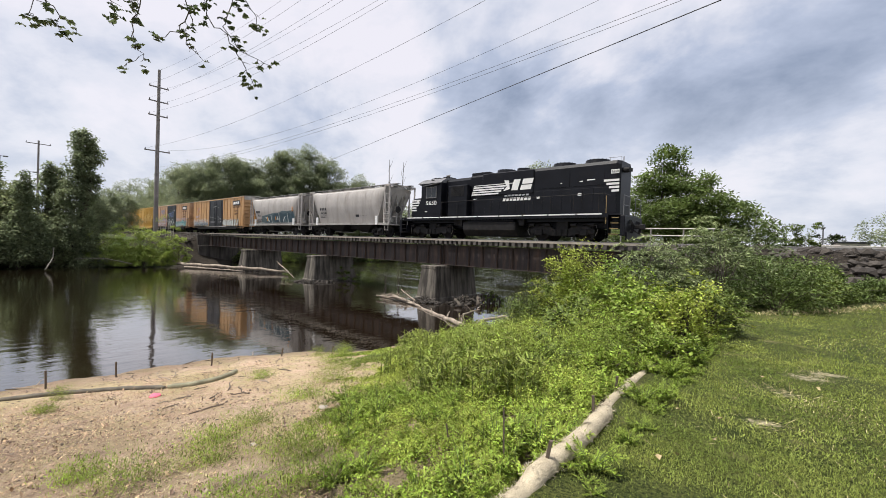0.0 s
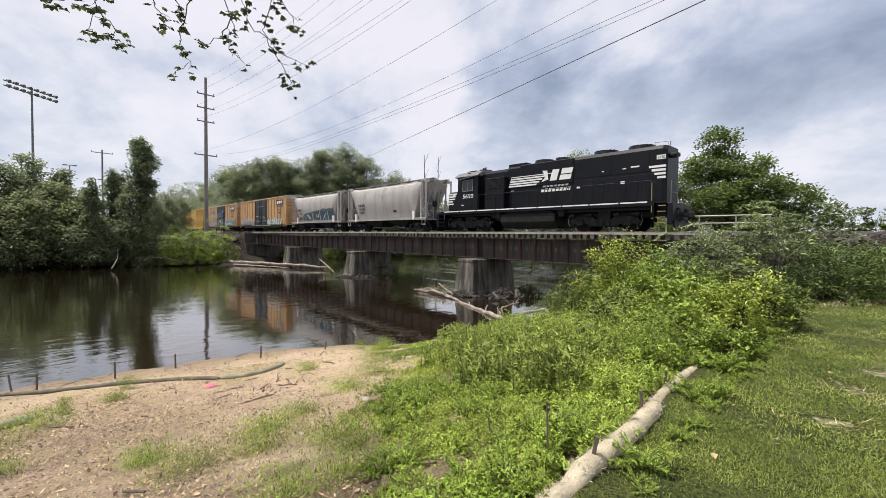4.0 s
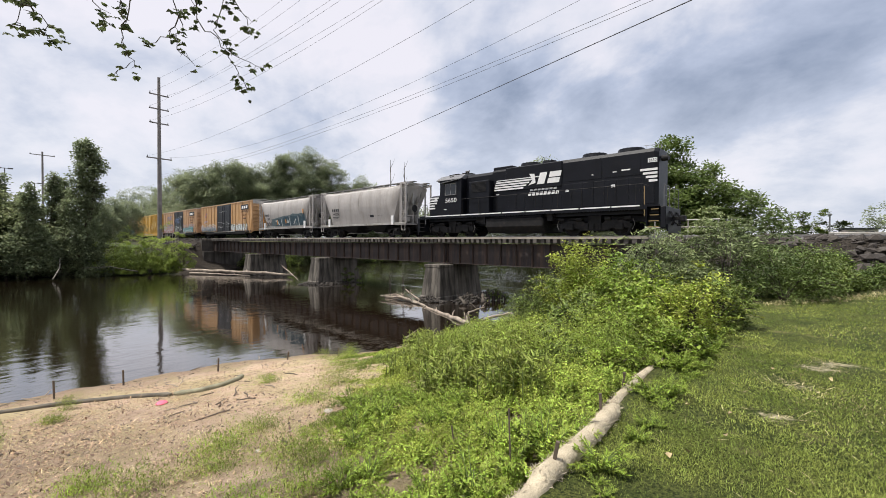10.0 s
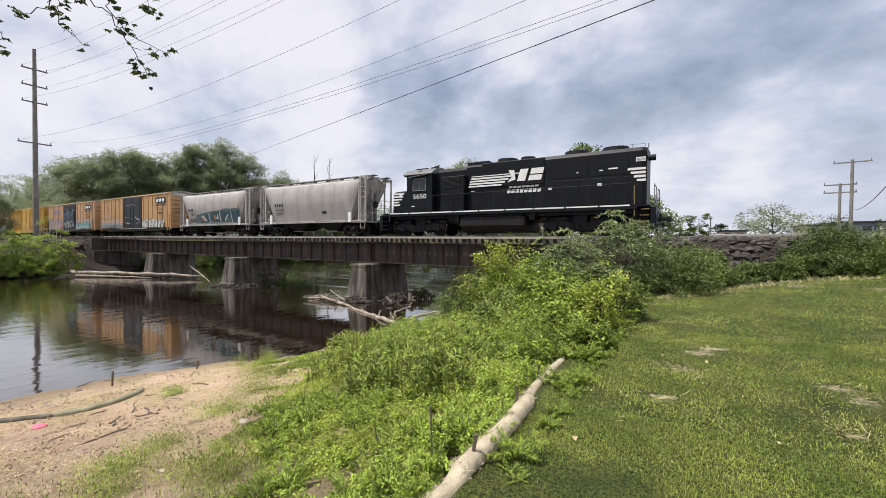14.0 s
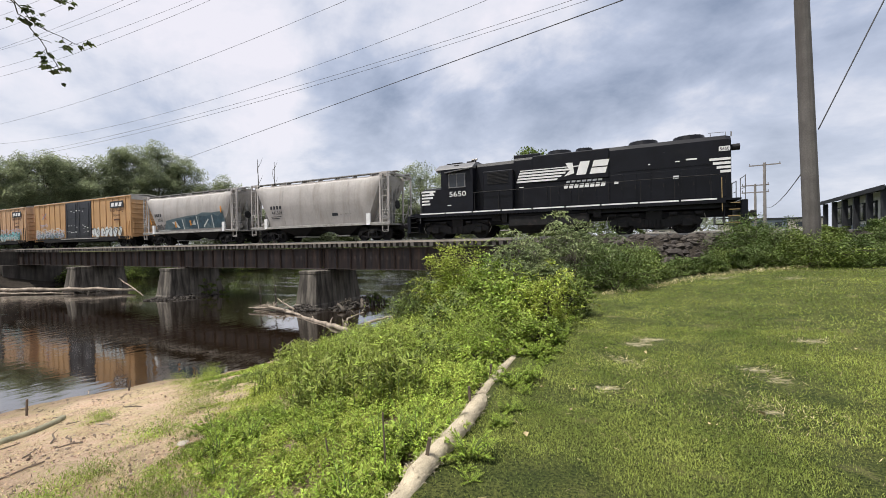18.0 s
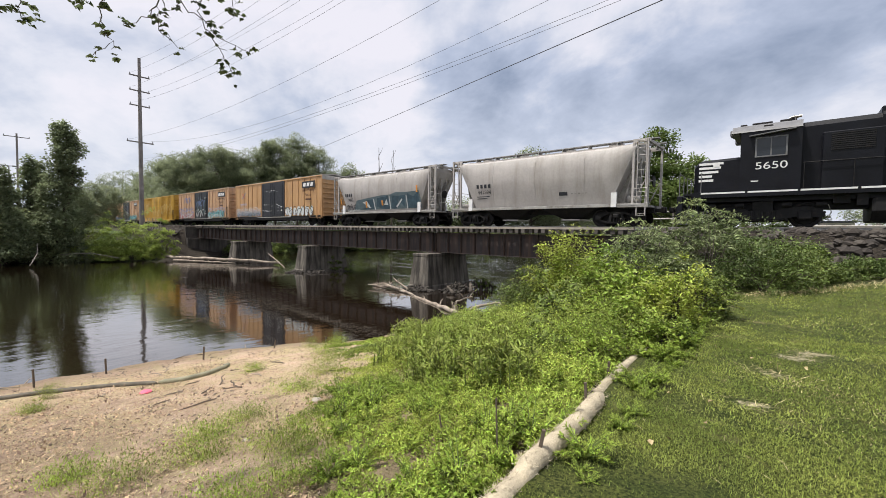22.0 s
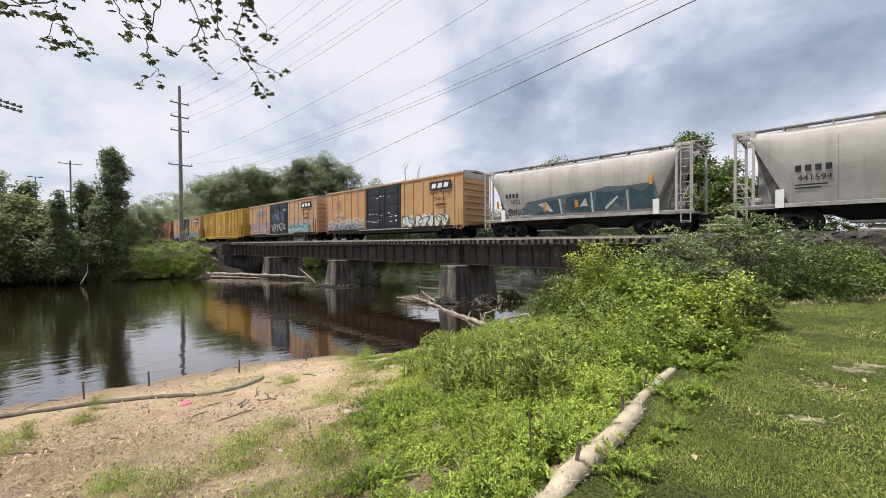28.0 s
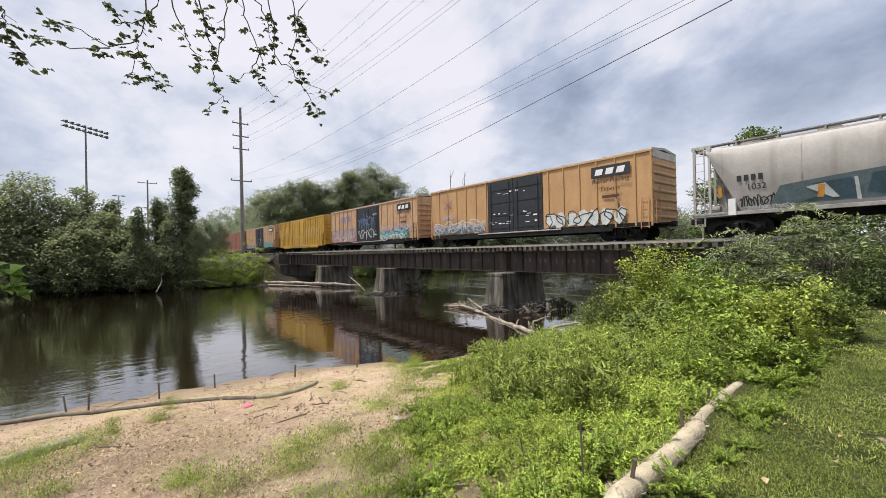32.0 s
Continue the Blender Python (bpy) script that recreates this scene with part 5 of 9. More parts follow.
M_TEAL = mat("spray_teal", (0.045, 0.085, 0.11), rough=0.6, vary=0.3, scale=2.5, fine=14)
M_TEAL2 = mat("spray_grey_teal", (0.11, 0.155, 0.17), rough=0.6, vary=0.25, scale=2.5, fine=14)
M_SPRAY_W = mat("spray_white", (0.55, 0.58, 0.57), rough=0.6, vary=0.15, scale=2.5, fine=14)
M_SPRAY_K = mat("spray_black", (0.03, 0.03, 0.035), rough=0.6, vary=0.2)
M_SPRAY_B = mat("spray_blue", (0.16, 0.22, 0.42), rough=0.6, vary=0.25)
M_SPRAY_C = mat("spray_cyan", (0.17, 0.42, 0.44), rough=0.6, vary=0.25)
M_SPRAY_L = mat("spray_lilac", (0.40, 0.37, 0.46), rough=0.6, vary=0.2)
M_SPRAY_P = mat("spray_pale_yellow", (0.62, 0.50, 0.24), rough=0.6, vary=0.2)
M_SPRAY_R = mat("spray_red", (0.42, 0.10, 0.09), rough=0.6, vary=0.25)
M_SPRAY_O = mat("spray_orange", (0.65, 0.28, 0.05), rough=0.6, vary=0.2)


def polys(name, rows, parent, material, y, d=0.006, label=""):
    for pts in rows:
        bm = bmesh.new()
        prism(bm, pts, y - d, y)
        part(name, bm, material, parent, label)


def hopper_graffiti(H, y):
    """A long painted band: dark teal lettering forms with grey gaps, pale strokes and orange tabs."""
    polys("graffiti_band", [[(-3.3, 1.32), (4.75, 1.32), (4.55, 2.62), (3.2, 2.55), (2.1, 2.62), (1.4, 2.45), (0.2, 2.42), (-1.2, 2.30), (-2.9, 2.12)]], H, M_TEAL2, y - 0.03, label="grey-green painted graffiti band")
    polys("graffiti_shape", [
        [(-2.3, 1.36), (-0.5, 1.36), (-0.75, 2.16), (-1.9, 2.06), (-1.2, 1.75)],
        [(-0.35, 1.55), (0.35, 1.36), (1.25, 1.36), (1.15, 2.36), (-0.2, 2.22)],
        [(1.4, 1.36), (2.0, 1.36), (2.3, 2.05), (2.9, 1.45), (3.1, 2.34), (2.3, 2.30), (1.6, 2.36)],
        [(3.3, 1.36), (4.6, 1.36), (4.45, 2.55), (3.95, 2.2), (3.35, 2.48)],
    ], H, M_TEAL, y - 0.038)
    polys("graffiti_stroke", [
        [(-0.62, 1.30), (-0.50, 1.30), (-0.58, 2.16), (-0.68, 2.16)],
        [(1.25, 1.30), (1.36, 1.30), (1.34, 2.36), (1.26, 2.36)],
        [(2.05, 1.40), (2.75, 2.0), (2.7, 2.1), (2.0, 1.52)],
        [(3.18, 1.30), (3.28, 1.30), (3.26, 2.32), (3.18, 2.32)],
        [(-2.1, 1.95), (-1.3, 1.45), (-1.1, 1.45), (-1.5, 2.05)],
        [(0.55, 1.65), (1.05, 1.65), (0.95, 2.1)],
    ], H, M_SPRAY_W, y - 0.046)
    polys("orange_tab", [[(-5.15, 1.85), (-5.0, 1.85), (-5.0, 2.35), (-5.15, 2.35)], [(-1.75, 1.5), (-1.55, 1.5), (-1.5, 2.0), (-1.7, 2.0)], [(0.3, 1.62), (0.5, 1.62), (0.5, 2.02), (0.3, 2.02)], [(4.3, 2.5), (4.46, 2.5), (4.46, 3.0), (4.3, 3.0)]], H, M_SPRAY_O, y - 0.05, label="orange painted tab")
    scribble("graffiti_tag", H, -4.35, -2.6, 1.25, 1.85, y - 0.03, 12, M_SPRAY_K, 5, 0.022)
    scribble("graffiti_tag", H, -4.2, -2.5, 1.18, 1.38, y - 0.04, 14, M_SPRAY_W, 6, 0.014)


def scribble(name, parent, x0, x1, z0, z1, y, n, material, seed, r=0.02, label=""):
    """A looping hand-drawn stroke of paint, flat on the side."""
    rng = random.Random(seed)
    bm = bmesh.new()
    pts = []
    steps = n * 6
    for k in range(steps + 1):
        u = k / steps
        a = u * n * 2 * math.pi
        pts.append((x0 + (x1 - x0) * u + math.sin(a) * (x1 - x0) / n * (0.5 + 0.3 * math.sin(u * 17 + seed)), (z0 + z1) / 2 + math.cos(a + math.sin(u * 9 + seed)) * (z1 - z0) / 2 * (0.75 + 0.25 * math.sin(u * 23 + seed))))
    prev = None
    for (ax, az), (bx, bz) in zip(pts, pts[1:]):
        dx, dz = bx - ax, bz - az
        l = math.hypot(dx, dz) or 1
        nx, nz = -dz / l * r, dx / l * r
        a = [bm.verts.new((ax + nx, y, az + nz)), bm.verts.new((ax - nx, y, az - nz)), bm.verts.new((bx - nx, y, bz - nz)), bm.verts.new((bx + nx, y, bz + nz))]
        bm.faces.new(a)
    return part(name, bm, material, parent, label)


def bubbles(name, parent, x0, x1, z0, z1, y, n, material, seed, label=""):
    """A row of fat, uneven painted letter forms."""
    rng = random.Random(seed)
    w = (x1 - x0) / n
    for k in range(n):
        bm = bmesh.new()
        cx, cz = x0 + (k + 0.5) * w, (z0 + z1) / 2 + rng.uniform(-0.06, 0.06)
        m = 9
        pts = []
        for j in range(m):
            a = 2 * math.pi * j / m
            rr = rng.uniform(0.72, 1.15)
            pts.append((cx + math.cos(a) * w * 0.56 * rr + math.sin(a) * 0.06, cz + math.sin(a) * (z1 - z0) * 0.5 * rr))
        prism(bm, pts, y - 0.004 - 0.002 * (k % 2), y)
        part(name, bm, material, parent, label)


# ---- boxcars ----
def build_boxcar(off, length, kind, keyed=False, label=""):
    body = {"orange": M_BOX_ORANGE, "yellow": M_BOX_YELLOW, "rust": M_BOX_RUST, "faded": M_BOX_PEACH}[kind]
    C = thing_on_track("boxcar", off, label, "boxcar", "boxcars")
    h, w, z0, z1 = length / 2, 1.46, 0.98, 4.76
    part("side", boxes((-h, h, -w, -w + 0.05, z0 - 0.25, z1)), body, C)
    part("side", boxes((-h, h, w - 0.05, w, z0 - 0.25, z1)), body, C)
    part("floor", boxes((-h + 0.06, h - 0.06, -w + 0.05, w - 0.05, z0, z0 + 0.1), (-h, h, -0.3, 0.3, 0.70, z0)), M_TRUCK, C)
    # roof with cross ribs
    bm = bmesh.new()
    prof = [(-w - 0.02, z1 - 0.06), (-w - 0.02, z1 + 0.02), (0, z1 + 0.16), (w + 0.02, z1 + 0.02), (w + 0.02, z1 - 0.06), (0, z1 + 0.08)]
    loft(bm, [[(x, a, b) for a, b in prof] for x in (-h - 0.03, h + 0.03)])
    roof = part("roof", bm, M_GALV if kind != "yellow" else M_BOX_YELLOW, C, "weathered metal roof")
    bm = bmesh.new()
    n = 14
    for k in range(n + 1):
        x = -h + 2 * h * k / n
        loft(bm, [[(x + dx, a, b) for a, b in ((-w - 0.02, z1 + 0.02), (-w - 0.02, z1 + 0.05), (0, z1 + 0.20), (w + 0.02, z1 + 0.05), (w + 0.02, z1 + 0.02), (0, z1 + 0.15))] for dx in (-0.04, 0.04)])
    part("roof_ribs", bm, M_GALV, roof)
    # ends: horizontal ribs
    rib = None
    for s in (-1, 1):
        part("end_panel", boxes((*sorted((s * h, s * (h - 0.05))), -w + 0.05, w - 0.05, z0 - 0.1, z1 - 0.02)), body, C)
        top = boxes((*sorted((s * h, s * (h + 0.03))), -w + 0.02, w - 0.02, z1 - 0.42, z1 - 0.02)) if kind == "orange" else None
        if top:
            part("end_top_panel", top, M_GALV, C, "bare pale top panel on the end")
        for k in range(7):
            z = z0 + 0.25 + 0.46 * k
            bm = bmesh.new()
            loft(bm, [[(s * h, y, z - 0.11), (s * (h + 0.075), y, z - 0.03), (s * (h + 0.075), y, z + 0.03), (s * h, y, z + 0.11)] for y in (-w + 0.08, w - 0.08)])
            part("end_rib", bm, body, C)
    # side posts, doors
    dl, dr = -2.35, 2.35
    if kind in ("orange", "faded"):
        dl, dr = -2.48, 2.48
    for s in (-1, 1):
        y = s * w
        y0, y1 = sorted((y, y + s * 0.055))
        pitch = 1.12 if kind != "yellow" else 0.62
        x = -h + 0.04
        post = None
        xs = []
        while x < h:
            if not (dl - 0.05 < x < dr + 0.05):
                xs.append(x)
            x += pitch
        xs.append(h - 0.04)
        for x in xs:
            if post is None:
                post = part("side_post", boxes((-0.045, 0.045, y0, y1, z0 - 0.2, z1 - 0.05), bevel=0.01), body, C)
                post.location = (x, 0, 0)
            else:
                shared("side_post", post.data, C, pose(x, 0, 0))
        part("side_plate", boxes((-h, h, *sorted((y, y + s * 0.065)), z1 - 0.13, z1 - 0.02), bevel=0.01), body, C)
        part("side_sill", boxes((-h + 2.2, h - 2.2, *sorted((y - s * 0.02, y + s * 0.06)), z0 - 0.42, z0 - 0.02), (-h, h, *sorted((y - s * 0.02, y + s * 0.05)), z0 - 0.22, z0 - 0.02), bevel=0.01), body if kind in ("yellow", "rust") else M_TRUCK, C)
        dm = M_DOOR_BLACK if kind in ("orange", "faded") else body
        mid = (dl + dr) / 2
        for a, b in ((dl, mid - 0.02), (mid + 0.02, dr)):
            door = part("plug_door", boxes((a, b, *sorted((y - s * 0.01, y + s * 0.06)), z0 - 0.05, z1 - 0.14), bevel=0.015), dm, C, "black plug door" if dm is M_DOOR_BLACK else "")
            for k in range(4):
                zz = z0 + 0.2 + 0.92 * k
                part("door_rib", boxes((a + 0.08, b - 0.08, *sorted((y + s * 0.06, y + s * 0.09)), zz, zz + 0.05)), dm, door)
            for xx in (a + 0.35, b - 0.35):
                part("lock_rod", rods(((xx, y + s * 0.10, z0), (xx, y + s * 0.10, z1 - 0.3), 0.022)), dm, door)
        part("door_track", boxes((dl - 1.0, dr + 1.4, *sorted((y, y + s * 0.12)), z0 - 0.16, z0 - 0.08), bevel=0.01), M_GALV if s < 0 else M_TRUCK, C)
    for s in (-1, 1):
        x = s * (h - 0.38)
        ladder(C, x - 0.2, x + 0.2, -w - 0.09, 0.62, 2.35, 5, M_TRUCK if kind != "orange" else body)
        part("end_ladder", rods(*[((s * (h + 0.12), -w + 0.10, 1.1 + 0.4 * k), (s * (h + 0.12), -w + 0.55, 1.1 + 0.4 * k), 0.014) for k in range(5)], ((s * (h + 0.12), -w + 0.10, 0.9), (s * (h + 0.12), -w + 0.10, 2.8), 0.016), ((s * (h + 0.12), -w + 0.55, 0.9), (s * (h + 0.12), -w + 0.55, 2.8), 0.016)), body, C)
        part("end_platform", boxes((*sorted((s * h, s * (h + 0.22))), -0.9, 0.9, 0.86, 0.92)), M_TRUCK, C)
        coupler(C, s * (h - 0.05), s)
        freight_truck(C, s * (h - 2.0), keyed)
        part("centre_plate", boxes((*sorted((s * (h - 2.5), s * (h - 1.5))), -0.3, 0.3, 0.70, 0.98)), M_TRUCK, C)
    part("brake_rigging", boxes((-1.2, 0.2, -0.9, -0.6, 0.6, 0.85), (1.0, 1.8, -0.8, -0.5, 0.55, 0.8), (-4.0, 4.0, -0.65, -0.6, 0.72, 0.77)), M_TRUCK, C)
    return C


def box_letters(C, length, seed, colors, with_words=True):
    h = length / 2
    y = -1.53
    px = h - 2.28          # middle of the emblem panel
    part("emblem_panel", boxes((px - 1.15, px + 1.15, y - 0.006, y, 3.66, 4.30)), M_DOOR_BLACK, C, "black panel with white slanted marks")
    for j in range(3):
        bm = bmesh.new()
        a = px - 0.98 + 0.64 * j
        slant(bm, a + 0.04, a + 0.48, 3.80, 4.14, y - 0.006, 0.3)
        part("emblem_mark", bm, M_WHITE, C)
    if with_words:
        words("slogan", "Railcar Pooling", 0.37, C, M_BROWN, px, 3.32, y - 0.035, shear=0.12)
        words("slogan", "Experts", 0.37, C, M_BROWN, px, 2.86, y - 0.035, shear=0.12)
        part("address_bar", boxes((px - 0.5, px + 0.5, y - 0.004, y, 2.46, 2.62)), M_BROWN, C)
    else:
        part("slogan_bars", boxes((px - 0.7, px + 0.7, y - 0.004, y, 3.40, 3.50), (px - 0.35, px + 0.35, y - 0.004, y, 3.1, 3.2)), M_BROWN, C)
    rng = random.Random(seed)
    dw = 2.48
    for j in range(26):
        bm = bmesh.new()
        x = rng.uniform(-dw + 0.2, dw - 0.6)
        z = rng.choice((1.5, 1.62, 1.9, 2.05, 2.2, 2.5, 3.6, 3.7))
        slant(bm, x, x + rng.uniform(0.12, 0.45), z, z + rng.choice((0.03, 0.05, 0.10)), -1.53)
        part("door_stencil", bm, M_WHITE, C)
    a, b = colors
    bubbles("graffiti", C, dw + 0.25, h - 1.4, 1.0, 1.95, y - 0.03, 7, a, seed, "sprayed graffiti along the lower side")
    scribble("graffiti_outline", C, dw + 0.25, h - 1.3, 1.0, 1.95, y - 0.045, 8, M_SPRAY_K, seed + 1, 0.028)
    bubbles("graffiti", C, -h + 0.5, -dw - 0.2, 0.95, 1.65, y - 0.03, 6, b, seed + 2, "sprayed graffiti along the lower side")
    scribble("graffiti_outline", C, -h + 0.5, -dw - 0.2, 0.95, 1.7, y - 0.045, 8, M_SPRAY_W if b is not M_SPRAY_W else M_SPRAY_K, seed + 3, 0.02)


M_BROWN = mat("lettering_brown", (0.085, 0.035, 0.02), rough=0.6, vary=0.15)


def build_train():
    build_locomotive()
    build_hopper(-15.86, "a")
    build_hopper(-29.82, "b")
    b1 = build_boxcar(-47.33, 18.85, "orange", True, "orange boxcar with black plug doors and pale graffiti on its side")
    box_letters(b1, 18.85, 11, (M_SPRAY_W, M_TEAL2))
    polys("crossed_arrow", [[(-7.6, 3.1), (-7.45, 3.1), (-6.55, 3.75), (-6.7, 3.75)]], b1, M_SPRAY_B, -1.53)
    polys("crossed_arrow", [[(-7.6, 3.75), (-7.45, 3.75), (-6.55, 3.1), (-6.7, 3.1)]], b1, M_SPRAY_R, -1.536)
    part("placard", boxes((6.6, 7.05, -1.54, -1.53, 1.45, 1.75)), M_WHITE, b1)
    part("yellow_ladder_panel", boxes((7.45, 7.57, -1.57, -1.53, 1.3, 2.35)), M_YELLOWRAIL, b1)
    for k, (x0, x1, z0, z1, n, m) in enumerate(((-9.0, -2.6, 1.0, 1.9, 11, M_SPRAY_L), (-8.8, -2.7, 1.3, 2.1, 7, M_SPRAY_W), (-7.9, -6.2, 2.2, 2.6, 6, M_SPRAY_L))):
        scribble("graffiti_outline", b1, x0, x1, z0, z1, -1.58, n, m, 50 + k, 0.035)
    b2 = build_boxcar(-68.2, 18.8, "faded", True, "faded orange boxcar with black plug doors and bright graffiti")
    box_letters(b2, 18.8, 21, (M_SPRAY_C, M_SPRAY_R))
    for k, (x0, x1, z0, z1, n, m) in enumerate(((-9.0, -2.7, 1.3, 2.3, 9, M_SPRAY_L), (-8.4, -3.2, 0.9, 1.6, 6, M_SPRAY_W), (-8.8, -2.8, 1.7, 2.6, 5, M_SPRAY_B), (3.0, 8.6, 1.6, 2.4, 7, M_SPRAY_L), (2.8, 7.5, 0.9, 1.5, 8, M_SPRAY_W), (-1.9, 1.9, 1.0, 2.2, 5, M_SPRAY_W), (-2.0, 1.7, 2.4, 3.5, 4, M_SPRAY_B))):
        scribble("graffiti_outline", b2, x0, x1, z0, z1, -1.63 if abs(x0) < 2.1 else -1.585, n, m, 60 + k, 0.045)
    bubbles("graffiti", b2, -1.9, 1.9, 1.3, 3.9, -1.565, 2, M_SPRAY_K, 40)
    scribble("graffiti_outline", b2, -1.5, 1.8, 1.2, 4.0, -1.59, 6, M_TEAL2, 41, 0.05)
    scribble("graffiti_outline", b2, -6.6, -4.0, 3.1, 4.1, -1.56, 5, M_SPRAY_B, 42, 0.05)
    y = build_boxcar(-89.1, 18.5, "yellow", False, "yellow ribbed boxcar with a double plug door")
    for k, (x0, x1, z0, z1, n) in enumerate(((-8.6, -2.6, 2.0, 3.9, 6), (2.7, 8.6, 1.6, 3.6, 7), (-2.2, 2.1, 1.3, 2.6, 5))):
        scribble("graffiti_outline", y, x0, x1, z0, z1, -1.63, n, M_SPRAY_P, 70 + k, 0.035, "pale sprayed strokes")
    b3 = build_boxcar(-110.0, 18.8, "faded", False, "faded orange boxcar with a black door and blue graffiti")
    box_letters(b3, 18.8, 31, (M_SPRAY_C, M_SPRAY_B), False)
    for k, (kind, lab) in enumerate((("rust", "weathered rust-red boxcar on the far track"), ("faded", "weathered faded orange boxcar on the track"), ("rust", "weathered brown boxcar on the far track"), ("rust", "weathered dull red boxcar on the track"))):
        build_boxcar(-130.9 - 20.9 * k, 18.8, kind, False, lab)


build_train()


# ---- plants: leaves as small folded kites ----
def leaf_mat(name, a, b, island=0.35, trans=0.35):
    return mat(name, a, rough=0.55, vary=0.2, scale=0.8, fine=6, bump=0.0, tint=b, spec=0.3, island=island, trans=trans)


M_LEAF_BRIGHT = leaf_mat("weed_leaves", (0.18, 0.265, 0.028), (0.37, 0.45, 0.078), island=0.7, trans=0.25)
M_LEAF_YELLOW = leaf_mat("bush_leaves_yellow", (0.23, 0.30, 0.036), (0.42, 0.46, 0.09), island=0.6, trans=0.22)
M_LEAF_MID = leaf_mat("shrub_leaves", (0.085, 0.125, 0.028), (0.20, 0.25, 0.055), island=0.6, trans=0.2)
M_LEAF_DARK = leaf_mat("stem_weed_leaves", (0.16, 0.22, 0.036), (0.32, 0.36, 0.075), island=0.65, trans=0.2)
M_LEAF_SUMAC = leaf_mat("sumac_leaves", (0.11, 0.15, 0.06), (0.27, 0.31, 0.14), island=0.6, trans=0.2)
# foliage across the river: pale grey haze is put into these three leaf colours
M_LEAF_TREE = leaf_mat("tree_leaves", (0.20, 0.235, 0.12), (0.31, 0.345, 0.18), trans=0.5, island=0.4)
M_LEAF_FAR_HAZED = leaf_mat("hazed_far_tree_leaves", (0.21, 0.25, 0.155), (0.32, 0.355, 0.215), trans=0.5, island=0.35)
M_LEAF_VINE = leaf_mat("vine_leaves", (0.17, 0.205, 0.115), (0.26, 0.30, 0.165), trans=0.5, island=0.35)
M_LEAF_LONE = leaf_mat("lone_tree_leaves", (0.12, 0.17, 0.05), (0.20, 0.26, 0.08), trans=0.35, island=0.45)
M_LEAF_BUSH = leaf_mat("bush_leaves", (0.13, 0.20, 0.026), (0.30, 0.37, 0.062), trans=0.22, island=0.65)
M_LEAF_TOE = leaf_mat("embankment_leaves", (0.055, 0.095, 0.024), (0.15, 0.195, 0.05), trans=0.18, island=0.6)
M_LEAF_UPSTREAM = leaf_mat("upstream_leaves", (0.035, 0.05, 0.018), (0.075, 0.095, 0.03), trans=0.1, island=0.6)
M_LEAF_BANK = leaf_mat("bank_leaves", (0.27, 0.35, 0.08), (0.39, 0.46, 0.12), trans=0.4)
M_LEAF_HANG = leaf_mat("hanging_leaves", (0.085, 0.11, 0.05), (0.12, 0.15, 0.07), trans=0.4)
M_STALK = mat("green_stalk", (0.11, 0.15, 0.04), rough=0.8, vary=0.25)
M_STRAW = mat("straw", (0.40, 0.34, 0.245), rough=0.9, vary=0.25, scale=6, fine=90, bump=0.5, island=0.3)
M_GRASS = leaf_mat("grass_blades", (0.135, 0.195, 0.03), (0.335, 0.375, 0.085), island=0.55, trans=0.3)
M_GRASS_DRY = leaf_mat("dry_grass_blades", (0.40, 0.34, 0.17), (0.58, 0.50, 0.29), island=0.4, trans=0.2)
M_GRASS_THIN = leaf_mat("thin_grass_blades", (0.22, 0.25, 0.06), (0.40, 0.40, 0.13), island=0.5, trans=0.2)


def kites(P, length, width, rng, up=0.35, fold=0.25, heading=None):
    """Arrays for one folded kite leaf at each point: up sets how far the leaves tilt up or down."""
    n = len(P)
    a = rng.uniform(0, 2 * np.pi, n) if heading is None else heading
    tilt = rng.normal(up, 0.45, n)
    d = np.stack([np.cos(a) * np.cos(tilt), np.sin(a) * np.cos(tilt), np.sin(tilt)], -1)
    side = np.stack([-np.sin(a), np.cos(a), rng.normal(0, 0.35, n)], -1)
    side /= np.linalg.norm(side, axis=1, keepdims=True)
    nor = np.cross(d, side)
    L = (length * rng.uniform(0.6, 1.35, n))[:, None]
    Wd = (width * rng.uniform(0.7, 1.3, n))[:, None]
    mid = P + d * L * 0.45
    V = np.stack([P, mid + side * Wd * 0.5 + nor * Wd * fold, P + d * L, mid - side * Wd * 0.5 + nor * Wd * fold], 1)
    F = np.arange(4 * n).reshape(n, 4)
    return V.reshape(-1, 3), F


def join_arrays(parts):
    V, F, k = [], [], 0
    for v, f in parts:
        V.append(v); F.append(f + k); k += len(v)
    return np.concatenate(V), np.concatenate(F)


def leaf_part(name, arrays, material, parent=None, label=""):
    V, F = arrays
    ob = new(name, mesh_from(name, V, F, material))
    ob.parent = parent
    if label:
        ob["label"] = label
    return ob


def clumps(rng, centres, radii, per, flat=0.8):
    """Points in soft clumps round centres."""
    P = np.repeat(centres, per, axis=0)
    r = np.repeat(np.atleast_1d(radii) * np.ones(len(centres)), per)[:, None]
    return P + np.clip(rng.normal(0, 1, P.shape), -1.5, 1.5) * r * np.array([1, 1, flat]) * 0.5


def dome(rng, n, rx, ry, h0, h1, shell=0.55):
    """Points in a dome, mostly near its skin."""
    a = rng.uniform(0, 2 * np.pi, n)
    c = rng.uniform(0, 1, n)
    k = shell + (1 - shell) * rng.random(n) ** 0.5
    s = np.sqrt(1 - c * c * 0.98)
    return np.stack([np.cos(a) * s * k * rx, np.sin(a) * s * k * ry, h0 + (h1 - h0) * c * k], -1)


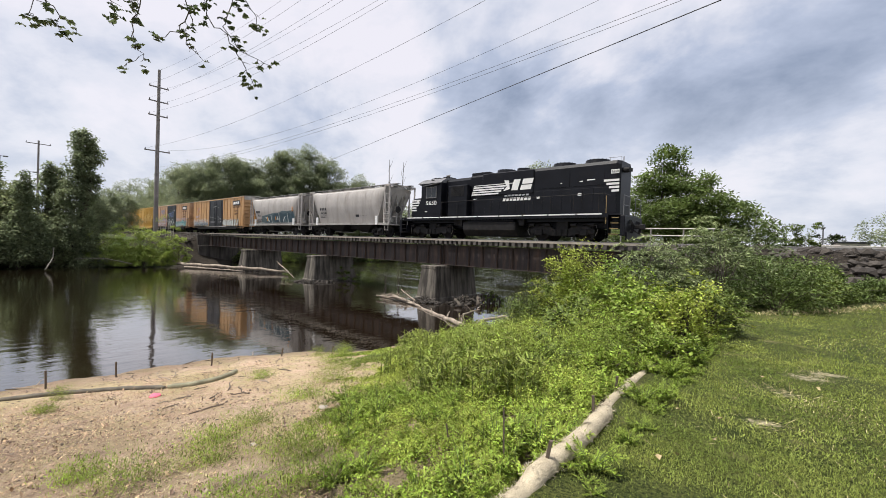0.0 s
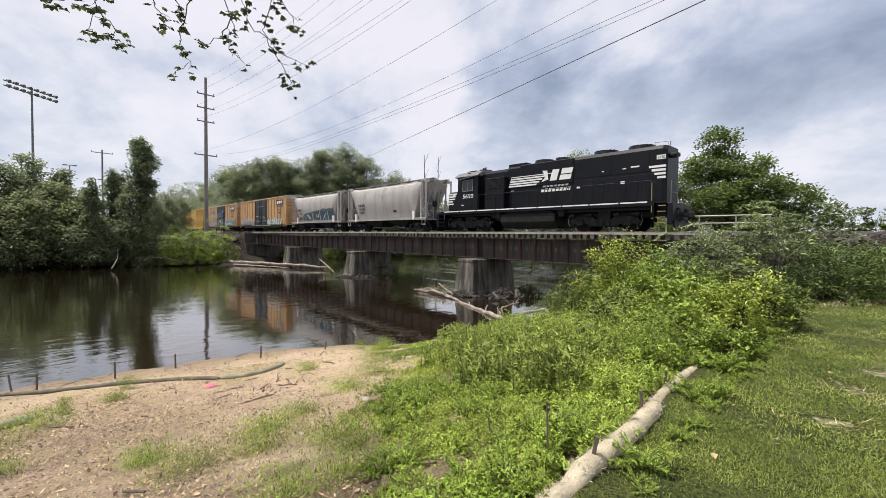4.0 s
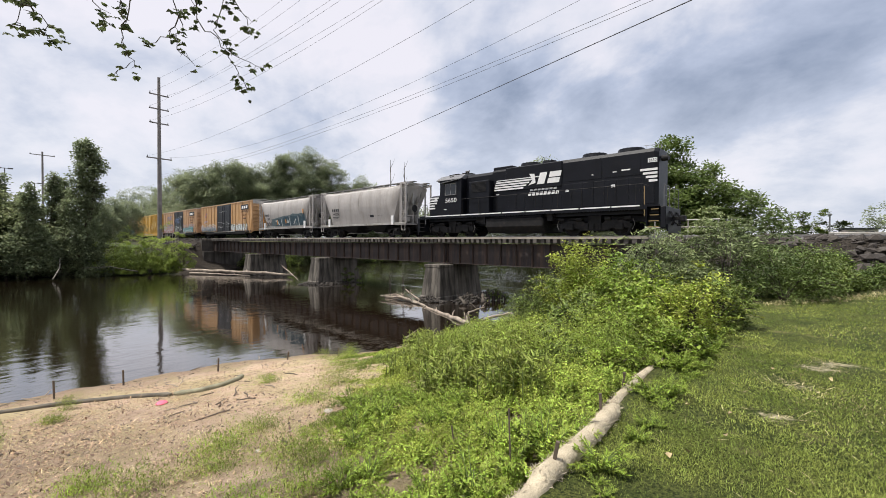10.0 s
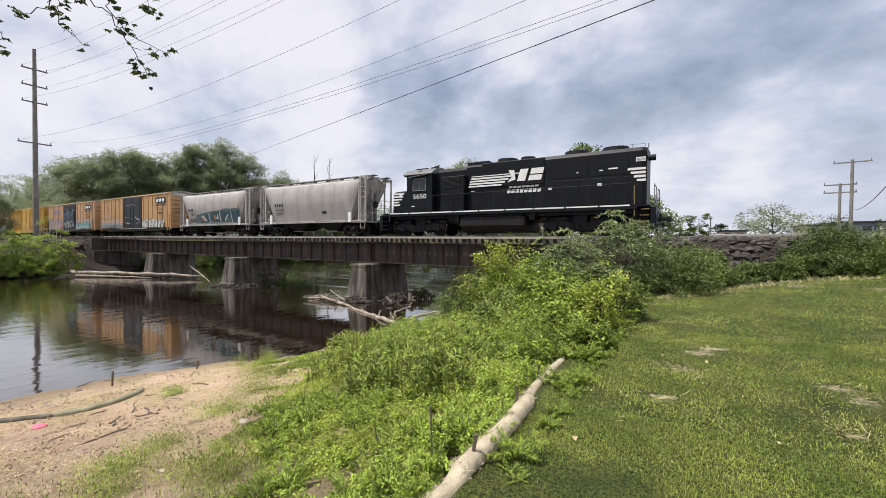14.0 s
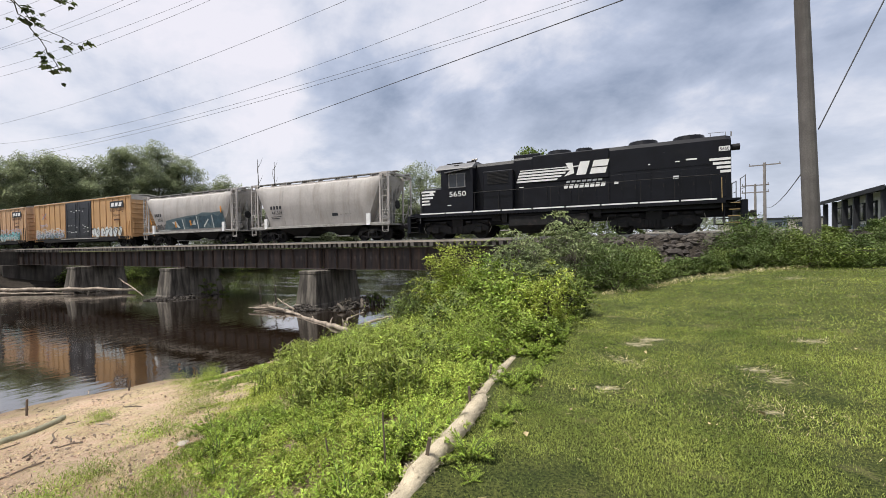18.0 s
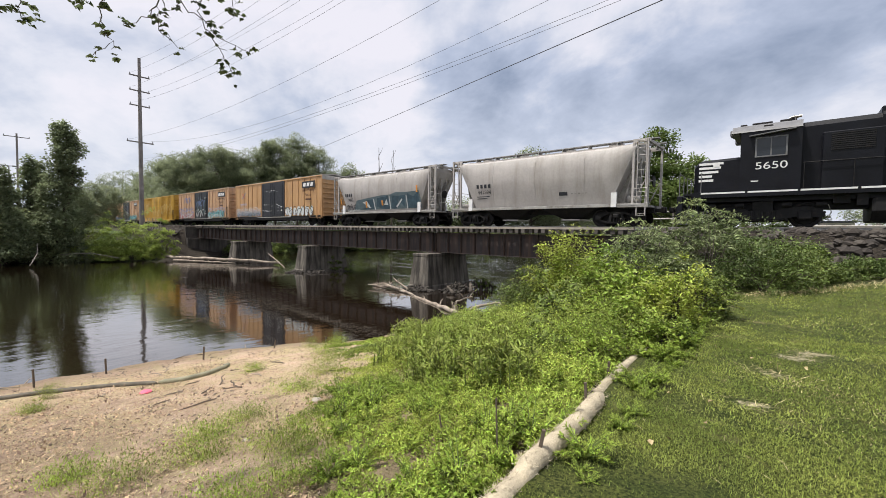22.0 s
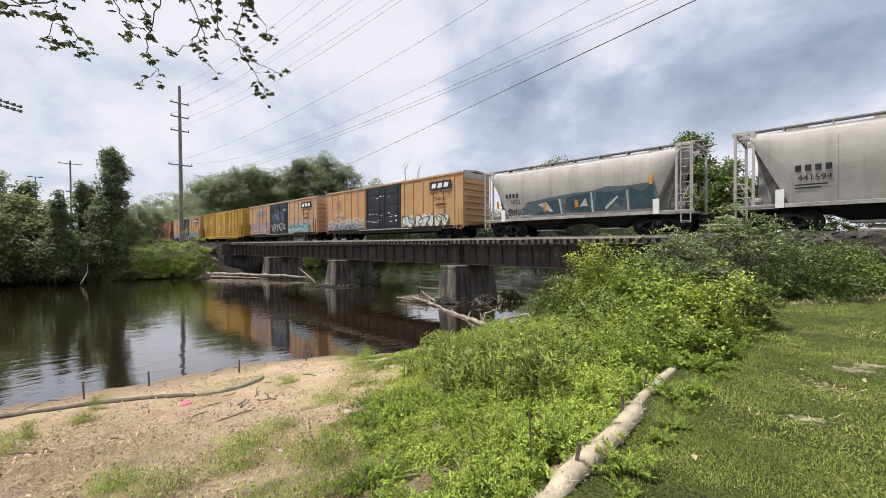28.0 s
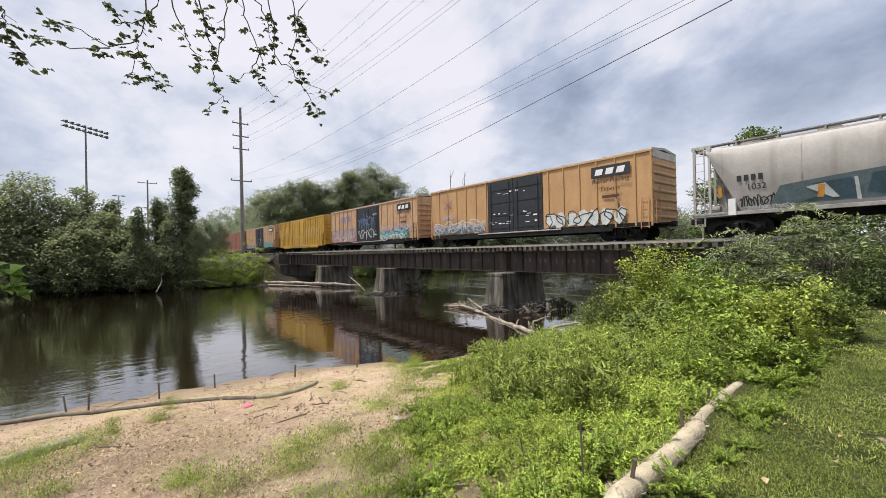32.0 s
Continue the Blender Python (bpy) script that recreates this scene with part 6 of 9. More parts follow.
def shrub(name, x, y, h, r, material, seed, label, leaf=0.085, count=2600, width=0.55, group="bank shrubs", z=None, compound=False, up=0.25):
    rng = np.random.default_rng(seed)
    z0 = float(ground_z(x, y)) - 0.03 if z is None else z
    s = empty(name, (x, y, z0))
    tagged(s, label, "shrub", group=group)
    bm = bmesh.new()
    tips = dome(rng, 9, r * 0.75, r * 0.75, h * 0.35, h * 0.95)
    for t in tips:
        m = t * 0.5 + np.array([0, 0, h * 0.12])
        tube(bm, [(rng.uniform(-0.06, 0.06), rng.uniform(-0.06, 0.06), 0), tuple(m), tuple(t)], [0.018, 0.012, 0.004], n=5)
    nc = max(10, count // 40)
    centres = dome(rng, nc, r * 0.92, r * 0.92, h * 0.06, h * 0.95, shell=0.45)
    centres *= (1 + rng.normal(0, 0.16, (nc, 1)))
    # shoots that stand out of the crown
    shoots = []
    if not compound:
        for c in centres[rng.integers(0, nc, 16)]:
            d = np.array([c[0] * 0.5, c[1] * 0.5, 0.0]) + rng.normal(0, 0.12, 3) * r
            d[2] = abs(d[2]) * 0.6 + h * rng.uniform(0.05, 0.16)
            for u in np.linspace(0.1, 1.0, 14):
                shoots.append(c + d * u - np.array([0, 0, 0.15 * h * u * u]))
            tube(bm, [tuple(c * 0.6), tuple(c), tuple(c + d - np.array([0, 0, 0.15 * h]))], [0.010, 0.007, 0.003], n=4)
    part("stem", bm, M_BARK, s)["kind"] = "stuff"
    if compound:
        # long leaves of paired leaflets that arch outwards
        P, H = [], []
        for c in centres[::2]:
            for _ in range(2):
                a = math.atan2(c[1], c[0]) + rng.normal(0, 0.7)
                ln = rng.uniform(0.55, 0.95)
                for j in range(15):
                    u = j / 14
                    q = c + np.array([math.cos(a) * ln * u, math.sin(a) * ln * u, 0.22 * u - 0.42 * u * u])
                    for sd in (-1.15, 1.15):
                        P.append(q); H.append(a + sd)
        arr = kites(np.array(P), leaf, leaf * width, rng, up=-0.15, heading=np.array(H))
    else:
        P = clumps(rng, centres, r * rng.uniform(0.14, 0.34, nc), max(4, count // nc))
        P = np.concatenate([P, np.repeat(np.array(shoots), 2, axis=0)])
        P[:, 2] = np.maximum(P[:, 2], 0.02)
        arr = kites(P, leaf, leaf * width, rng, up=up)
    leaf_part("leaves", arr, material, s)
    return s


def limb_points(rng, a, b, n, wob):
    a, b = np.array(a, float), np.array(b, float)
    pts = []
    for k in range(n + 1):
        u = k / n
        w = wob * math.sin(math.pi * u)
        pts.append(tuple(a + (b - a) * u + rng.normal(0, 1, 3) * w))
    return pts


def tree(name, x, y, top, crown, material, seed, label, leaf=0.3, count=5000, trunk=0.22, group="", z=None, category="tree", clump=0.9, bare=0):
    """crown: rows of (dx, dy, z, rx, rz), lobes of the crown."""
    rng = np.random.default_rng(seed)
    z0 = float(ground_z(x, y)) - 0.05 if z is None else z
    t = empty(name, (x, y, z0))
    tagged(t, label, category, group=group)
    hgt = top - z0
    bm = bmesh.new()
    spine = limb_points(rng, (0, 0, 0), (rng.uniform(-0.4, 0.4), rng.uniform(-0.4, 0.4), hgt * 0.86), 6, 0.18)
    tube(bm, spine, [trunk * (1 - 0.14 * k) for k in range(7)], n=8)
    for dx, dy, z, rx, rz in crown:
        st = spine[min(5, max(1, int((z - z0) / hgt * 5)))]
        tube(bm, limb_points(rng, st, (dx, dy, z - z0), 4, 0.12), [trunk * 0.4, trunk * 0.32, trunk * 0.22, trunk * 0.12, trunk * 0.05], n=6)
    for k in range(bare):
        a = rng.uniform(0, 2 * math.pi)
        st = spine[4 + k % 2]
        tube(bm, limb_points(rng, st, (math.cos(a) * 1.8, math.sin(a) * 1.8, hgt * rng.uniform(0.9, 1.05)), 4, 0.15), [0.06, 0.05, 0.035, 0.02, 0.01], n=5)
    part("trunk", bm, M_BARK, t)
    vol = np.array([c[3] ** 2 * c[4] for c in crown])
    share = np.maximum(4, (count / 22 * vol / vol.sum()).astype(int))
    C = []
    for (dx, dy, z, rx, rz), m in zip(crown, share):
        p = rng.normal(0, 1, (m, 3)); p /= np.linalg.norm(p, axis=1, keepdims=True)
        p *= (0.45 + 0.6 * rng.random((m, 1)) ** 0.6)
        C.append(p * [rx, rx, rz] + [dx, dy, z - z0])
    C = np.concatenate(C)
    C[:, 2] = np.maximum(C[:, 2], 0.15)
    P = clumps(rng, C, clump, 22, 0.6)
    P[:, 2] = np.maximum(P[:, 2], 0.05)
    leaf_part("crown", kites(P, leaf, leaf * 0.6, rng, up=0.1), material, t)
    return t


# ---- erosion roll, stakes ----
def roll(name, pts, radius, material, label, seed, fuzz=1500):
    """A straw-filled roll lying on the ground, with loose straw on its skin."""
    rng = np.random.default_rng(seed)
    base = []
    for (ax, ay), (bx, by) in zip(pts, pts[1:]):
        n = max(2, int(math.hypot(bx - ax, by - ay) / 0.12))
        for k in range(n):
            u = k / n
            base.append((ax + (bx - ax) * u, ay + (by - ay) * u))
    base.append(pts[-1])
    P = [(x + rng.normal(0, 0.003), y, float(ground_z(x, y)) + radius * 0.62) for x, y in base]
    R = [radius * (1 + 0.02 * math.sin(k * 0.37) + rng.normal(0, 0.003)) for k in range(len(P))]
    R[0] *= 0.6; R[-1] *= 0.6
    thing = empty(name, (0, 0, 0))
    tagged(thing, label, "erosion roll")
    bm = bmesh.new()
    tube(bm, P, R, n=12)
    part("casing", bm, material, thing, smooth=True)
    if fuzz:
        k = rng.integers(0, len(P), fuzz)
        a = rng.uniform(-0.4, math.pi + 0.4, fuzz)
        c = np.array(P)[k]
        off = np.stack([np.cos(a), rng.uniform(-0.5, 0.5, fuzz), np.sin(a)], -1) * (np.array(R)[k][:, None] * [1, 0.3, 1])
        off[:, 1] = rng.uniform(-0.07, 0.07, fuzz)
        leaf_part("loose_straw", kites(c + off, 0.04, 0.004, rng, up=0.1, fold=0.0), M_STRAW, thing)["kind"] = "stuff"
    return thing


KERB = [(-1.28, 1.2), (-1.25, 2.2), (-1.23, 2.9), (-1.23, 3.4), (-1.26, 3.98)]
KERB2 = [(-1.33, 4.10), (-1.38, 4.6), (-1.40, 5.1), (-1.38, 5.6), (-1.37, 6.3), (-1.38, 7.4), (-1.5, 9.0)]
roll("erosion_roll", KERB, 0.072, M_STRAW, "pale straw erosion roll staked along the lawn edge", 1, 2600)
roll("erosion_roll", KERB2, 0.054, M_STRAW, "pale straw erosion roll half hidden by weeds", 2, 1500)
M_SOCK = mat("dirty_sock", (0.13, 0.115, 0.09), rough=0.95, vary=0.35, scale=4, fine=60, bump=0.4)
M_SOCKG = mat("mossy_sock", (0.27, 0.26, 0.175), rough=0.95, vary=0.3, scale=4, fine=60, bump=0.4)
roll("erosion_roll", [(-17, -4.5), (-14.7, -1.75), (-14.2, -0.7), (-13.1, 0.36), (-12.5, 1.47), (-11.3, 2.45), (-10.3, 2.9)], 0.052, M_SOCK, "thin dark erosion roll half buried in the sand", 3, 0)
roll("erosion_roll", [(-10.25, 2.95), (-9.85, 3.3), (-9.9, 3.8), (-10.3, 4.3), (-10.7, 4.6)], 0.06, M_SOCKG, "frayed pale green end of an erosion roll", 4, 500)
roll("erosion_roll", [(-9.0, -2.6), (-9.0, -1.1), (-9.4, -0.7), (-9.65, -0.15)], 0.09, M_SOCKG, "pale mossy erosion roll lying in the grass", 5, 400)

M_STAKE = mat("stake_wood", (0.13, 0.10, 0.075), rough=0.9, vary=0.25)


def stake(x, y, h, lean=(0, 0), r=0.016, group="wooden stakes"):
    z = float(ground_z(x, y))
    bm = bmesh.new()
    box(bm, -r, r, -r, r, -0.15, h, bevel=0.003)
    ob = part("stake", bm, M_STAKE)
    ob.matrix_basis = pose(x, y, z, lean[0], lean[1], 20)
    tagged(ob, "thin weathered wooden stake driven into the ground", "stake", group=group)


for x, y, h, lean in ((-1.25, 2.62, 0.24, (0, 10)), (-1.30, 3.72, 0.24, (0, -3)), (-1.44, 4.8, 0.22, (2, 3)), (-2.2, 2.75, 0.26, (0, -8)), (-1.56, 2.6, 0.50, (0, -2)), (-14.75, -0.55, 0.42, (0, -22)), (-14.2, -0.1, 0.42, (0, 4)), (-13.95, 1.4, 0.45, (0, -3)), (-14.0, 2.8, 0.42, (0, -2)), (-12.95, 4.85, 0.40, (0, 3)), (-11.0, 7.7, 0.30, (0, 5)), (-12.5, 6.8, 0.30, (0, 10)), (-14.9, -2.2, 0.4, (0, -4))):
    stake(x, y, h, lean, 0.006 if h in (0.26, 0.50) else 0.013 if x > -2 else 0.018)


# ---- weeds on the bank ----
def weed_edge(y):
    return np.interp(y, [0.5, 1.5, 2.2, 3, 4.5, 6, 7.4, 9.5, 13, 18], [-1.9, -2.4, -3.3, -4.3, -5.6, -7.6, -9.9, -11.2, -11.3, -9.0])


def weed_height(x, y):
    """How tall the weeds stand: low at the front and the sandy edge, taller towards the bridge."""
    tall = smooth01((y - 3.2) / 3.5)
    edge = smooth01((x - weed_edge(y)) / 1.6)
    side = smooth01((1.12 + x / np.maximum(y, 0.5)) / 0.42)     # low on the flat towards the sand
    return (0.08 + 0.40 * tall * side) * (0.30 + 0.70 * edge)


def scatter(rng, n, x0, x1, y0, y1, keep):
    x, y = rng.uniform(x0, x1, n), rng.uniform(y0, y1, n)
    k = keep(x, y, rng.random(n))
    return x[k], y[k]


def mounds(rng, x, y, r, h, per, leaf, width, up=0.35):
    """Small leafy mounds, each a dome of leaves, on the ground."""
    n = len(x)
    x, y, r, h = (np.repeat(v, per) for v in (x, y, r, h))
    a, c = rng.uniform(0, 2 * np.pi, n * per), rng.random(n * per)
    k = 0.55 + 0.45 * rng.random(n * per) ** 0.5
    s = np.sqrt(1 - c * c * 0.96) * k * r
    px, py = x + np.cos(a) * s, y + np.sin(a) * s
    P = np.stack([px, py, ground_z(px, py) + 0.01 + h * c * k], -1)
    return kites(P, leaf, width, rng, up=up)


def build_weeds():
    rng = np.random.default_rng(12)
    lawn_side = lambda y: np.interp(y, [0, 6, 9, 16], [-1.34, -1.5, -1.3, -1.0])

    def spots(n, x0, x1, y0, y1, fade):
        x, y = rng.uniform(x0, x1, n), rng.uniform(y0, y1, n)
        wob = 0.45 * np.sin(y * 2.1 + np.sin(x * 1.3) * 2) + 0.3 * np.sin(x * 3.1 + y)
        dens = smooth01((x - weed_edge(y) + fade + wob) / (2.0 * fade))
        hole = np.sin(x * 4.3 + np.sin(y * 3.7) * 1.8) + np.sin(y * 4.9 - x * 2.6 + 0.7) + rng.normal(0, 0.35, n)
        k = (rng.random(n) < dens * dens) & (x < lawn_side(y)) & (hole > np.where(y < 4.2, -1.3, -0.5))
        return x[k], y[k], dens[k]

    kinds = ((M_LEAF_BRIGHT, "dense low bright green weeds on the slope"), (M_LEAF_YELLOW, "yellow-green low weeds on the slope"), (M_LEAF_DARK, "darker green low weeds on the slope"))
    x, y, dens = spots(7600, -8.2, -1.2, 1.0, 6.8, 0.9)
    field = np.sin(x * 1.9 + np.sin(y * 2.2) * 1.5) + np.sin(y * 1.7 - x * 0.9) + rng.normal(0, 0.8, len(x))
    pick = np.where(field > 0.9, 1, np.where(field < -0.7, 2, 0))
    pick = np.where((pick == 0) & (x + rng.normal(0, 0.5, len(x)) < weed_edge(y) * 0.45 - 1.6), rng.integers(1, 3, len(x)), pick)
    h = weed_height(x, y) * rng.uniform(0.3, 2.6, len(x)) * (0.35 + 0.65 * dens)
    r = rng.uniform(0.05, 0.15, len(x))
    for k, (m, lab) in enumerate(kinds):
        g = pick == k
        ob = leaf_part("low_weeds", mounds(rng, x[g], y[g], r[g], h[g], (52, 50, 48)[k], (0.036, 0.030, 0.040)[k], (0.016, 0.012, 0.007)[k], (0.15, 0.35, 0.8)[k]), m)
        tagged(ob, lab, "weeds", kind="stuff")
    # farther cover, larger leaves
    x, y, dens = spots(3000, -12.0, -1.2, 5.8, 17.5, 0.9)
    field = np.sin(x * 1.1 + np.sin(y * 1.3) * 1.5) + np.sin(y * 0.9 - x * 0.6) + rng.normal(0, 0.8, len(x))
    pick = np.where(field > 0.6, 0, np.where(field < -0.5, 2, 1))
    h = weed_height(x, y) * rng.uniform(0.5, 1.6, len(x))
    r = rng.uniform(0.14, 0.36, len(x))
    for k, (m, lab) in enumerate(((M_LEAF_BRIGHT, "thick bright weeds covering the river bank"), (M_LEAF_DARK, "thick green weeds covering the river bank"), (M_LEAF_MID, "dark green weeds covering the river bank"))):
        g = pick == k
        tagged(leaf_part("bank_weeds", mounds(rng, x[g], y[g], r[g], h[g], 90, 0.068, 0.028), m), lab, "weeds", kind="stuff")
    # thin grass and seedlings where the weeds run out on the sand
    n = 110000
    x, y = rng.uniform(-13, -1.4, n), rng.uniform(-2.5, 9.5, n)
    lump = np.sin(x * 2.7 + np.sin(y * 3.1) * 1.3) + np.sin(y * 2.6 - x * 1.7 + 1.0)
    off = weed_edge(y) - x
    p = np.clip(0.95 - off / 2.6, 0.03, 1.0) * smooth01((lump + 1.3) / 1.8)
    k = (rng.random(n) < p) & (x > shore_x(y) + 1.7) & (x < lawn_side(y)) & (off > -1.6)
    x, y = x[k], y[k]
    P = np.stack([x, y, ground_z(x, y) - 0.005], -1)
    tagged(leaf_part("edge_grass", kites(P, 0.030, 0.006, rng, up=0.6, fold=0.1), M_GRASS_THIN), "thin yellow-green grass spreading over the sand", "grass", kind="stuff")


def upright_weed(seed, h):
    """A tall stalk with narrow leaves all the way up."""
    rng = np.random.default_rng(seed)
    w = empty("tall_weed")
    tagged(w, "tall upright weed with narrow green leaves", "weed", group="tall weeds")
    bm = bmesh.new()
    P = []
    for _ in range(7):
        x, y = rng.normal(0, 0.12, 2)
        hh = h * rng.uniform(0.7, 1.1)
        lx, ly = rng.normal(0, 0.05, 2)
        tube(bm, [(x, y, 0), (x + lx * 0.5, y + ly * 0.5, hh * 0.5), (x + lx, y + ly, hh)], [0.006, 0.005, 0.002], n=4)
        for u in np.linspace(0.15, 1.0, 26):
            P.append((x + lx * u, y + ly * u, hh * u))
    part("stalk", bm, M_STALK, w)["kind"] = "stuff"
    leaf_part("leaves", kites(np.array(P), 0.10, 0.022, rng, up=0.5), M_LEAF_DARK, w)
    return w


def rosette(seed, r):
    """A lush leafy weed with feathery leaves."""
    rng = np.random.default_rng(seed)
    w = empty("leafy_weed")
    tagged(w, "lush bright green leafy weed", "weed", group="leafy weeds")
    P, H = [], []
    bm = bmesh.new()
    for k in range(16):
        a = rng.uniform(0, 2 * math.pi)
        ln, el = r * rng.uniform(0.6, 1.1), rng.uniform(0.5, 1.25)
        pts = []
        for j in range(14):
            u = (j + 1) / 14
            q = (math.cos(a) * ln * u * math.cos(el), math.sin(a) * ln * u * math.cos(el), ln * (u * math.sin(el) - 0.25 * u * u))
            pts.append(q)
            for sd in (-1.0, -0.5, 0.0, 0.5, 1.0):
                P.append(q); H.append(a + sd)
        tube(bm, [(0, 0, 0), pts[6], pts[13]], [0.005, 0.004, 0.002], n=4)
    part("stalk", bm, M_STALK, w)["kind"] = "stuff"
    leaf_part("leaves", kites(np.array(P), r * 0.125, r * 0.032, rng, up=0.15, heading=np.array(H)), M_LEAF_BRIGHT, w)
    return w


def plant_copies(protos, spots, seed, sizes=(0.75, 1.25)):
    rng = random.Random(seed)
    first = {id(p): True for p in protos}
    for k, (x, y) in enumerate(spots):
        p = protos[k % len(protos)]
        s = rng.uniform(*sizes)
        m = pose(x, y, float(ground_z(x, y)) - 0.01, 0, 0, rng.uniform(0, 360)) @ Matrix.Diagonal((s, s, s, 1))
        if first[id(p)]:
            first[id(p)] = False
            p.matrix_basis = m
        else:
            c = copy_thing(p, m)
            c.scale = (s, s, s)


def build_plants():
    build_weeds()
    rng = np.random.default_rng(33)
    # tall upright weeds in a drift on the slope
    x, y = scatter(rng, 900, -9.5, -2.2, 4.0, 9.5, lambda x, y, u: (x > -(0.66 + 0.46 * u) * y) & (x < -(0.40 + 0.12 * u) * y - 0.2) & (u < 0.95))
    plant_copies([upright_weed(1, 0.48), upright_weed(2, 0.56), upright_weed(3, 0.42)], list(zip(x, y))[:240], 5)
    # leafy weeds by the straw roll
    x, y = scatter(rng, 420, -4.6, -1.30, 1.8, 7.5, lambda x, y, u: (x > weed_edge(y) + 0.1) & (u < 0.75))
    plant_copies([rosette(4, 0.34), rosette(5, 0.26), rosette(6, 0.38)], list(zip(x, y))[:170], 6, (0.6, 1.25))
    # weeds leaning over the straw roll from the lawn side
    x, y = scatter(rng, 75, -1.22, -0.85, 2.2, 9.0, lambda x, y, u: (u < 0.8) & ((y > 4.1) | (x > -1.02)) & ((y > 5.6) | (x > -1.15)))
    plant_copies([rosette(7, 0.26)], list(zip(x, y)), 8, (0.35, 1.2))
    # shrubs down the bank
    for k, (x, y, h, r, m, leaf, cnt, lab) in enumerate((
        (-5.0, 12.6, 2.55, 1.25, M_LEAF_YELLOW, 0.085, 12500, "rounded yellow-green shrub on the river bank"),
        (-3.6, 11.6, 1.75, 1.1, M_LEAF_BUSH, 0.105, 6500, "bright green shrub on the river bank"),
        (-6.4, 12.2, 1.5, 1.0, M_LEAF_MID, 0.08, 5500, "green shrub above the water"),
        (-2.6, 9.6, 1.25, 0.95, M_LEAF_BUSH, 0.12, 4200, "bright green shrub behind the straw roll"),
        (-1.75, 8.9, 0.95, 0.62, M_LEAF_BUSH, 0.085, 3600, "yellow-green bush at the lawn edge"),
        (-1.3, 9.8, 0.9, 0.55, M_LEAF_YELLOW, 0.07, 4200, "yellow-green bush at the lawn edge"),
        (-3.6, 9.0, 1.1, 0.9, M_LEAF_MID, 0.12, 3400, "leafy green shrub among the weeds"),
        (-2.2, 7.6, 0.8, 0.65, M_LEAF_BUSH, 0.10, 2600, "low bright green shrub by the straw roll"),
        (-3.1, 7.2, 0.75, 0.6, M_LEAF_MID, 0.10, 2200, "low dark green shrub among the weeds"),
        (-1.9, 11.2, 1.1, 0.8, M_LEAF_MID, 0.11, 3200, "green shrub at the lawn edge"),
        (-7.6, 11.0, 0.55, 0.8, M_LEAF_BRIGHT, 0.085, 2600, "green shrub at the water's edge"),
        (-8.8, 12.5, 0.6, 0.9, M_LEAF_DARK, 0.085, 2600, "green shrub at the water's edge"),
        (-1.32, 7.9, 1.10, 0.60, M_LEAF_YELLOW, 0.065, 3400, "yellow-green bush spilling onto the lawn"),
        (-1.22, 6.5, 0.50, 0.42, M_LEAF_BUSH, 0.06, 2400, "bright green bush over the straw roll"),
        (-1.80, 5.5, 0.45, 0.36, M_LEAF_BRIGHT, 0.055, 1800, "low green weeds over the straw roll"),
        (-2.6, 5.6, 0.55, 0.5, M_LEAF_MID, 0.06, 1800, "dark green leafy weed clump"),
        (-1.1, 9.2, 0.95, 0.6, M_LEAF_MID, 0.07, 2200, "green bush at the lawn edge"),
        (-6.9, 14.8, 1.6, 1.1, M_LEAF_MID, 0.09, 2800, "green shrub below the bridge"),
    )):
        shrub("shrub", x, y, h, r, m, 100 + k, lab, leaf, cnt)
    # sumac by the abutment
    for k, (x, y, h, r) in enumerate(((-2.6, 16.4, 3.1, 1.35), (-3.8, 16.2, 2.6, 1.2), (-1.5, 15.4, 2.4, 1.1), (-2.2, 18.0, 2.9, 1.2), (-0.6, 16.6, 2.0, 1.0), (-4.6, 17.4, 2.5, 1.1), (-3.2, 15.0, 2.2, 1.0))):
        shrub("sumac", x, y, h, r, M_LEAF_SUMAC, 150 + k, "grey-green sumac with arching feathery leaves beside the abutment", 0.155, 4400, 0.34, "sumac thicket", compound=True)
    # shrubs along the foot of the embankment
    rs = random.Random(9)
    toe = [(-0.2, 14.2), (0.5, 15.6), (1.2, 16.6), (1.9, 17.3), (2.8, 17.0), (3.6, 17.8), (4.4, 17.3), (5.1, 18.4), (6.8, 18.8), (7.6, 19.6), (8.8, 19.9), (9.8, 20.4), (11.2, 20.6), (0.2, 17.4), (12.6, 20.8), (14.5, 20.6), (7.3, 18.4), (5.6, 16.9), (6.3, 16.9), (4.6, 18.9), (8.4, 18.6), (10.2, 19.2), (6.9, 17.4), (3.4, 19.0), (0.6, 18.6), (12.0, 19.6), (1.0, 19.6), (2.2, 18.2), (4.4, 20.0), (7.4, 20.6), (9.2, 21.0)]
    for k, (x, y) in enumerate(toe):
        h = rs.choice((0.6, 0.9, 1.2, 1.5)) if x < 6 else rs.uniform(0.55, 0.95)
        h = 0.55 if 1.6 < x < 3.0 else h
        shrub("shrub", x, y, h, min(1.2, 0.2 + h * rs.uniform(0.6, 0.8)), (M_LEAF_TOE, M_LEAF_MID, M_LEAF_TOE, M_LEAF_TOE)[k % 4], 200 + k, "dark green shrub at the foot of the railway embankment", 0.075, 6500, 0.55, "embankment shrubs")


build_plants()


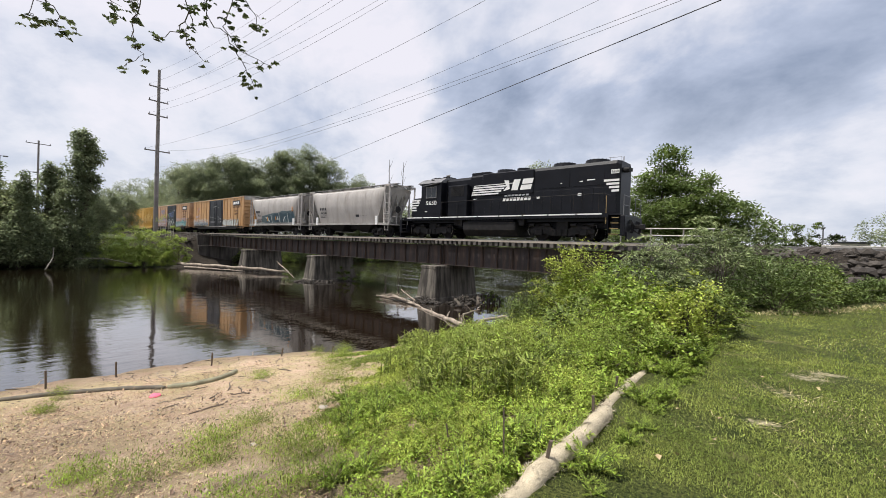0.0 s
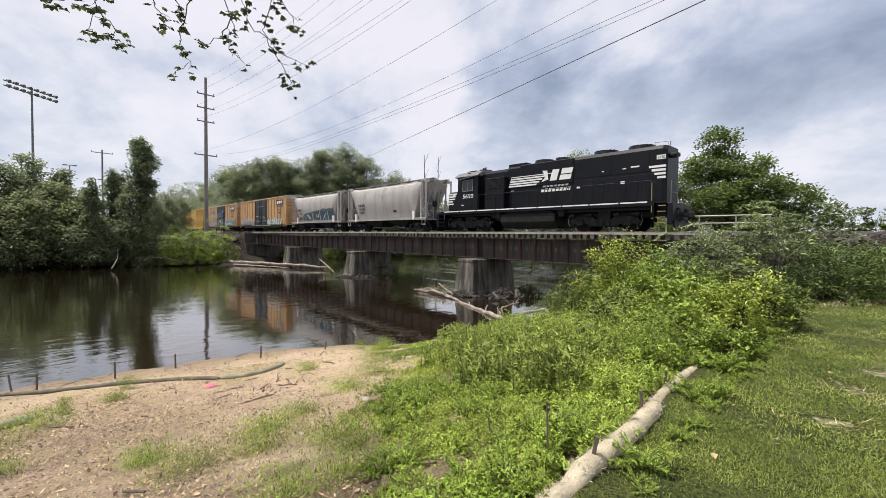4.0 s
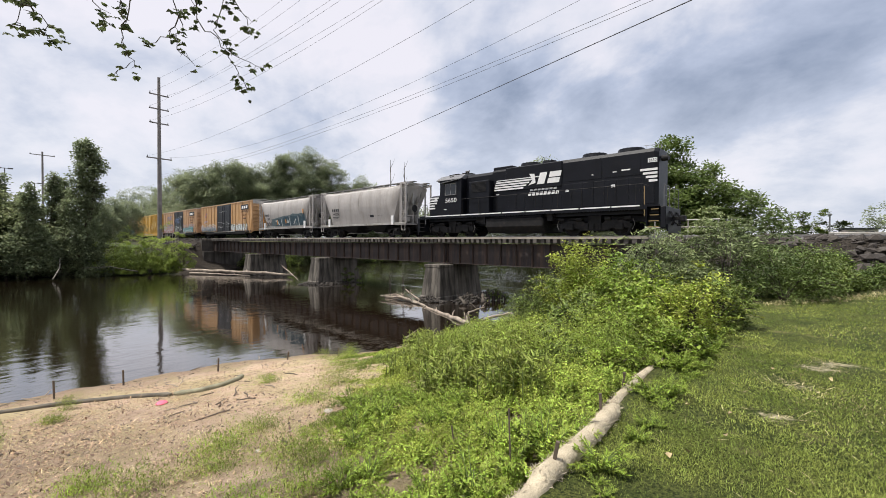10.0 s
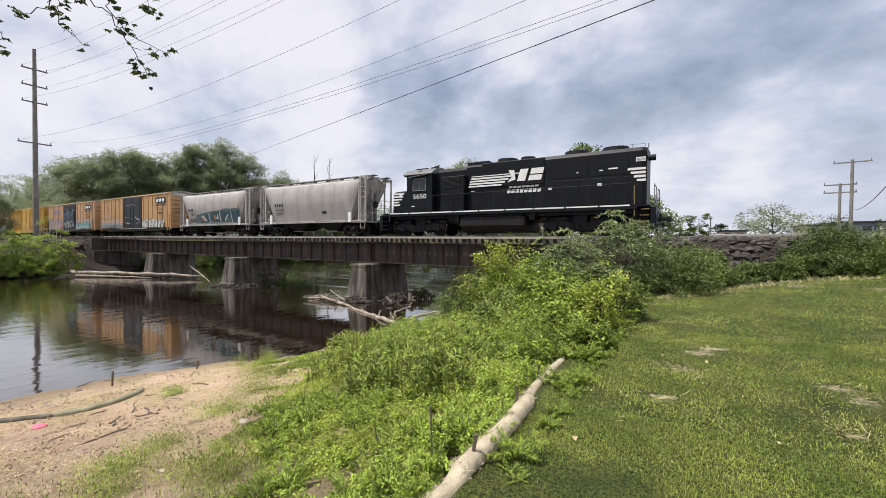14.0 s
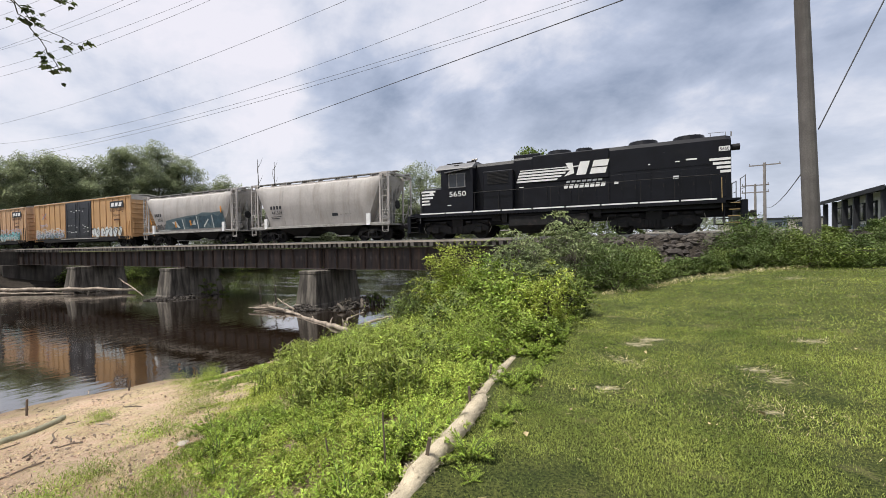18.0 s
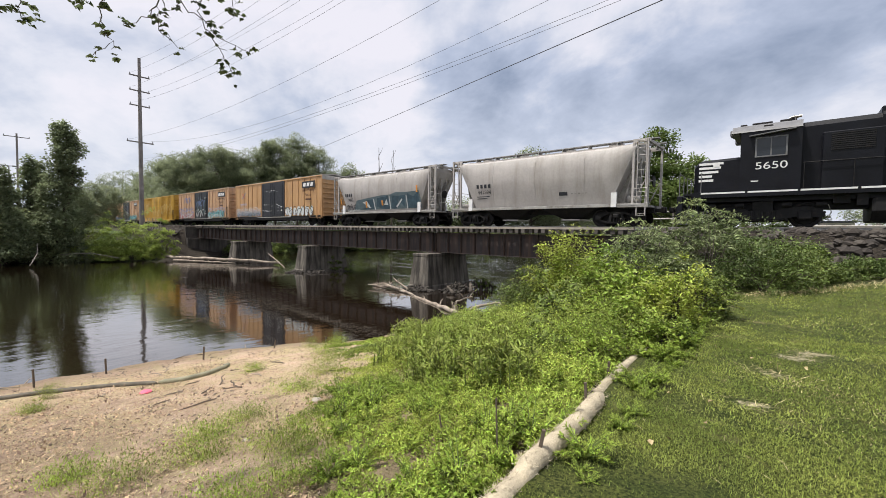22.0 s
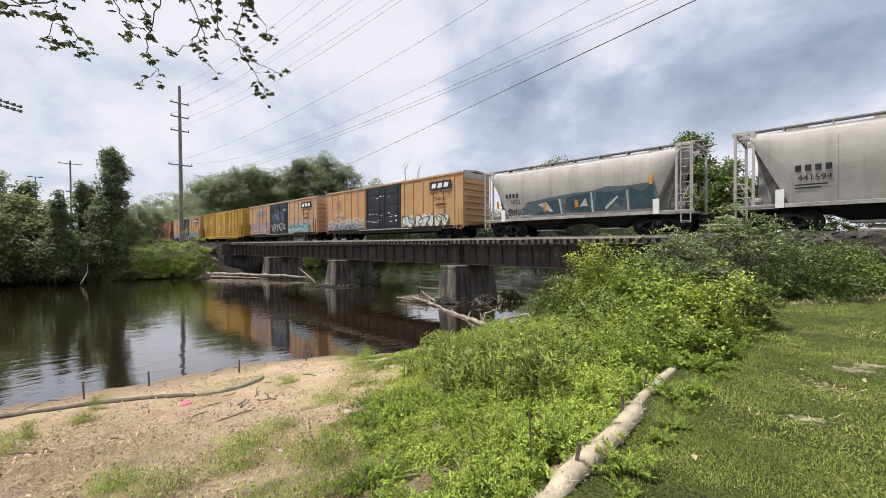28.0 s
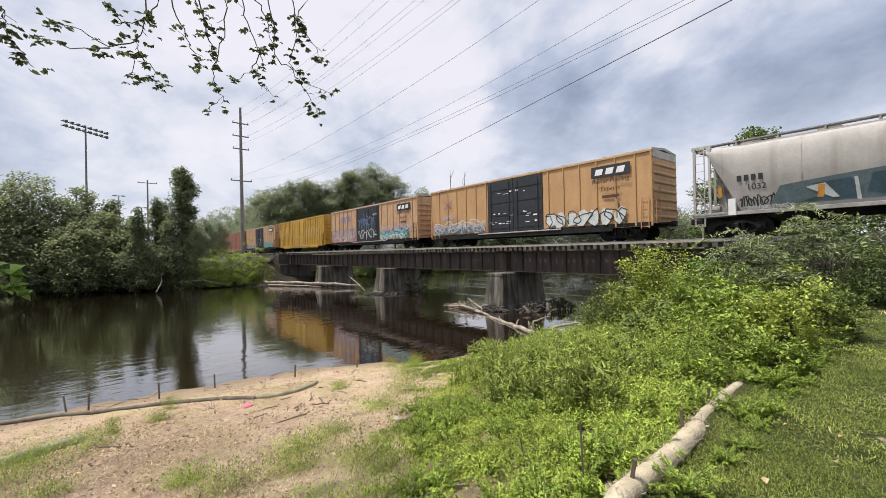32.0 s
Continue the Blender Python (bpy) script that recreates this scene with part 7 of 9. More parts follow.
# ---- lawn grass and tufts ----
def build_grass():
    rng = np.random.default_rng(77)
    bare = BARE
    arrays, dry = [], []
    dead = mat("dead_leaf", (0.42, 0.33, 0.18), rough=0.8, vary=0.25, obj_vary=0.4)
    for k in range(14):
        x, y = rng.uniform(-0.8, 3.5), rng.uniform(2.0, 7.5)
        ob = leaf_part("dead_leaf", kites(np.zeros((1, 3)), 0.07, 0.05, rng, up=0.15, fold=0.3), dead)
        ob.location = (x, y, float(ground_z(x, y)) + 0.03)
        tagged(ob, "curled pale dead leaf lying on the lawn", "leaf", group="dead leaves")
    u = rng.random(2600)
    tx = np.interp(u, [0, 0.3, 0.5, 0.75, 1], [-0.5, 2.4, 4.9, 7.7, 12]) + rng.normal(0, 0.2, 2600)
    ty = np.interp(u, [0, 0.3, 0.5, 0.75, 1], [12.9, 15.7, 16.4, 17.9, 19.2]) + rng.normal(0, 0.25, 2600)
    dry.append(kites(np.stack([tx, ty, ground_z(tx, ty)], -1), 0.14, 0.014, rng, up=0.35, fold=0.1))
    for x0, x1, y0, y1, n, ln, wd in ((-1.2, 3.2, 0.7, 4.2, 170000, 0.031, 0.0040), (-1.22, 6.5, 4.2, 8.5, 130000, 0.038, 0.0065), (-1.1, 12, 8.5, 19, 90000, 0.045, 0.012)):
        x, y = rng.uniform(x0, x1, n), rng.uniform(y0, y1, n)
        k = np.ones(n, bool)
        for bx, by, br in bare:
            d = np.hypot((x - bx) / 1.5, y - by) / br
            k &= (d + rng.normal(0, 0.25, n)) > 0.75
        k &= (y < 13.5 + 0.85 * x + rng.normal(0, 0.3, n)) | (y < 12)
        x, y = x[k], y[k]
        P = np.stack([x, y, ground_z(x, y)], -1)
        thin = np.sin(x * 3.3 + np.sin(y * 2.9) * 1.4) + np.sin(y * 3.7 - x * 1.6) + rng.normal(0, 0.7, len(x)) > -1.5
        x, y, P = x[thin], y[thin], P[thin]
        pale = (np.sin(x * 1.9 + np.sin(y * 2.3)) + np.sin(y * 1.4 + x * 0.8) + rng.normal(0, 1.0, len(x))) > 2.8
        arrays.append(kites(P[~pale], ln, wd, rng, up=0.7, fold=0.1))
        dry.append(kites(P[pale], ln * 0.9, wd, rng, up=0.35, fold=0.1))
    tagged(leaf_part("lawn_grass", join_arrays(arrays), M_GRASS), "short mown green lawn grass", "grass", kind="stuff")
    # matted straw on the bare spots
    for bx, by, br in bare:
        m = int(420 * br)
        sx, sy = bx + rng.normal(0, br * 0.7, m) * 1.5, by + rng.normal(0, br * 0.55, m)
        dry.append(kites(np.stack([sx, sy, ground_z(sx, sy) + 0.006], -1), 0.10, 0.006, rng, up=0.02, fold=0.0))
    # clippings lie about as pale dry blades
    n = 700
    x, y = rng.uniform(-1.0, 6, n), rng.uniform(1.6, 10, n)
    P = np.stack([x, y, ground_z(x, y) + 0.035], -1)
    dry.append(kites(P, 0.09, 0.004, rng, up=0.05, fold=0.0))
    tagged(leaf_part("dry_clippings", join_arrays(dry), M_GRASS_DRY), "pale dry grass clippings on the lawn", "grass", kind="stuff")
    # sparse straw-coloured grass over the sand
    n = 170000
    x, y = rng.uniform(-13.5, -2, n), rng.uniform(-3, 7.5, n)
    dens = np.sin(x * 1.1 + np.sin(y * 1.9) * 1.3) + np.sin(y * 1.6 - x * 0.7 + 1.0) + 0.12 * (x + 9)
    k = (dens + rng.normal(0, 0.9, n) > 0.0) & (x < weed_edge(y) + 0.6) & (x > shore_x(y) + 1.4)
    x, y = x[k], y[k]
    P = np.stack([x, y, ground_z(x, y)], -1)
    tagged(leaf_part("sparse_grass", kites(P, 0.045, 0.006, rng, up=0.2, fold=0.1), M_GRASS_DRY), "thin yellowish dead grass on the sand", "grass", kind="stuff")
    # crumbs of bark, leaf and soil
    n = 34000
    x, y = rng.uniform(-12, -2.2, n), rng.uniform(-2, 6, n)
    k = (rng.random(n) < np.clip(1.15 - y / 5.0, 0.25, 1)) & (x < weed_edge(y) + 0.3)
    x, y = x[k], y[k]
    P = np.stack([x, y, ground_z(x, y) + 0.006], -1)
    tagged(leaf_part("bark_crumbs", kites(P, 0.040 * rng.choice((0.4, 0.6, 1.0, 1.9), len(P)), 0.018 * rng.choice((0.6, 1.0, 1.6), len(P)), rng, up=0.05, fold=0.2), mat("bark_crumb", (0.37, 0.25, 0.165), rough=0.9, vary=0.3, island=0.75)), "brown bark chips and dead leaves strewn on the sand", "litter", kind="stuff")


build_grass()


def tuft(x, y, r, h, seed, material=None, n=260):
    rng = np.random.default_rng(seed)
    t = empty("grass_tuft", (x, y, float(ground_z(x, y)) - 0.01))
    tagged(t, "small green tuft of weeds on the sand", "grass tuft", group="tufts on the sand")
    P = np.stack([rng.normal(0, r * 0.5, n), rng.normal(0, r * 0.5, n), h * rng.random(n) ** 1.2], -1)
    leaf_part("leaves", kites(P, 0.042, 0.007, rng, up=0.7), material or M_LEAF_DARK, t)


for k, (x, y, r, h) in enumerate(((-8.8, 4.32, 0.25, 0.18), (-11.5, 1.35, 0.2, 0.3), (-9.7, 0.26, 0.12, 0.3), (-4.97, 1.89, 0.35, 0.14), (-3.4, 2.17, 0.35, 0.2), (-4.45, 0.96, 0.4, 0.22), (-5.07, 0.72, 0.25, 0.2), (-3.82, 2.1, 0.35, 0.18), (-5.3, 2.5, 0.4, 0.12), (-8.6, -0.7, 0.6, 0.25), (-7.9, -0.9, 0.7, 0.25), (-7.2, -1.1, 0.7, 0.22), (-8.9, 0.0, 0.35, 0.3), (-6.3, -0.4, 0.3, 0.15), (-11.6, 8.6, 0.3, 0.4), (-11.0, 8.2, 0.3, 0.25), (-11.3, 7.4, 0.25, 0.3), (-4.3, 1.6, 0.3, 0.15), (-3.0, 1.3, 0.35, 0.2), (-10.2, 1.0, 0.25, 0.15), (-2.9, 1.75, 0.3, 0.2), (-5.9, 3.6, 0.4, 0.15), (-6.6, 4.6, 0.45, 0.18), (-7.8, 5.6, 0.4, 0.18), (-9.0, 6.4, 0.45, 0.2), (-10.0, 7.2, 0.4, 0.2))):
    tuft(x, y, r, h, 300 + k, M_LEAF_DARK if k % 3 else M_LEAF_BRIGHT, int(700 + 2600 * r))

# loose stuff on the sand
stones("pebbles", (lambda x, y: np.stack([x, y, ground_z(x, y)], -1))(np.random.default_rng(5).uniform(-14.6, -2.5, 3600), np.random.default_rng(6).uniform(-3, 8, 3600)), 0.008, 0.028, mat("pebble", (0.27, 0.21, 0.16), rough=0.9, vary=0.3, island=0.5), "small brown pebbles scattered on the sand", "pebbles", 3)


def litter():
    rng = random.Random(14)
    for k in range(60):
        x, y = rng.uniform(-12, -3), rng.uniform(-1.2, 5.5)
        if k > 38:
            y = rng.uniform(-2.5, 8.5)
            x = float(shore_x(y)) + rng.uniform(0.15, 1.1)
        if x > float(weed_edge(y)) + 0.4:
            continue
        bm = bmesh.new()
        ln = rng.uniform(0.12, 0.6)
        a = rng.uniform(0, 6.28)
        pts = [(math.cos(a) * ln * u, math.sin(a) * ln * u + 0.03 * math.sin(u * 7), 0.012 + 0.02 * rng.random()) for u in (0, 0.35, 0.7, 1.0)]
        tube(bm, pts, [0.012, 0.014, 0.010, 0.004], n=5)
        ob = part("twig", bm, M_STAKE if k % 3 else M_DRIFT)
        ob.location = (x, y, float(ground_z(x, y)))
        tagged(ob, "dry broken twig lying on the sand", "twig", group="twigs on the sand")
    pal = mat("pale_stone", (0.36, 0.32, 0.27), rough=0.8, vary=0.15)
    for name, x, y, s, m, lab, cat in (("stone", -4.9, 3.28, 0.065, pal, "pale flat stone lying on the sand", "stone"), ("stone", -4.35, 2.05, 0.04, pal, "small pale chip on the sand", "stone"), ("flag_marker", -9.46, 2.5, 0.10, mat("pink_plastic", (0.85, 0.14, 0.22), rough=0.6, vary=0.1), "crumpled bright pink marker on the sand", "marker")):
        bm = bmesh.new()
        bmesh.ops.create_icosphere(bm, subdivisions=2, radius=s)
        for v in bm.verts:
            v.co *= 1 + 0.25 * noise.noise(v.co * 14 + Vector((x, y, 0)))
            v.co.z *= 0.45 if name == "stone" else 0.35
        ob = part(name, bm, m)
        ob.location = (x, y, float(ground_z(x, y)) + s * 0.2)
        tagged(ob, lab, cat)


litter()


# ---- driftwood ----
def log(name, pts, r0, r1, seed, label, branches=4, group="driftwood", wood=None):
    wood = wood or M_DRIFT
    rng = random.Random(seed)
    t = empty(name, pts[0])
    tagged(t, label, "driftwood", group=group)
    o = Vector(pts[0])
    P = []
    for a, b in zip(pts, pts[1:]):
        for k in range(4):
            q = Vector(a).lerp(Vector(b), k / 4) - o
            P.append(tuple(q + Vector((rng.uniform(-1, 1), rng.uniform(-1, 1), rng.uniform(-0.6, 0.6))) * r0 * 0.5))
    P.append(tuple(Vector(pts[-1]) - o))
    R = [r0 + (r1 - r0) * k / (len(P) - 1) for k in range(len(P))]
    bm = bmesh.new()
    tube(bm, P, R, n=9)
    part("trunk", bm, wood, t, smooth=True)
    for k in range(branches):
        i = rng.randrange(1, len(P) - 1)
        a = Vector(P[i])
        d = Vector((rng.uniform(-1, 1), rng.uniform(-1, 1), rng.uniform(0.1, 0.7))).normalized() * rng.uniform(0.25, 0.75)
        bm = bmesh.new()
        tube(bm, [tuple(a), tuple(a + d * 0.5 + Vector((0, 0, 0.1))), tuple(a + d)], [R[i] * 0.5, R[i] * 0.35, R[i] * 0.12], n=6)
        part("limb", bm, wood, t)


M_LIMB = mat("dark_limb", (0.09, 0.075, 0.06), rough=0.9, vary=0.3, fine=20, bump=0.2)
M_LIMB2 = mat("grey_limb", (0.24, 0.21, 0.18), rough=0.9, vary=0.25, fine=20, bump=0.2)
w = WATER
log("driftwood_log", [(-10.9, 15.4, w + 0.12), (-12.8, 16.4, w + 0.08), (-15.0, 17.5, w + 0.04), (-17.9, 18.9, w + 0.04), (-20.3, 19.7, w + 0.08), (-22.6, 19.9, w + 0.05)], 0.14, 0.05, 1, "long bleached driftwood trunk lying in the water by a pier", 13)
log("driftwood_log", [(-18.6, 19.2, w + 0.1), (-20.6, 19.6, w + 0.25), (-22.4, 19.3, w + 0.2)], 0.09, 0.04, 2, "bleached driftwood limb tangled at the pier foot", 9)
log("driftwood_log", [(-19.2, 20.0, w + 0.15), (-20.3, 20.1, w + 0.5), (-21.0, 20.4, w + 0.7)], 0.07, 0.03, 3, "bleached driftwood limb tangled at the pier foot", 4)
log("driftwood_log", [(-58.6, 17.3, w + 0.5), (-56.5, 18.1, w + 0.42), (-51.2, 20.6, w + 0.4), (-46.4, 22.4, w + 0.4), (-43.0, 24.0, w + 0.3)], 0.22, 0.12, 4, "long pale driftwood trunk lodged across the pier", 5)
log("driftwood_log", [(-55.6, 17.6, w + 0.12), (-52.0, 19.4, w + 0.15), (-47.5, 21.2, w + 0.1)], 0.13, 0.05, 5, "pale driftwood trunk floating by the piers", 4)
log("driftwood_log", [(-44.5, 23.6, w + 1.2), (-40.5, 22.4, w + 0.7), (-36.2, 20.8, w + 0.3)], 0.07, 0.03, 6, "leaning bare limb caught on a pier", 3)
log("driftwood_log", [(-11.2, 15.6, w + 0.1), (-11.4, 16.6, w + 0.35), (-10.5, 17.2, w + 0.62), (-9.9, 17.2, w + 0.5)], 0.10, 0.04, 12, "bleached forked root end of the driftwood trunk", 3)
log("driftwood_log", [(-12.3, 16.1, w + 0.1), (-12.7, 16.9, w + 0.45), (-12.2, 17.6, w + 0.7)], 0.07, 0.03, 13, "bleached forked root end of the driftwood trunk", 3)
log("stick", [(-12.4, 12.1, w + 0.02), (-12.85, 13.3, w + 0.15)], 0.03, 0.012, 7, "pale stick poking out of the water", 0)
log("driftwood_log", [(-15.9, 20.8, w + 0.1), (-17.0, 21.6, w + 0.35), (-17.3, 23.5, w + 0.3)], 0.12, 0.06, 8, "dark limbs heaped at the pier's side", 6, wood=M_LIMB)
log("driftwood_log", [(-15.2, 21.8, w + 0.2), (-16.4, 23.4, w + 0.5), (-17.1, 25.6, w + 0.5)], 0.16, 0.06, 9, "dark limbs heaped at the pier's side", 7, wood=M_LIMB)
log("fallen_limb", [(-55.6, 5.5, w + 0.15), (-57.0, 6.2, w + 1.2), (-58.6, 6.4, w + 2.2)], 0.05, 0.03, 10, "bare fallen limb on the far bank", 2, wood=M_LIMB2)
log("fallen_limb", [(-57.2, 12.8, w + 0.5), (-58.3, 10.6, w + 1.1), (-59.5, 8.2, w + 1.0)], 0.05, 0.03, 11, "bare fallen limb on the far bank", 2, wood=M_LIMB2)


def rubble(cx, cy, rx, ry, n, seed):
    rs = np.random.default_rng(seed)
    a, k = rs.uniform(0, 2 * np.pi, n), rs.random(n) ** 0.5
    P = np.stack([cx + np.cos(a) * rx * k, cy + np.sin(a) * ry * k, w + 0.42 * (1 - k)], -1)
    stones("rubble", P, 0.04, 0.12, mat("rubble_stone", (0.045, 0.038, 0.032), rough=0.9, vary=0.3, island=0.4), "broken stone and twigs heaped round a pier foot", "rubble", seed)


rubble(-34.6, 23.2, 1.9, 3.2, 520, 5)
rubble(-19.1, 21.0, 1.4, 0.9, 200, 7)
rubble(-49.4, 23.6, 1.9, 3.0, 360, 8)
rubble(-17.0, 23.2, 1.3, 2.2, 160, 6)
rs = random.Random(19)
for k in range(13):
    x, y = -16.9 + 0.13 * k + rs.uniform(-0.1, 0.1), 22.6 + 0.16 * k + rs.uniform(-0.2, 0.2)
    bm = bmesh.new()
    hh = rs.uniform(0.35, 0.75)
    tube(bm, [(0, 0, -0.5), (rs.uniform(-0.03, 0.03), 0, hh * 0.5), (rs.uniform(-0.1, 0.1), rs.uniform(-0.1, 0.1), hh)], [0.09, 0.075, 0.05], n=7)
    ob = part("broken_stub", bm, M_LIMB)
    ob.location = (x, y, w)
    tagged(ob, "dark broken wooden stub standing at the pier foot", "stub", group="stubs at the pier")
for k in range(4):
    log("driftwood_log", [(-19.0 - 0.4 * k, 19.5 + 0.15 * k, w + 0.12), (-20.8 - 0.3 * k, 19.75 + 0.1 * k, w + 0.16 + 0.05 * k), (-22.4 - 0.2 * k, 19.7 + 0.2 * k, w + 0.1)], 0.05, 0.02, 30 + k, "thin bleached driftwood pole beside the trunk", 3)
for k, (x, y) in enumerate(((-32.9, 25.6), (-33.2, 24.3), (-16.0, 24.2), (-15.7, 24.7))):
    shrub("seedling", x, y, 1.7 if k < 2 else 0.9, 0.55, M_LEAF_MID, 400 + k, "leafy seedling rooted at the pier foot", 0.12, 500, 0.55, "pier seedlings", z=WATER + 0.05)


# ---- trees ----
def vine_column(x, y, z0, lobes, seed):
    """lobes: rows of (dy, z, r) up the trunk."""
    rng = np.random.default_rng(seed)
    t = empty("vine_covered_tree", (x, y, z0))
    tagged(t, "dead tree trunk wrapped in dark green vines on the far bank", "tree", group="vine-covered trees")
    bm = bmesh.new()
    top = lobes[-1]
    tube(bm, [(0, 0, 0), (0.05, lobes[len(lobes) // 2][0], lobes[len(lobes) // 2][1] - z0), (0, top[0], top[1] - z0)], [0.28, 0.22, 0.08], n=8)
    part("trunk", bm, M_BARK, t)
    P = []
    for dy, z, r in lobes:
        m = int(46 * r * r) + 16
        q = rng.normal(0, 1, (m, 3)); q /= np.linalg.norm(q, axis=1, keepdims=True)
        q *= rng.uniform(0.55, 1.12, (m, 1))
        c = q * [r, r, max(0.9, r * 0.85)] + [rng.normal(0, 0.15), dy, z - z0]
        P.append(clumps(rng, c, rng.uniform(0.25, 0.6, m), 15, 0.9))
    P = np.concatenate(P)
    P[:, 2] = np.maximum(P[:, 2], 0.1)
    leaf_part("vines", kites(P, 0.27, 0.22, rng, up=-0.4), M_LEAF_VINE, t)


vine_column(-61.4, 8.4, -0.6, ((0, 0.4, 1.9), (-0.2, 2.2, 1.8), (0.2, 3.6, 1.6), (-0.1, 5.2, 1.45), (1.1, 5.6, 0.9), (0.2, 6.8, 1.3), (1.3, 7.3, 1.0), (0.4, 8.4, 1.25), (0.5, 9.8, 1.15), (1.7, 10.2, 0.8), (0.5, 11.2, 1.05), (1.0, 11.9, 0.6), (0.4, 12.2, 0.7)), 1)
vine_column(-63.7, 6.4, 0.2, ((0, 1.2, 1.1), (0.1, 3.0, 0.95), (-0.1, 4.8, 0.9), (0.1, 6.4, 0.8), (0.2, 7.5, 0.75), (0.1, 8.2, 0.45)), 2)
vine_column(-59.8, 4.2, -1.6, ((0.2, -1.0, 1.8), (0.5, 0.4, 1.3), (0, 1.6, 0.95), (-0.1, 3.0, 0.8), (0.1, 4.4, 0.75), (-0.1, 5.5, 0.65), (0.1, 6.4, 0.45)), 3)
vine_column(-66.0, 7.4, 0.6, ((0, 3, 1.0), (0, 5, 0.9), (0.1, 6.8, 0.8), (0.1, 8.0, 0.6)), 4)


def bank_trees():
    rs = random.Random(21)
    # wooded far bank
    for k, (x, y, top, r) in enumerate(((-67, -12.5, 11.5, 3.6), (-66, -8.2, 10.4, 3.2), (-65.5, -5.2, 11.0, 2.9), (-64.8, -2.8, 8.6, 2.5), (-67.5, -0.8, 10.2, 1.3), (-64.5, 1.0, 7.0, 2.3), (-67.5, 2.0, 8.8, 0.9), (-63.6, 3.6, 6.2, 2.0), (-69, -18, 12, 4.2), (-72, -26, 13, 5), (-62.0, -1.2, 5.2, 2.4), (-62.6, 2.6, 4.4, 2.0), (-63.5, -5.5, 5.5, 2.6), (-64.8, -9.8, 6.0, 2.8), (-66.5, -14.5, 6.0, 3.0), (-60.6, 4.2, 3.0, 1.6))):
        hgt = top + 2.0
        crown = [(0, 0, top - hgt * 0.28, r, hgt * 0.30), (r * 0.4, -r * 0.5, top - hgt * 0.5, r * 0.95, hgt * 0.3), (r * 0.35, r * 0.55, top - hgt * 0.55, r * 0.9, hgt * 0.3), (r * 0.6, 0.0, top - hgt * 0.78, r * 0.95, hgt * 0.22), (-0.3, 0.5, top - 0.9, r * 0.5, 1.0)]
        tree("bank_tree", x, y, top, crown, M_LEAF_TREE if k % 3 else M_LEAF_VINE, 500 + k, "leafy green tree crowding the far river bank", 0.36, 9500, 0.2, "far bank trees", clump=0.8)
    for k, (x, y, h, r) in enumerate(((-60.6, 11.3, 4.5, 1.7), (-60.2, 12.9, 4.9, 1.8), (-59.8, 14.6, 5.0, 1.8), (-59.3, 16.3, 5.0, 1.7), (-58.7, 17.8, 4.2, 1.4), (-61.5, 9.9, 3.6, 1.3), (-59.0, 12.2, 2.5, 1.3), (-58.4, 14.2, 2.3, 1.3), (-57.9, 16.2, 2.1, 1.2))):
        shrub("shrub", x, y, h, r, M_LEAF_BANK, 600 + k, "bright green shrub on the far bank by the bridge", 0.20, 2600, 0.6, "far bank shrubs", z=WATER + 0.15)


bank_trees()


def bank_undergrowth():
    rs = random.Random(77)
    for k in range(26):
        y = -34 + k * 1.75
        x = float(far_x(y)) + rs.uniform(-0.6, 0.2)
        h = rs.uniform(2.2, 3.8)
        shrub("shrub", x, y, h, rs.uniform(1.5, 2.1), (M_LEAF_TREE, M_LEAF_VINE, M_LEAF_VINE)[k % 3], 640 + k, "dark green undergrowth hanging over the far waterline", 0.26, 2600, 0.6, "far bank undergrowth", z=WATER - 0.05)


def bank_above_bridge():
    """Dark growth on the far bank upstream, seen under the deck."""
    rs = random.Random(78)
    for k in range(30):
        y = 29.5 + k * 1.9
        x = float(far_x(y)) + rs.uniform(-1.0, 0.6)
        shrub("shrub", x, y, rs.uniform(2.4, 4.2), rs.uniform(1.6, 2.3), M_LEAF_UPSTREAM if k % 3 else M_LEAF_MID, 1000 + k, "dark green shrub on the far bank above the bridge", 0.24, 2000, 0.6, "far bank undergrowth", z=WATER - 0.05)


bank_undergrowth()
bank_above_bridge()


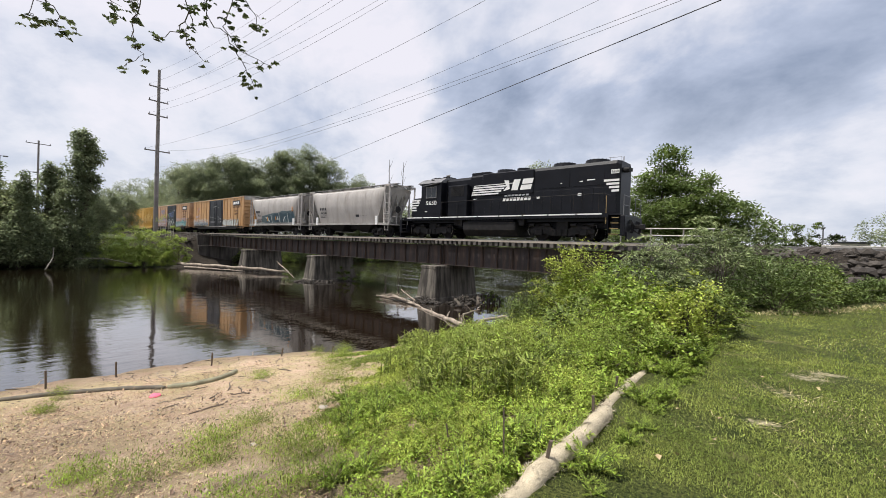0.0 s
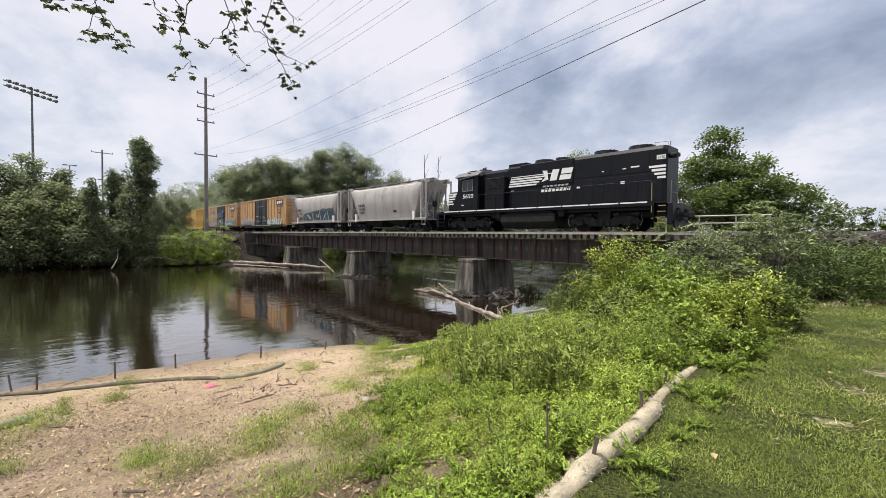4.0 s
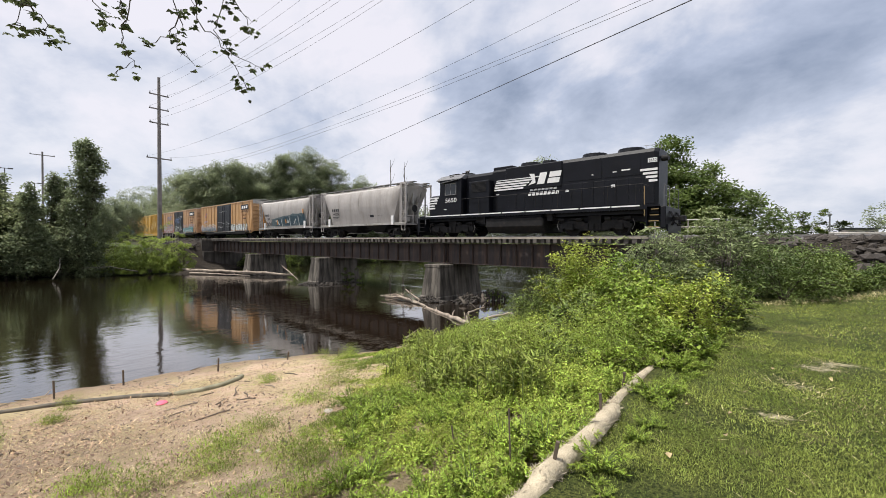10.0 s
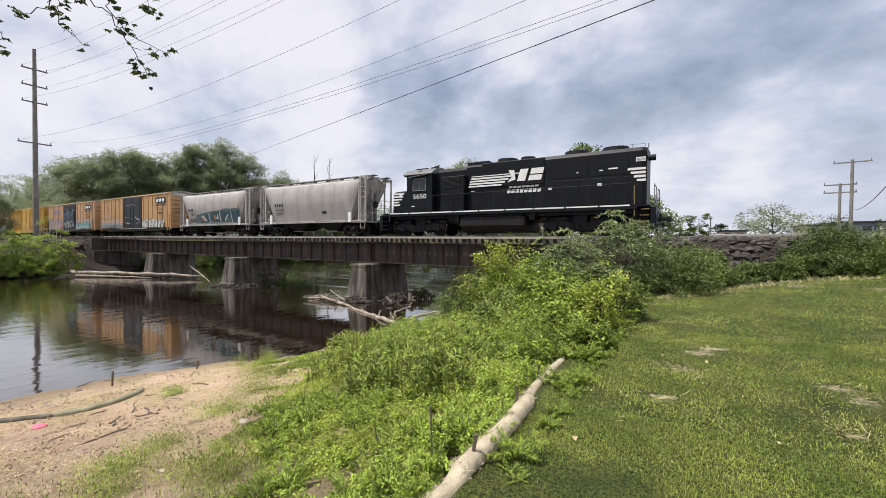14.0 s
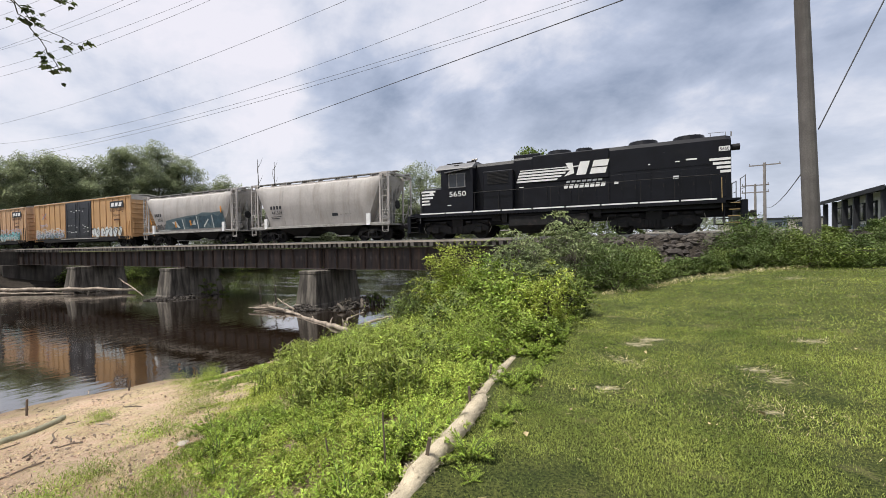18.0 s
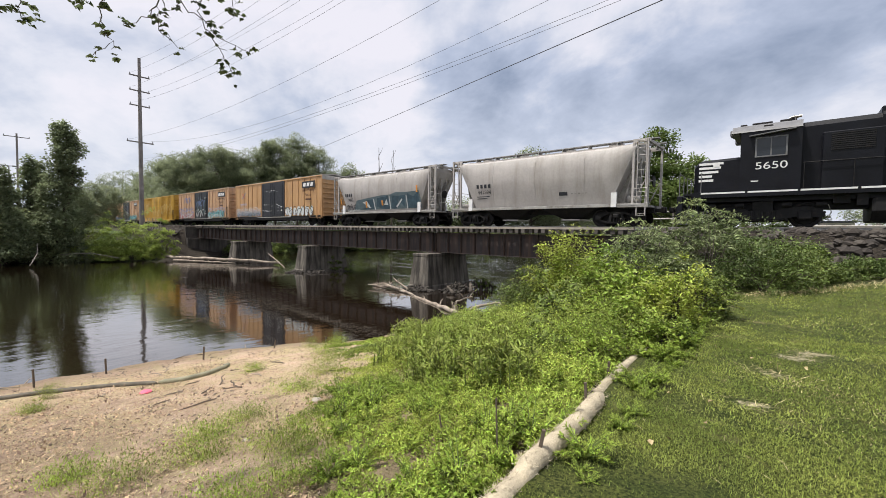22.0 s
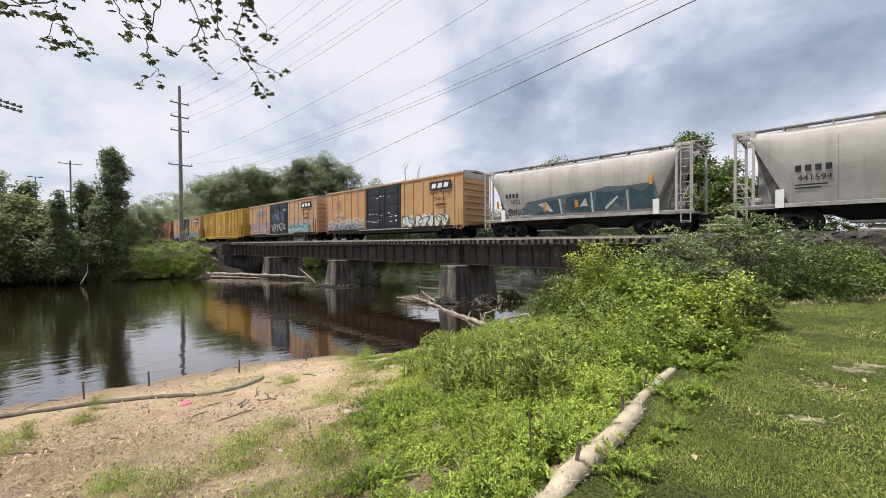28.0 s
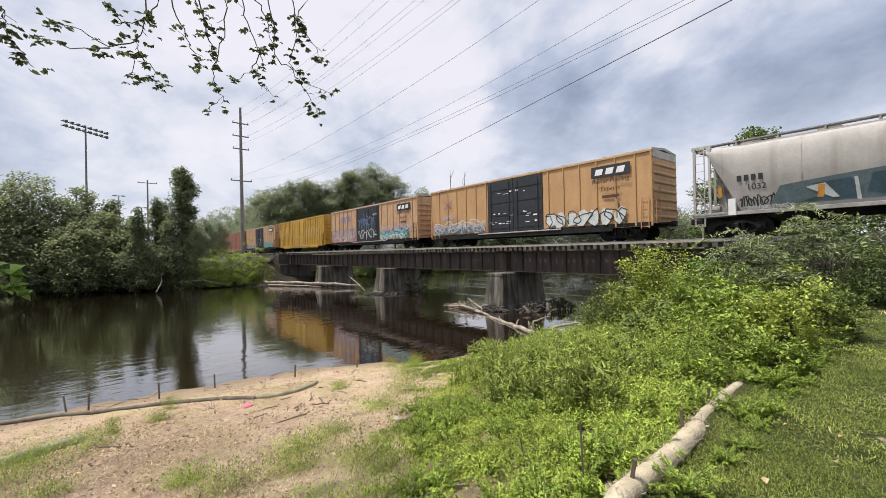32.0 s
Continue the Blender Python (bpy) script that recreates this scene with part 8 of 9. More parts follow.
def back_trees():
    # trees behind the train
    tops = ((-175, 34, 16.0, 7.0), (-149, 34, 18.2, 6.4), (-137, 34.6, 18.0, 6.2), (-126, 35.9, 19.2, 6.0), (-114, 34.5, 18.8, 5.6), (-104, 33.8, 18.4, 5.2), (-99.5, 34.6, 18.2, 4.8), (-97.5, 37.3, 19.4, 4.4), (-96, 42.4, 19.9, 4.4), (-93.5, 47.8, 21.0, 4.4), (-97, 39.7, 20.2, 4.6), (-95, 45, 19.8, 4.6), (-92, 50.5, 23.2, 4.6), (-89.5, 54.8, 24.8, 4.8), (-87, 59, 21.8, 4.4), (-82.4, 65, 18.0, 4.0), (-79, 69, 15.5, 4.0))
    for k, (x, y, top, r) in enumerate(tops):
        hgt = top
        rs = random.Random(k)
        crown = [(rs.uniform(-0.6, 0.6), rs.uniform(-0.5, 0.5), top - r * 0.40, r * 0.34, r * 0.40), (0, 0, top - r * 2.3, r * 0.8, r * 0.9), (0, 0, max(2.5, top - r * 3.2), r * 0.9, r * 0.8)]
        for q in range(16):
            a, u = rs.uniform(0, 6.283), rs.random()
            out = r * (0.35 + 0.55 * u) * rs.uniform(0.8, 1.15)
            crown.append((math.cos(a) * out, math.sin(a) * out, top - r * (0.55 + 1.75 * u), r * rs.uniform(0.34, 0.52), r * rs.uniform(0.28, 0.44)))
        tree("tree", x, y, top, crown, M_LEAF_FAR_HAZED, 700 + k, "tall broadleaf tree in the wood behind the train", 0.33, 32000, 0.3, "wood behind the train", clump=0.95, bare=3 if k in (10, 11) else 0, z=0.5)
    for k, (x, y, top, r) in enumerate(((-84, 15.2, 8.5, 2.6), (-92, 19.2, 9.0, 2.8), (-79, 13.0, 7.0, 2.4))):
        crown = [(0.3 * r * math.cos(q * 2.1), 0.5 * r * math.sin(q * 2.1), top - r * (0.5 + 0.38 * q), r * 0.55, r * 0.45) for q in range(6)]
        tree("tree", x, y, top, crown, M_LEAF_FAR_HAZED, 840 + k, "leafy green tree beside the far track", 0.26, 9000, 0.16, "trees by the far track", clump=0.8)
    # the wood goes on behind, past the river bend
    rng = np.random.default_rng(41)
    C, R = [], []
    for k in range(150):
        y = rng.uniform(36, 130)
        x = np.interp(y, [36, 60, 90, 130], [-165, -115, -70, -20]) + rng.uniform(-14, 6)
        top = rng.uniform(8, 14) if y < 70 else rng.uniform(6, 11)
        for j in range(26):
            C.append((x + rng.normal(0, 2.0), y + rng.normal(0, 2.0), 0.5 + top * rng.random() ** 0.7))
    C = np.array(C)
    P = clumps(rng, C, 2.6, 44, 0.8)
    P[:, 2] = np.maximum(P[:, 2], 0.3)
    tagged(leaf_part("far_wood", kites(P, 0.48, 0.30, rng, up=0.1), M_LEAF_FAR_HAZED), "distant belt of broadleaf trees", "wood", kind="stuff")
    for k, (x, y, top) in enumerate(((-74.3, 66.9, 21.0), (-72.2, 69.2, 20.5))):
        t = empty("dead_tree", (x, y, 0.4))
        tagged(t, "bare dead tree rising above the wood", "tree", group="dead trees")
        bm = bmesh.new()
        tube(bm, [(0, 0, 0), (0.2, 0.1, top * 0.5), (-0.3 + 0.5 * k, 0.3, top)], [0.3, 0.16, 0.04], n=6)
        part("trunk", bm, M_BARK, t)
        for j in range(5):
            bm = bmesh.new()
            z = top * (0.55 + 0.09 * j)
            tube(bm, [(0.1, 0.1, z), (0.5 * (-1) ** j, 0.4, z + 1.0), (0.8 * (-1) ** j, 0.7, z + 2.2)], [0.06, 0.04, 0.015], n=5)
            part("limb", bm, M_BARK, t)
    # tree beyond the track, with a layered crown
    tree("tree", -9.0, 44.0, 11.8, [(0, 0, 10.3, 1.5, 1.3), (-0.6, 0.3, 8.4, 2.3, 1.2), (1.6, -0.2, 8.0, 2.1, 1.0), (-2.6, 0.4, 6.6, 2.2, 1.4), (2.6, 0, 6.2, 2.6, 1.4), (0.4, -0.6, 4.8, 3.2, 1.6), (5.0, 0.3, 5.0, 2.2, 1.2), (7.0, 0.5, 3.6, 1.8, 1.0), (-3.0, 0.2, 3.4, 2.0, 1.6), (3.0, -0.4, 3.2, 3.0, 1.6)], M_LEAF_LONE, 801, "green tree with a layered uneven crown beyond the track", 0.32, 30000, 0.24, clump=0.72)
    tree("tree", -49.0, 96.7, 23.6, [(0, 0, 20.2, 3.7, 2.8), (-4.6, -1.5, 18.6, 4.0, 2.5), (8.5, 4.0, 19.0, 4.0, 2.8), (3.9, 1.5, 17.0, 5.0, 3.1), (0, 0, 12.3, 7.8, 4.6), (6.2, 3, 8.4, 7.8, 5.4), (-6.2, -3, 8.4, 7.0, 5.4)], M_LEAF_FAR_HAZED, 802, "broadleaf tree beyond the river bend", 0.6, 26000, 0.45, clump=1.7, z=0.8)
    tree("tree", 10.9, 74.2, 7.4, [(0, 0, 5.9, 2.4, 1.4), (-2.6, 0.5, 5.0, 2.0, 1.3), (2.2, -0.4, 5.0, 2.0, 1.3), (0, 0, 4.0, 3.6, 1.2)], M_LEAF_FAR_HAZED, 803, "small open tree with bare limbs beyond the road", 0.32, 3000, 0.22, clump=0.9, bare=4)
    # thicket along the upstream bank, low behind the bridge
    rs = random.Random(61)
    for k in range(34):
        x = -84 + 2.7 * k + rs.uniform(-0.6, 0.6)
        y = 92.0 + 0.12 * (x + 30) + rs.uniform(-1.5, 2.5)
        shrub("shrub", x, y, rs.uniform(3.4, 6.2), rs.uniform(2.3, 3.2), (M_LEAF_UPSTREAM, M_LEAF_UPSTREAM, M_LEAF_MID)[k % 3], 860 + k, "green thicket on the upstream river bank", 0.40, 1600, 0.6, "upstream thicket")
    for k in range(30):
        x = -66 + 2.1 * k + rs.uniform(-0.6, 0.6)
        y = 88.6 + 0.12 * (x + 30) + rs.uniform(-0.6, 0.8)
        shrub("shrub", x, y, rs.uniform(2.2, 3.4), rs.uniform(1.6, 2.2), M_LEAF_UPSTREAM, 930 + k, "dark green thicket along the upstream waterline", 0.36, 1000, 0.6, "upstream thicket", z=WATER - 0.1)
    for k, (x, y) in enumerate(((-2.0, 33.0), (-5.5, 31.5), (-8.5, 33.0))):
        shrub("shrub", x, y, 1.9 - 0.2 * k, 1.5, M_LEAF_MID if k % 2 else M_LEAF_BANK, 820 + k, "green shrub behind the track", 0.16, 1500, 0.55, "shrubs behind the track")


back_trees()


# ---- poles and wires ----
def wood_pole(name, x, y, z0, top, r0, r1, label, arms=(), group="", lean=0.0, turn=0.0, wood=None):
    wood = wood or M_POLE
    p = empty(name, (x, y, z0))
    tagged(p, label, "utility pole", group=group)
    p.rotation_euler = (0, 0, radians(turn))
    bm = bmesh.new()
    rod(bm, (0, 0, -0.3), (lean, 0, top - z0), r0, r1, n=14)
    part("shaft", bm, wood, p)
    for z, half in arms:
        part("crossarm", boxes((-0.07, 0.07, -half, half, z - z0 - 0.07, z - z0 + 0.07)), M_POLE, p)
        for s in (-1, 1):
            part("insulator", rods(((0, s * (half - 0.1), z - z0 + 0.07), (0, s * (half - 0.1), z - z0 + 0.32), 0.06, 0.04), n=8), M_GREYROOF, p)
    return p


wood_pole("transmission_pole", -67.0, 17.55, 1.0, 24.1, 0.30, 0.17, "tall grey wooden power pole with crossarms", ((21.7, 1.15), (19.75, 1.15), (17.8, 1.15), (12.95, 1.5)), "power poles")
wood_pole("utility_pole", 5.95, 17.72, float(ground_z(5.95, 17.72)), 25.6, 0.245, 0.14, "thick weathered wooden utility pole by the embankment", ((22.4, 1.15), (19.0, 1.15), (15.5, 1.2)), "power poles", lean=-0.75, wood=M_POLE_DARK)
wood_pole("utility_pole", 17.5, 67.8, 2.0, 11.9, 0.2, 0.15, "distant wooden utility pole with a wide crossarm", ((11.6, 1.7),), "power poles", turn=80)
wood_pole("utility_pole", 16.5, 68.0, 2.0, 9.1, 0.17, 0.13, "shorter pale utility pole with two crossarms", ((8.95, 1.5), (8.0, 1.5)), "power poles", turn=85)
wood_pole("utility_pole", -119.5, 10.5, 2.0, 20.0, 0.22, 0.15, "distant wooden utility pole behind the trees", ((19.3, 1.9),), "power poles")


def wire(name, a, b, sag, r, label="thin overhead power line", group="power lines"):
    a, b = Vector(a), Vector(b)
    bm = bmesh.new()
    pts = []
    for k in range(25):
        u = k / 24
        p = a.lerp(b, u)
        p.z -= sag * 4 * u * (1 - u)
        pts.append(tuple(p))
    tube(bm, pts, r, n=5)
    tagged(part(name, bm, M_WIRE), label, "power line", group=group)


POLE = (6.0, 17.7)
for y0, z0, zr, sag in ((17.6, 24.1, 25.2, 2.6), (16.5, 21.9, 22.5, 2.5), (18.6, 21.9, 22.5, 2.4), (16.5, 20.0, 20.2, 1.9), (18.6, 20.0, 20.2, 1.8), (16.5, 18.0, 18.6, 2.45), (16.3, 13.2, 15.6, 2.1), (18.8, 13.3, 15.0, 2.86), (17.5, 10.7, 12.2, 1.5), (17.5, 10.4, 12.0, 1.5)):
    wire("power_line", (-67.0, y0, z0), (POLE[0] - 0.45, POLE[1] + (y0 - 17.6), zr), sag, 0.0085)
wire("cable", (-87.0, 59.0, 21.2), (POLE[0] - 0.3, POLE[1] - 0.1, 11.8), 0.0, 0.026, "thick black overhead cable")
wire("guy_wire", (6.15, 17.9, 5.3), (8.6, 17.2, 11.5), 0.0, 0.02, "steel guy wire running up from the pole")
wire("power_line", (17.3, 67.9, 6.2), (6.0, 17.9, 4.4), 0.9, 0.02)


# ---- floodlights, lamps, buildings ----
def floodlight_mast(x, y, z0, top, wdt, label, group=""):
    m = empty("floodlight_mast", (x, y, z0))
    tagged(m, label, "floodlight", group=group)
    m.rotation_euler = (0, 0, radians(42))
    h = top - z0
    part("mast", rods(((0, 0, 0), (0, 0, h), 0.32, 0.2), n=10), M_GREYROOF, m)
    part("crossbar", boxes((-0.1, 0.1, -wdt, wdt, h - 1.0, h - 0.8), (-0.1, 0.1, -wdt, wdt, h + 0.2, h + 0.4), (-0.1, 0.1, -0.1, 0.1, h - 1.0, h + 0.4)), M_GREYROOF, m)
    lamp = None
    for r in range(2):
        for k in range(8):
            y0 = -wdt + 2 * wdt * (k + 0.5) / 8
            if lamp is None:
                lamp = part("lamp_head", rods(((0, 0, 0), (0.7, 0, -0.35), 0.25, 0.45), n=10), M_GREYROOF, m)
                lamp.location = (0, y0, h - 0.6 + 1.2 * r)
            else:
                shared("lamp_head", lamp.data, m, pose(0, y0, h - 0.6 + 1.2 * r))


floodlight_mast(-150, -0.6, 1.6, 37.6, 6.5, "tall sports floodlight mast behind the trees")


def lamp_post(x, y, z0, top, half):
    p = empty("lamp_post", (x, y, z0))
    tagged(p, "tall grey lamp post with a double head", "lamp post", group="lamp posts")
    h = top - z0
    part("shaft", rods(((0, 0, 0), (0, 0, h), 0.13, 0.09), n=8), M_GREYROOF, p)
    part("arm", boxes((-0.06, 0.06, -half, half, h - 0.05, h + 0.05)), M_GREYROOF, p)
    for s in (-1, 1):
        part("lamp_head", boxes((-0.25, 0.25, s * half - 0.35, s * half + 0.35, h - 0.1, h + 0.12), bevel=0.04), M_GREYROOF, p)


for x, y, top in ((-119.9, 5.1, 15.9), (-121, 9.4, 13.5), (-118, -9.0, 16.0), (-112, -2.0, 15.5)):
    lamp_post(x, y, 1.6, top, 0.8)
lamp_post(4.3, 89.8, 1.5, 6.2, 0.3)

M_SIDING = mat("pale_siding", (0.58, 0.58, 0.58), rough=0.7, vary=0.12)
M_ROOF = mat("dark_roof", (0.035, 0.037, 0.042), rough=0.9, vary=0.2, spec=0.15)
M_BLUEWALL = mat("blue_grey_wall", (0.16, 0.19, 0.24), rough=0.7, vary=0.15)
M_TANWALL = mat("tan_wall", (0.46, 0.42, 0.36), rough=0.8, vary=0.12)


def long_building(x, y, z0, yaw):
    b = empty("motel_building", (x, y, z0))
    b.rotation_euler = (0, 0, radians(yaw))
    tagged(b, "long pale low building with a dark shallow roof and porch posts", "building")
    part("wall", boxes((0, 10.6, -1.0, 7, -1.0, 2.45)), M_SIDING, b)
    bm = bmesh.new()
    loft(bm, [[(x_, -1.8, 2.42), (x_, -1.8, 2.50), (x_, 3.0, 3.55), (x_, 7.8, 2.50), (x_, 7.8, 2.42), (x_, 3.0, 3.42)] for x_ in (-0.8, 11.4)])
    part("roof", bm, M_ROOF, b)
    part("fascia", boxes((-0.82, 11.4, -1.86, -1.80, 2.30, 2.56)), M_ROOF, b, "dark fascia board under the eave")
    part("gable", boxes((0.0, 0.2, -0.5, 6.5, 2.4, 3.0)), M_SIDING, b)
    part("plinth", boxes((-0.05, 10.65, -1.06, -1.0, -1.0, 0.55)), M_BLUEWALL, b, "grey band at the foot of the wall")
    for k in range(6):
        part("porch_post", boxes((0.1 + 2.1 * k, 0.36 + 2.1 * k, -1.74, -1.48, -1.0, 2.32)), M_ROOF, b)
    for k in range(5):
        xx = 0.62 + 2.1 * k
        if k % 2 == 0:
            win = part("window", boxes((xx, xx + 1.15, -1.06, -0.98, 0.75, 1.95)), M_ROOF, b)
            part("pane", boxes((xx + 0.07, xx + 0.55, -1.075, -1.055, 0.82, 1.88), (xx + 0.60, xx + 1.08, -1.075, -1.055, 0.82, 1.88)), M_GLASS, win)
        else:
            door = part("door", boxes((xx, xx + 0.9, -1.06, -0.98, -0.4, 1.95)), M_ROOF, b)
            part("pane", boxes((xx + 0.12, xx + 0.78, -1.075, -1.055, 1.0, 1.8)), M_GLASS, door)


long_building(16.2, 41.5, 1.95, -96)


def box_building(name, x0, x1, y, depth, z0, z1, material, label, windows=0):
    b = empty(name, ((x0 + x1) / 2, y, z0))
    tagged(b, label, "building", group="far buildings")
    h = (x1 - x0) / 2
    part("wall", boxes((-h, h, 0, depth, -1.0, z1 - z0), bevel=0.05), material, b)
    part("roof", boxes((-h - 0.2, h + 0.2, -0.2, depth + 0.2, z1 - z0, z1 - z0 + 0.25)), M_ROOF, b)
    for k in range(windows):
        xx = -h + 2 * h * (k + 0.5) / windows
        part("window", boxes((xx - 0.5, xx + 0.5, -0.05, 0.02, (z1 - z0) * 0.35, (z1 - z0) * 0.75)), M_GLASS, b)


box_building("warehouse", 20.7, 25.5, 87, 8, 3.0, 5.0, M_BLUEWALL, "distant blue-grey flat-roofed building", 2)
box_building("warehouse", 25.4, 32.0, 92, 8, 3.0, 5.2, M_TANWALL, "distant tan flat-roofed building", 3)
box_building("warehouse", 17.0, 20.6, 87.4, 8, 3.0, 4.6, M_TANWALL, "distant low tan flat-roofed building", 2)
box_building("warehouse", 5.8, 9.4, 87, 8, 2.5, 3.75, M_TANWALL, "distant small tan flat-roofed building", 2)
g = empty("guardrail", (2.4, 30.0, float(ground_z(5.0, 30.0))))
tagged(g, "pale metal guardrail on stout posts beyond the track", "guardrail")
g0 = g.location.z
part("beam", boxes((-1.0, 9.0, -0.05, 0.05, 1.98 - g0, 2.2 - g0), bevel=0.02), M_GALV, g)
for k in range(5):
    part("post", boxes((-0.5 + 2.1 * k, -0.3 + 2.1 * k, 0.05, 0.25, -0.3, 2.3 - g0)), M_POLE, g)

# pipe railing past the near abutment
f = empty("pipe_railing", (-4.0, 28.0, 0))
tagged(f, "pale metal pipe railing behind the track", "railing")
for z in (2.97, 2.54):
    part("rail", rods(((-4.5, 0, z), (0.8, 0, z), 0.04), n=8), M_GALV, f)
for x in (-4.4, -2.6, -0.8, 0.7):
    part("post", rods(((x, 0, float(ground_z(x - 4.0, 28.0)) - 0.2), (x, 0, 2.97), 0.04), n=8), M_GALV, f)

# chain fence on the far side of the river by the track
f = empty("fence", (-68.5, 20.2, float(ground_z(-68.5, 20.2))))
tagged(f, "grey wire fence beside the far track", "fence")
for k in range(8):
    part("post", rods(((-1.2 * k, 0, -0.4), (-1.2 * k, 0, 1.8), 0.035), n=6), M_GALV, f)
for z in (0.3, 0.8, 1.3, 1.8):
    part("fence_rail", rods(((-8.6, 0, z), (0.2, 0, z), 0.02), n=5), M_GALV, f)


# ---- branches overhead ----
def hanging_branches():
    rng = np.random.default_rng(55)
    t = empty("overhanging_tree", (-1.6, -4.2, float(ground_z(-1.6, -4.2))))
    tagged(t, "leafy tree with thin twigs hanging over the bank", "tree")
    o = np.array([-1.6, -4.2, float(ground_z(-1.6, -4.2))])
    bm = bmesh.new()
    tube(bm, [(0, 0, -0.2), (0.1, 0.1, 2.5), (-0.2, 0.4, 5.0), (-0.3, 0.8, 7.5)], [0.28, 0.24, 0.18, 0.08], n=10)
    part("trunk", bm, M_BARK, t)
    hub = np.array([-4.3, 0.3, 5.6])
    bm = bmesh.new()
    tube(bm, [tuple(np.array([-1.85, -3.7, 5.2]) - o), tuple(np.array([-3.2, -1.8, 5.9]) - o), tuple(hub - o)], [0.12, 0.08, 0.05], n=8)
    tube(bm, [tuple(hub - o), tuple(np.array([-4.2, 1.6, 5.2]) - o)], [0.05, 0.02], n=6)
    part("limb", bm, M_BARK, t)
    twig(t, [(-4.47, 0.50, 3.95), (-4.48, 0.38, 3.74), (-4.49, 0.32, 3.52), (-4.49, 0.32, 3.39), (-4.49, 0.27, 3.21)], 0)
    twig(t, [(-4.49, 0.32, 3.39), (-4.48, 0.43, 3.32), (-4.48, 0.45, 3.17)], 1)
    twig(t, [(-4.49, 0.32, 3.52), (-4.50, 0.13, 3.42), (-4.50, -0.05, 3.49), (-4.49, -0.26, 3.53)], 2)
    twig(t, [(-4.50, 0.13, 3.42), (-4.50, -0.05, 3.33), (-4.49, -0.28, 3.35)], 3)
    twig(t, [(-4.47, -0.51, 3.31), (-4.48, -0.42, 3.23), (-4.49, -0.33, 3.11)], 4)
    twig(t, [(-4.47, -0.51, 3.52), (-4.48, -0.49, 3.45), (-4.48, -0.48, 3.34)], 5)
    twig(t, [(-4.46, 0.57, 3.98), (-4.45, 0.68, 3.72), (-4.44, 0.74, 3.53), (-4.43, 0.80, 3.41)], 6)
    twig(t, [(-4.38, 1.03, 4.11), (-4.38, 1.00, 3.75), (-4.40, 0.91, 3.43), (-4.41, 0.90, 3.24), (-4.39, 0.98, 3.17), (-4.42, 0.85, 3.00)], 7)
    twig(t, [(-4.42, 0.85, 3.79), (-4.41, 0.89, 3.59), (-4.40, 0.91, 3.43)], 8)
    twig(t, [(-4.34, 1.16, 4.15), (-4.33, 1.23, 3.86), (-4.29, 1.33, 3.57), (-4.31, 1.28, 3.36), (-4.26, 1.42, 3.22)], 9)
    twig(t, [(-4.27, 1.40, 4.21), (-4.26, 1.45, 3.64), (-4.19, 1.63, 3.47), (-4.14, 1.76, 3.25), (-4.11, 1.81, 3.10)], 10)
    twig(t, [(-4.19, 1.62, 4.25), (-4.19, 1.63, 3.82), (-4.21, 1.57, 3.58), (-4.16, 1.71, 3.39), (-4.04, 1.96, 3.31)], 11)
    twig(t, [(-4.15, 1.72, 4.27), (-4.18, 1.64, 4.02), (-4.12, 1.79, 3.84), (-4.09, 1.85, 3.66)], 12)
    twig(t, [(-4.48, 0.40, 3.77), (-4.49, 0.23, 3.65), (-4.50, 0.10, 3.80)], 13)
    twig(t, [(-4.29, 1.33, 3.68), (-4.33, 1.21, 3.43), (-4.37, 1.05, 3.32)], 14)
    twig(t, [(-4.31, 1.27, 4.18), (-4.28, 1.39, 3.95), (-4.26, 1.42, 3.70)], 15)
    twig(t, [(-4.43, 0.77, 4.04), (-4.42, 0.81, 3.89), (-4.40, 0.93, 3.76)], 16)
    # broad leaves on a low branch
    low = np.array([-2.19, -0.16, 1.53])
    bm = bmesh.new()
    tube(bm, [tuple(np.array([-1.75, -4.0, 1.7]) - o), tuple(np.array([-2.2, -2.0, 1.62]) - o), tuple(low + [0.0, -0.12, -0.02] - o)], [0.02, 0.012, 0.004], n=6)
    part("low_branch", bm, M_BARK, t)
    m_low = leaf_mat("low_leaf", (0.14, 0.24, 0.05), (0.20, 0.30, 0.07), trans=0.5)
    for k, (dx, dy, dz, a, s) in enumerate(((0, -0.08, 0.02, 1.5, 0.065), (0.01, -0.10, -0.03, 1.2, 0.06), (0.0, -0.06, -0.06, 1.9, 0.05), (0.02, -0.13, 0.05, 1.3, 0.05))):
        P = np.tile(low + [dx, dy, dz] - o, (5, 1))
        leaf_part("broad_leaf", kites(P, s * np.array([0.8, 1.0, 1.1, 1.0, 0.8]), s * 0.95, rng, up=0.0, heading=a + np.array([-0.9, -0.45, 0, 0.45, 0.9])), m_low, t)


def lobed(P, size, rng):
    """Small three-lobed leaves at the points."""
    n = len(P)
    a = rng.uniform(0, 2 * np.pi, n)
    return join_arrays([kites(P, size, size * 0.8, np.random.default_rng(7), up=-0.3, heading=a + d) for d in (-0.8, 0.0, 0.8)])


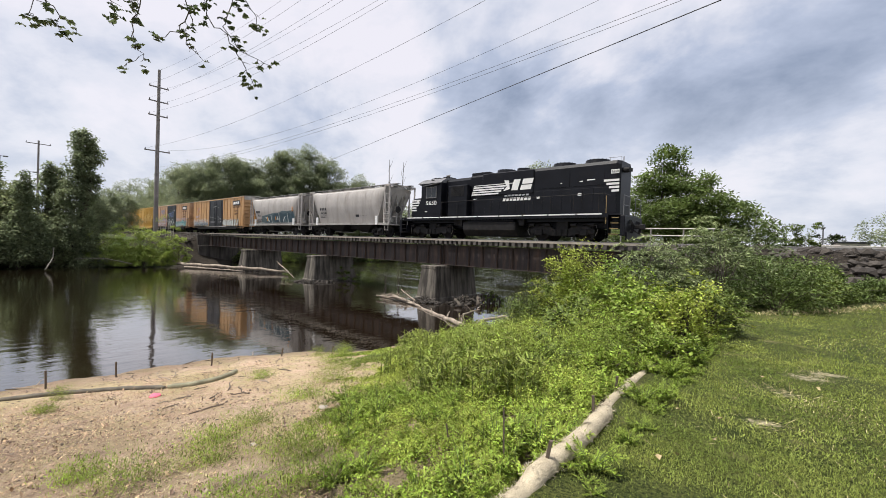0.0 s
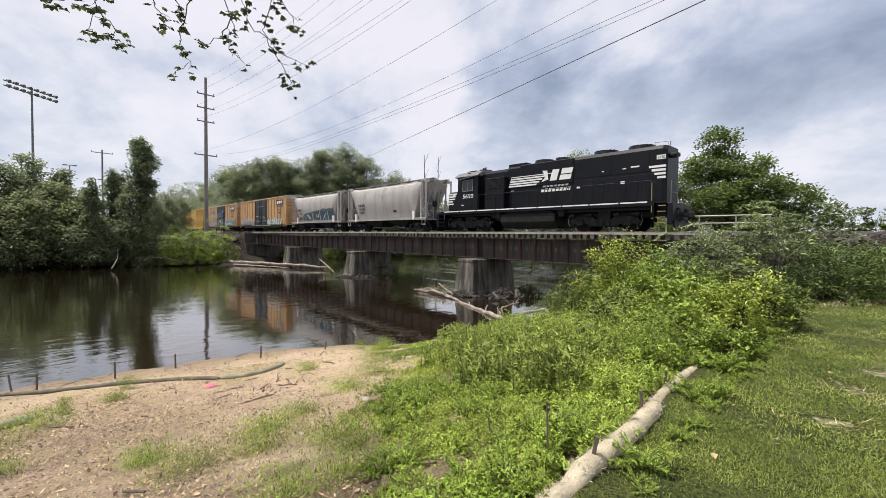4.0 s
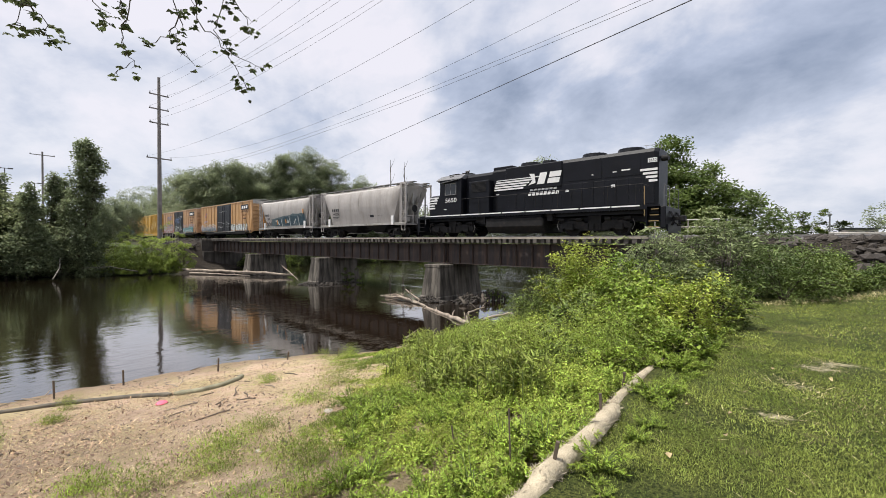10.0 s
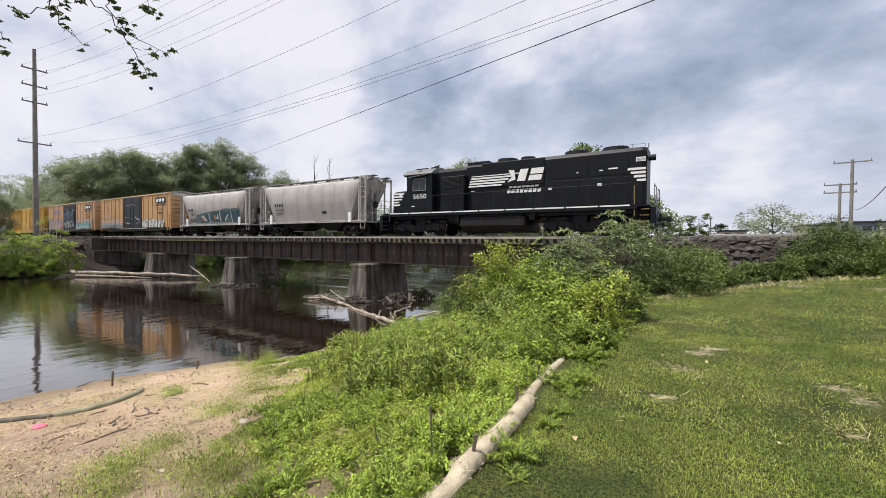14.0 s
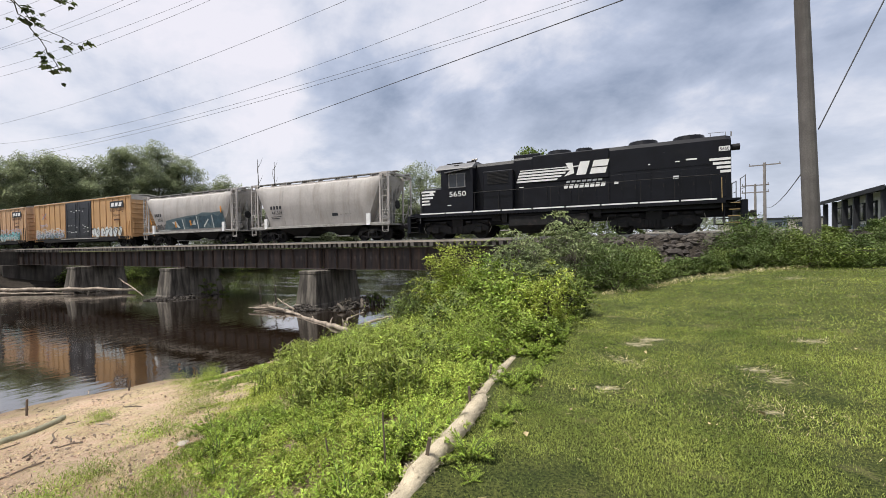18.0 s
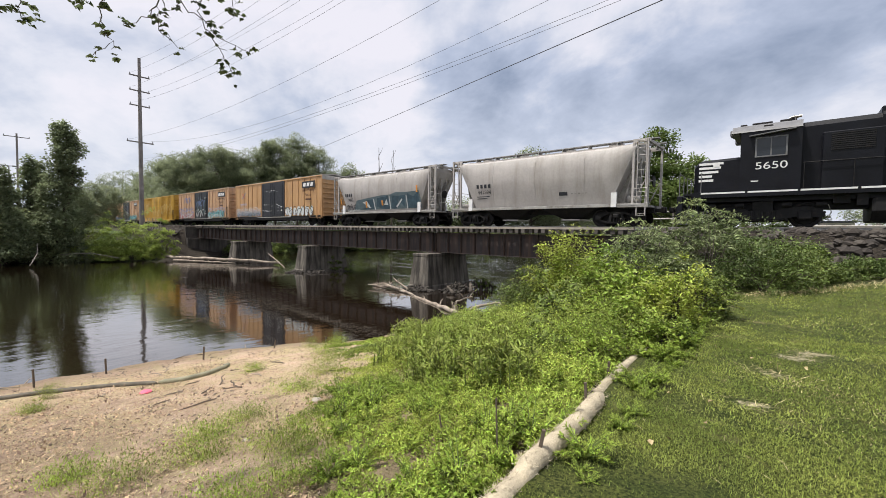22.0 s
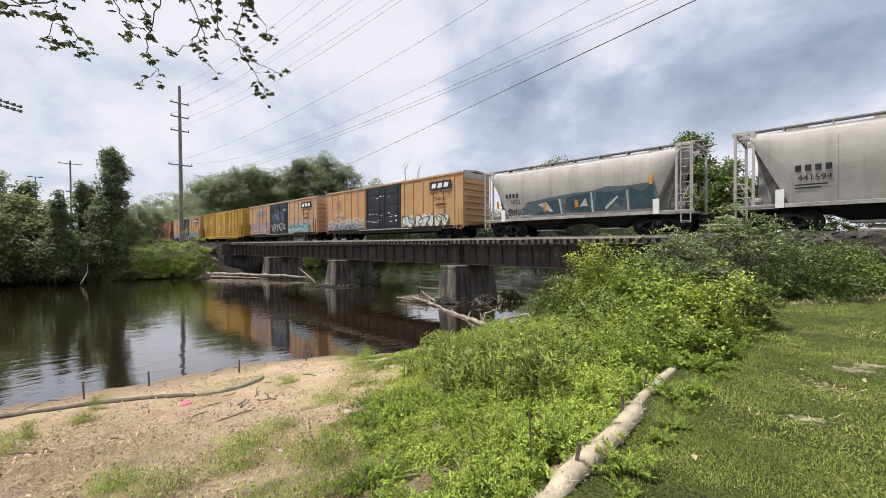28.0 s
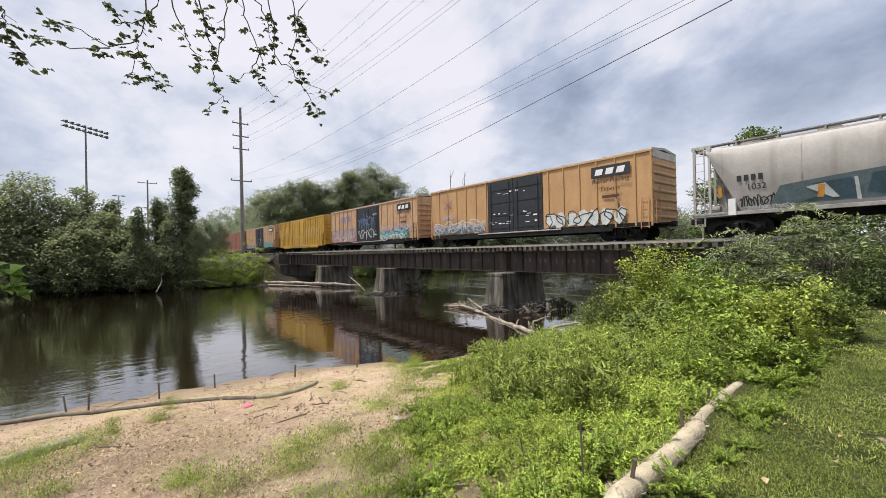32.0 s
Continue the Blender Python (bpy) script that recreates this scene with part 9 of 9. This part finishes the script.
def twig(t, path, seed):
    """A crooked hanging twig through the points, with side shoots and leaf clusters."""
    rng = np.random.default_rng(900 + seed)
    o = np.array(t.location)
    pts = []
    for a, b in zip(path, path[1:]):
        a, b = np.array(a), np.array(b)
        for k in range(4):
            pts.append(a + (b - a) * k / 4 + rng.normal(0, 0.012, 3))
    pts.append(np.array(path[-1]))
    n = len(pts)
    bm = bmesh.new()
    up = np.array([-4.3, 0.3, 5.6])
    lead = [tuple(up - o), tuple(up + (pts[0] - up) * 0.5 + [0, 0, 0.2] - o)] if path[0][2] > 3.72 else []
    tube(bm, lead + [tuple(p - o) for p in pts], [0.009] * len(lead) + [0.0062 - 0.0042 * k / n for k in range(n)], n=5)
    ends = [pts[-1]]
    for k in range(1, n):
        if rng.random() < 0.62:
            d = rng.normal(0, 1, 3) * [1, 1, 0.6] + [0, 0, -0.3]
            d = d / np.linalg.norm(d) * rng.uniform(0.03, 0.085)
            tube(bm, [tuple(pts[k] - o), tuple(pts[k] + d * 0.5 + rng.normal(0, 0.01, 3) - o), tuple(pts[k] + d - o)], [0.003, 0.0025, 0.0015], n=4)
            if rng.random() < 0.7:
                ends.append(pts[k] + d)
    part("twig", bm, M_BARK, t)
    P = np.concatenate([e + rng.normal(0, 0.03, (rng.integers(2, 6), 3)) for e in ends])
    leaf_part("leaves", lobed(P - o, 0.05, rng), M_LEAF_HANG, t)


hanging_branches()


# ---- what moves ----
def motions():
    for thing, off in MOVERS:
        walk(thing, [(t, ALONG @ pose(s + off, TRACK_Y, RAIL_Z)) for t, s in TRAIN])
    # wheels turn with the way gone, in quarter-second rows
    ts = [t for t, s in TRAIN]
    ss = [s for t, s in TRAIN]
    fine = [k * 0.25 for k in range(129)]
    way = np.interp(fine, ts, ss) - ss[0]
    for ob, x, r in WHEELS:
        keep = tuple(ob.scale)
        walk(ob, [(t, Matrix.LocRotScale((x, 0, r), Euler((0, d / r, 0)), None)) for t, d in zip(fine, way)])
        ob.scale = keep


motions()
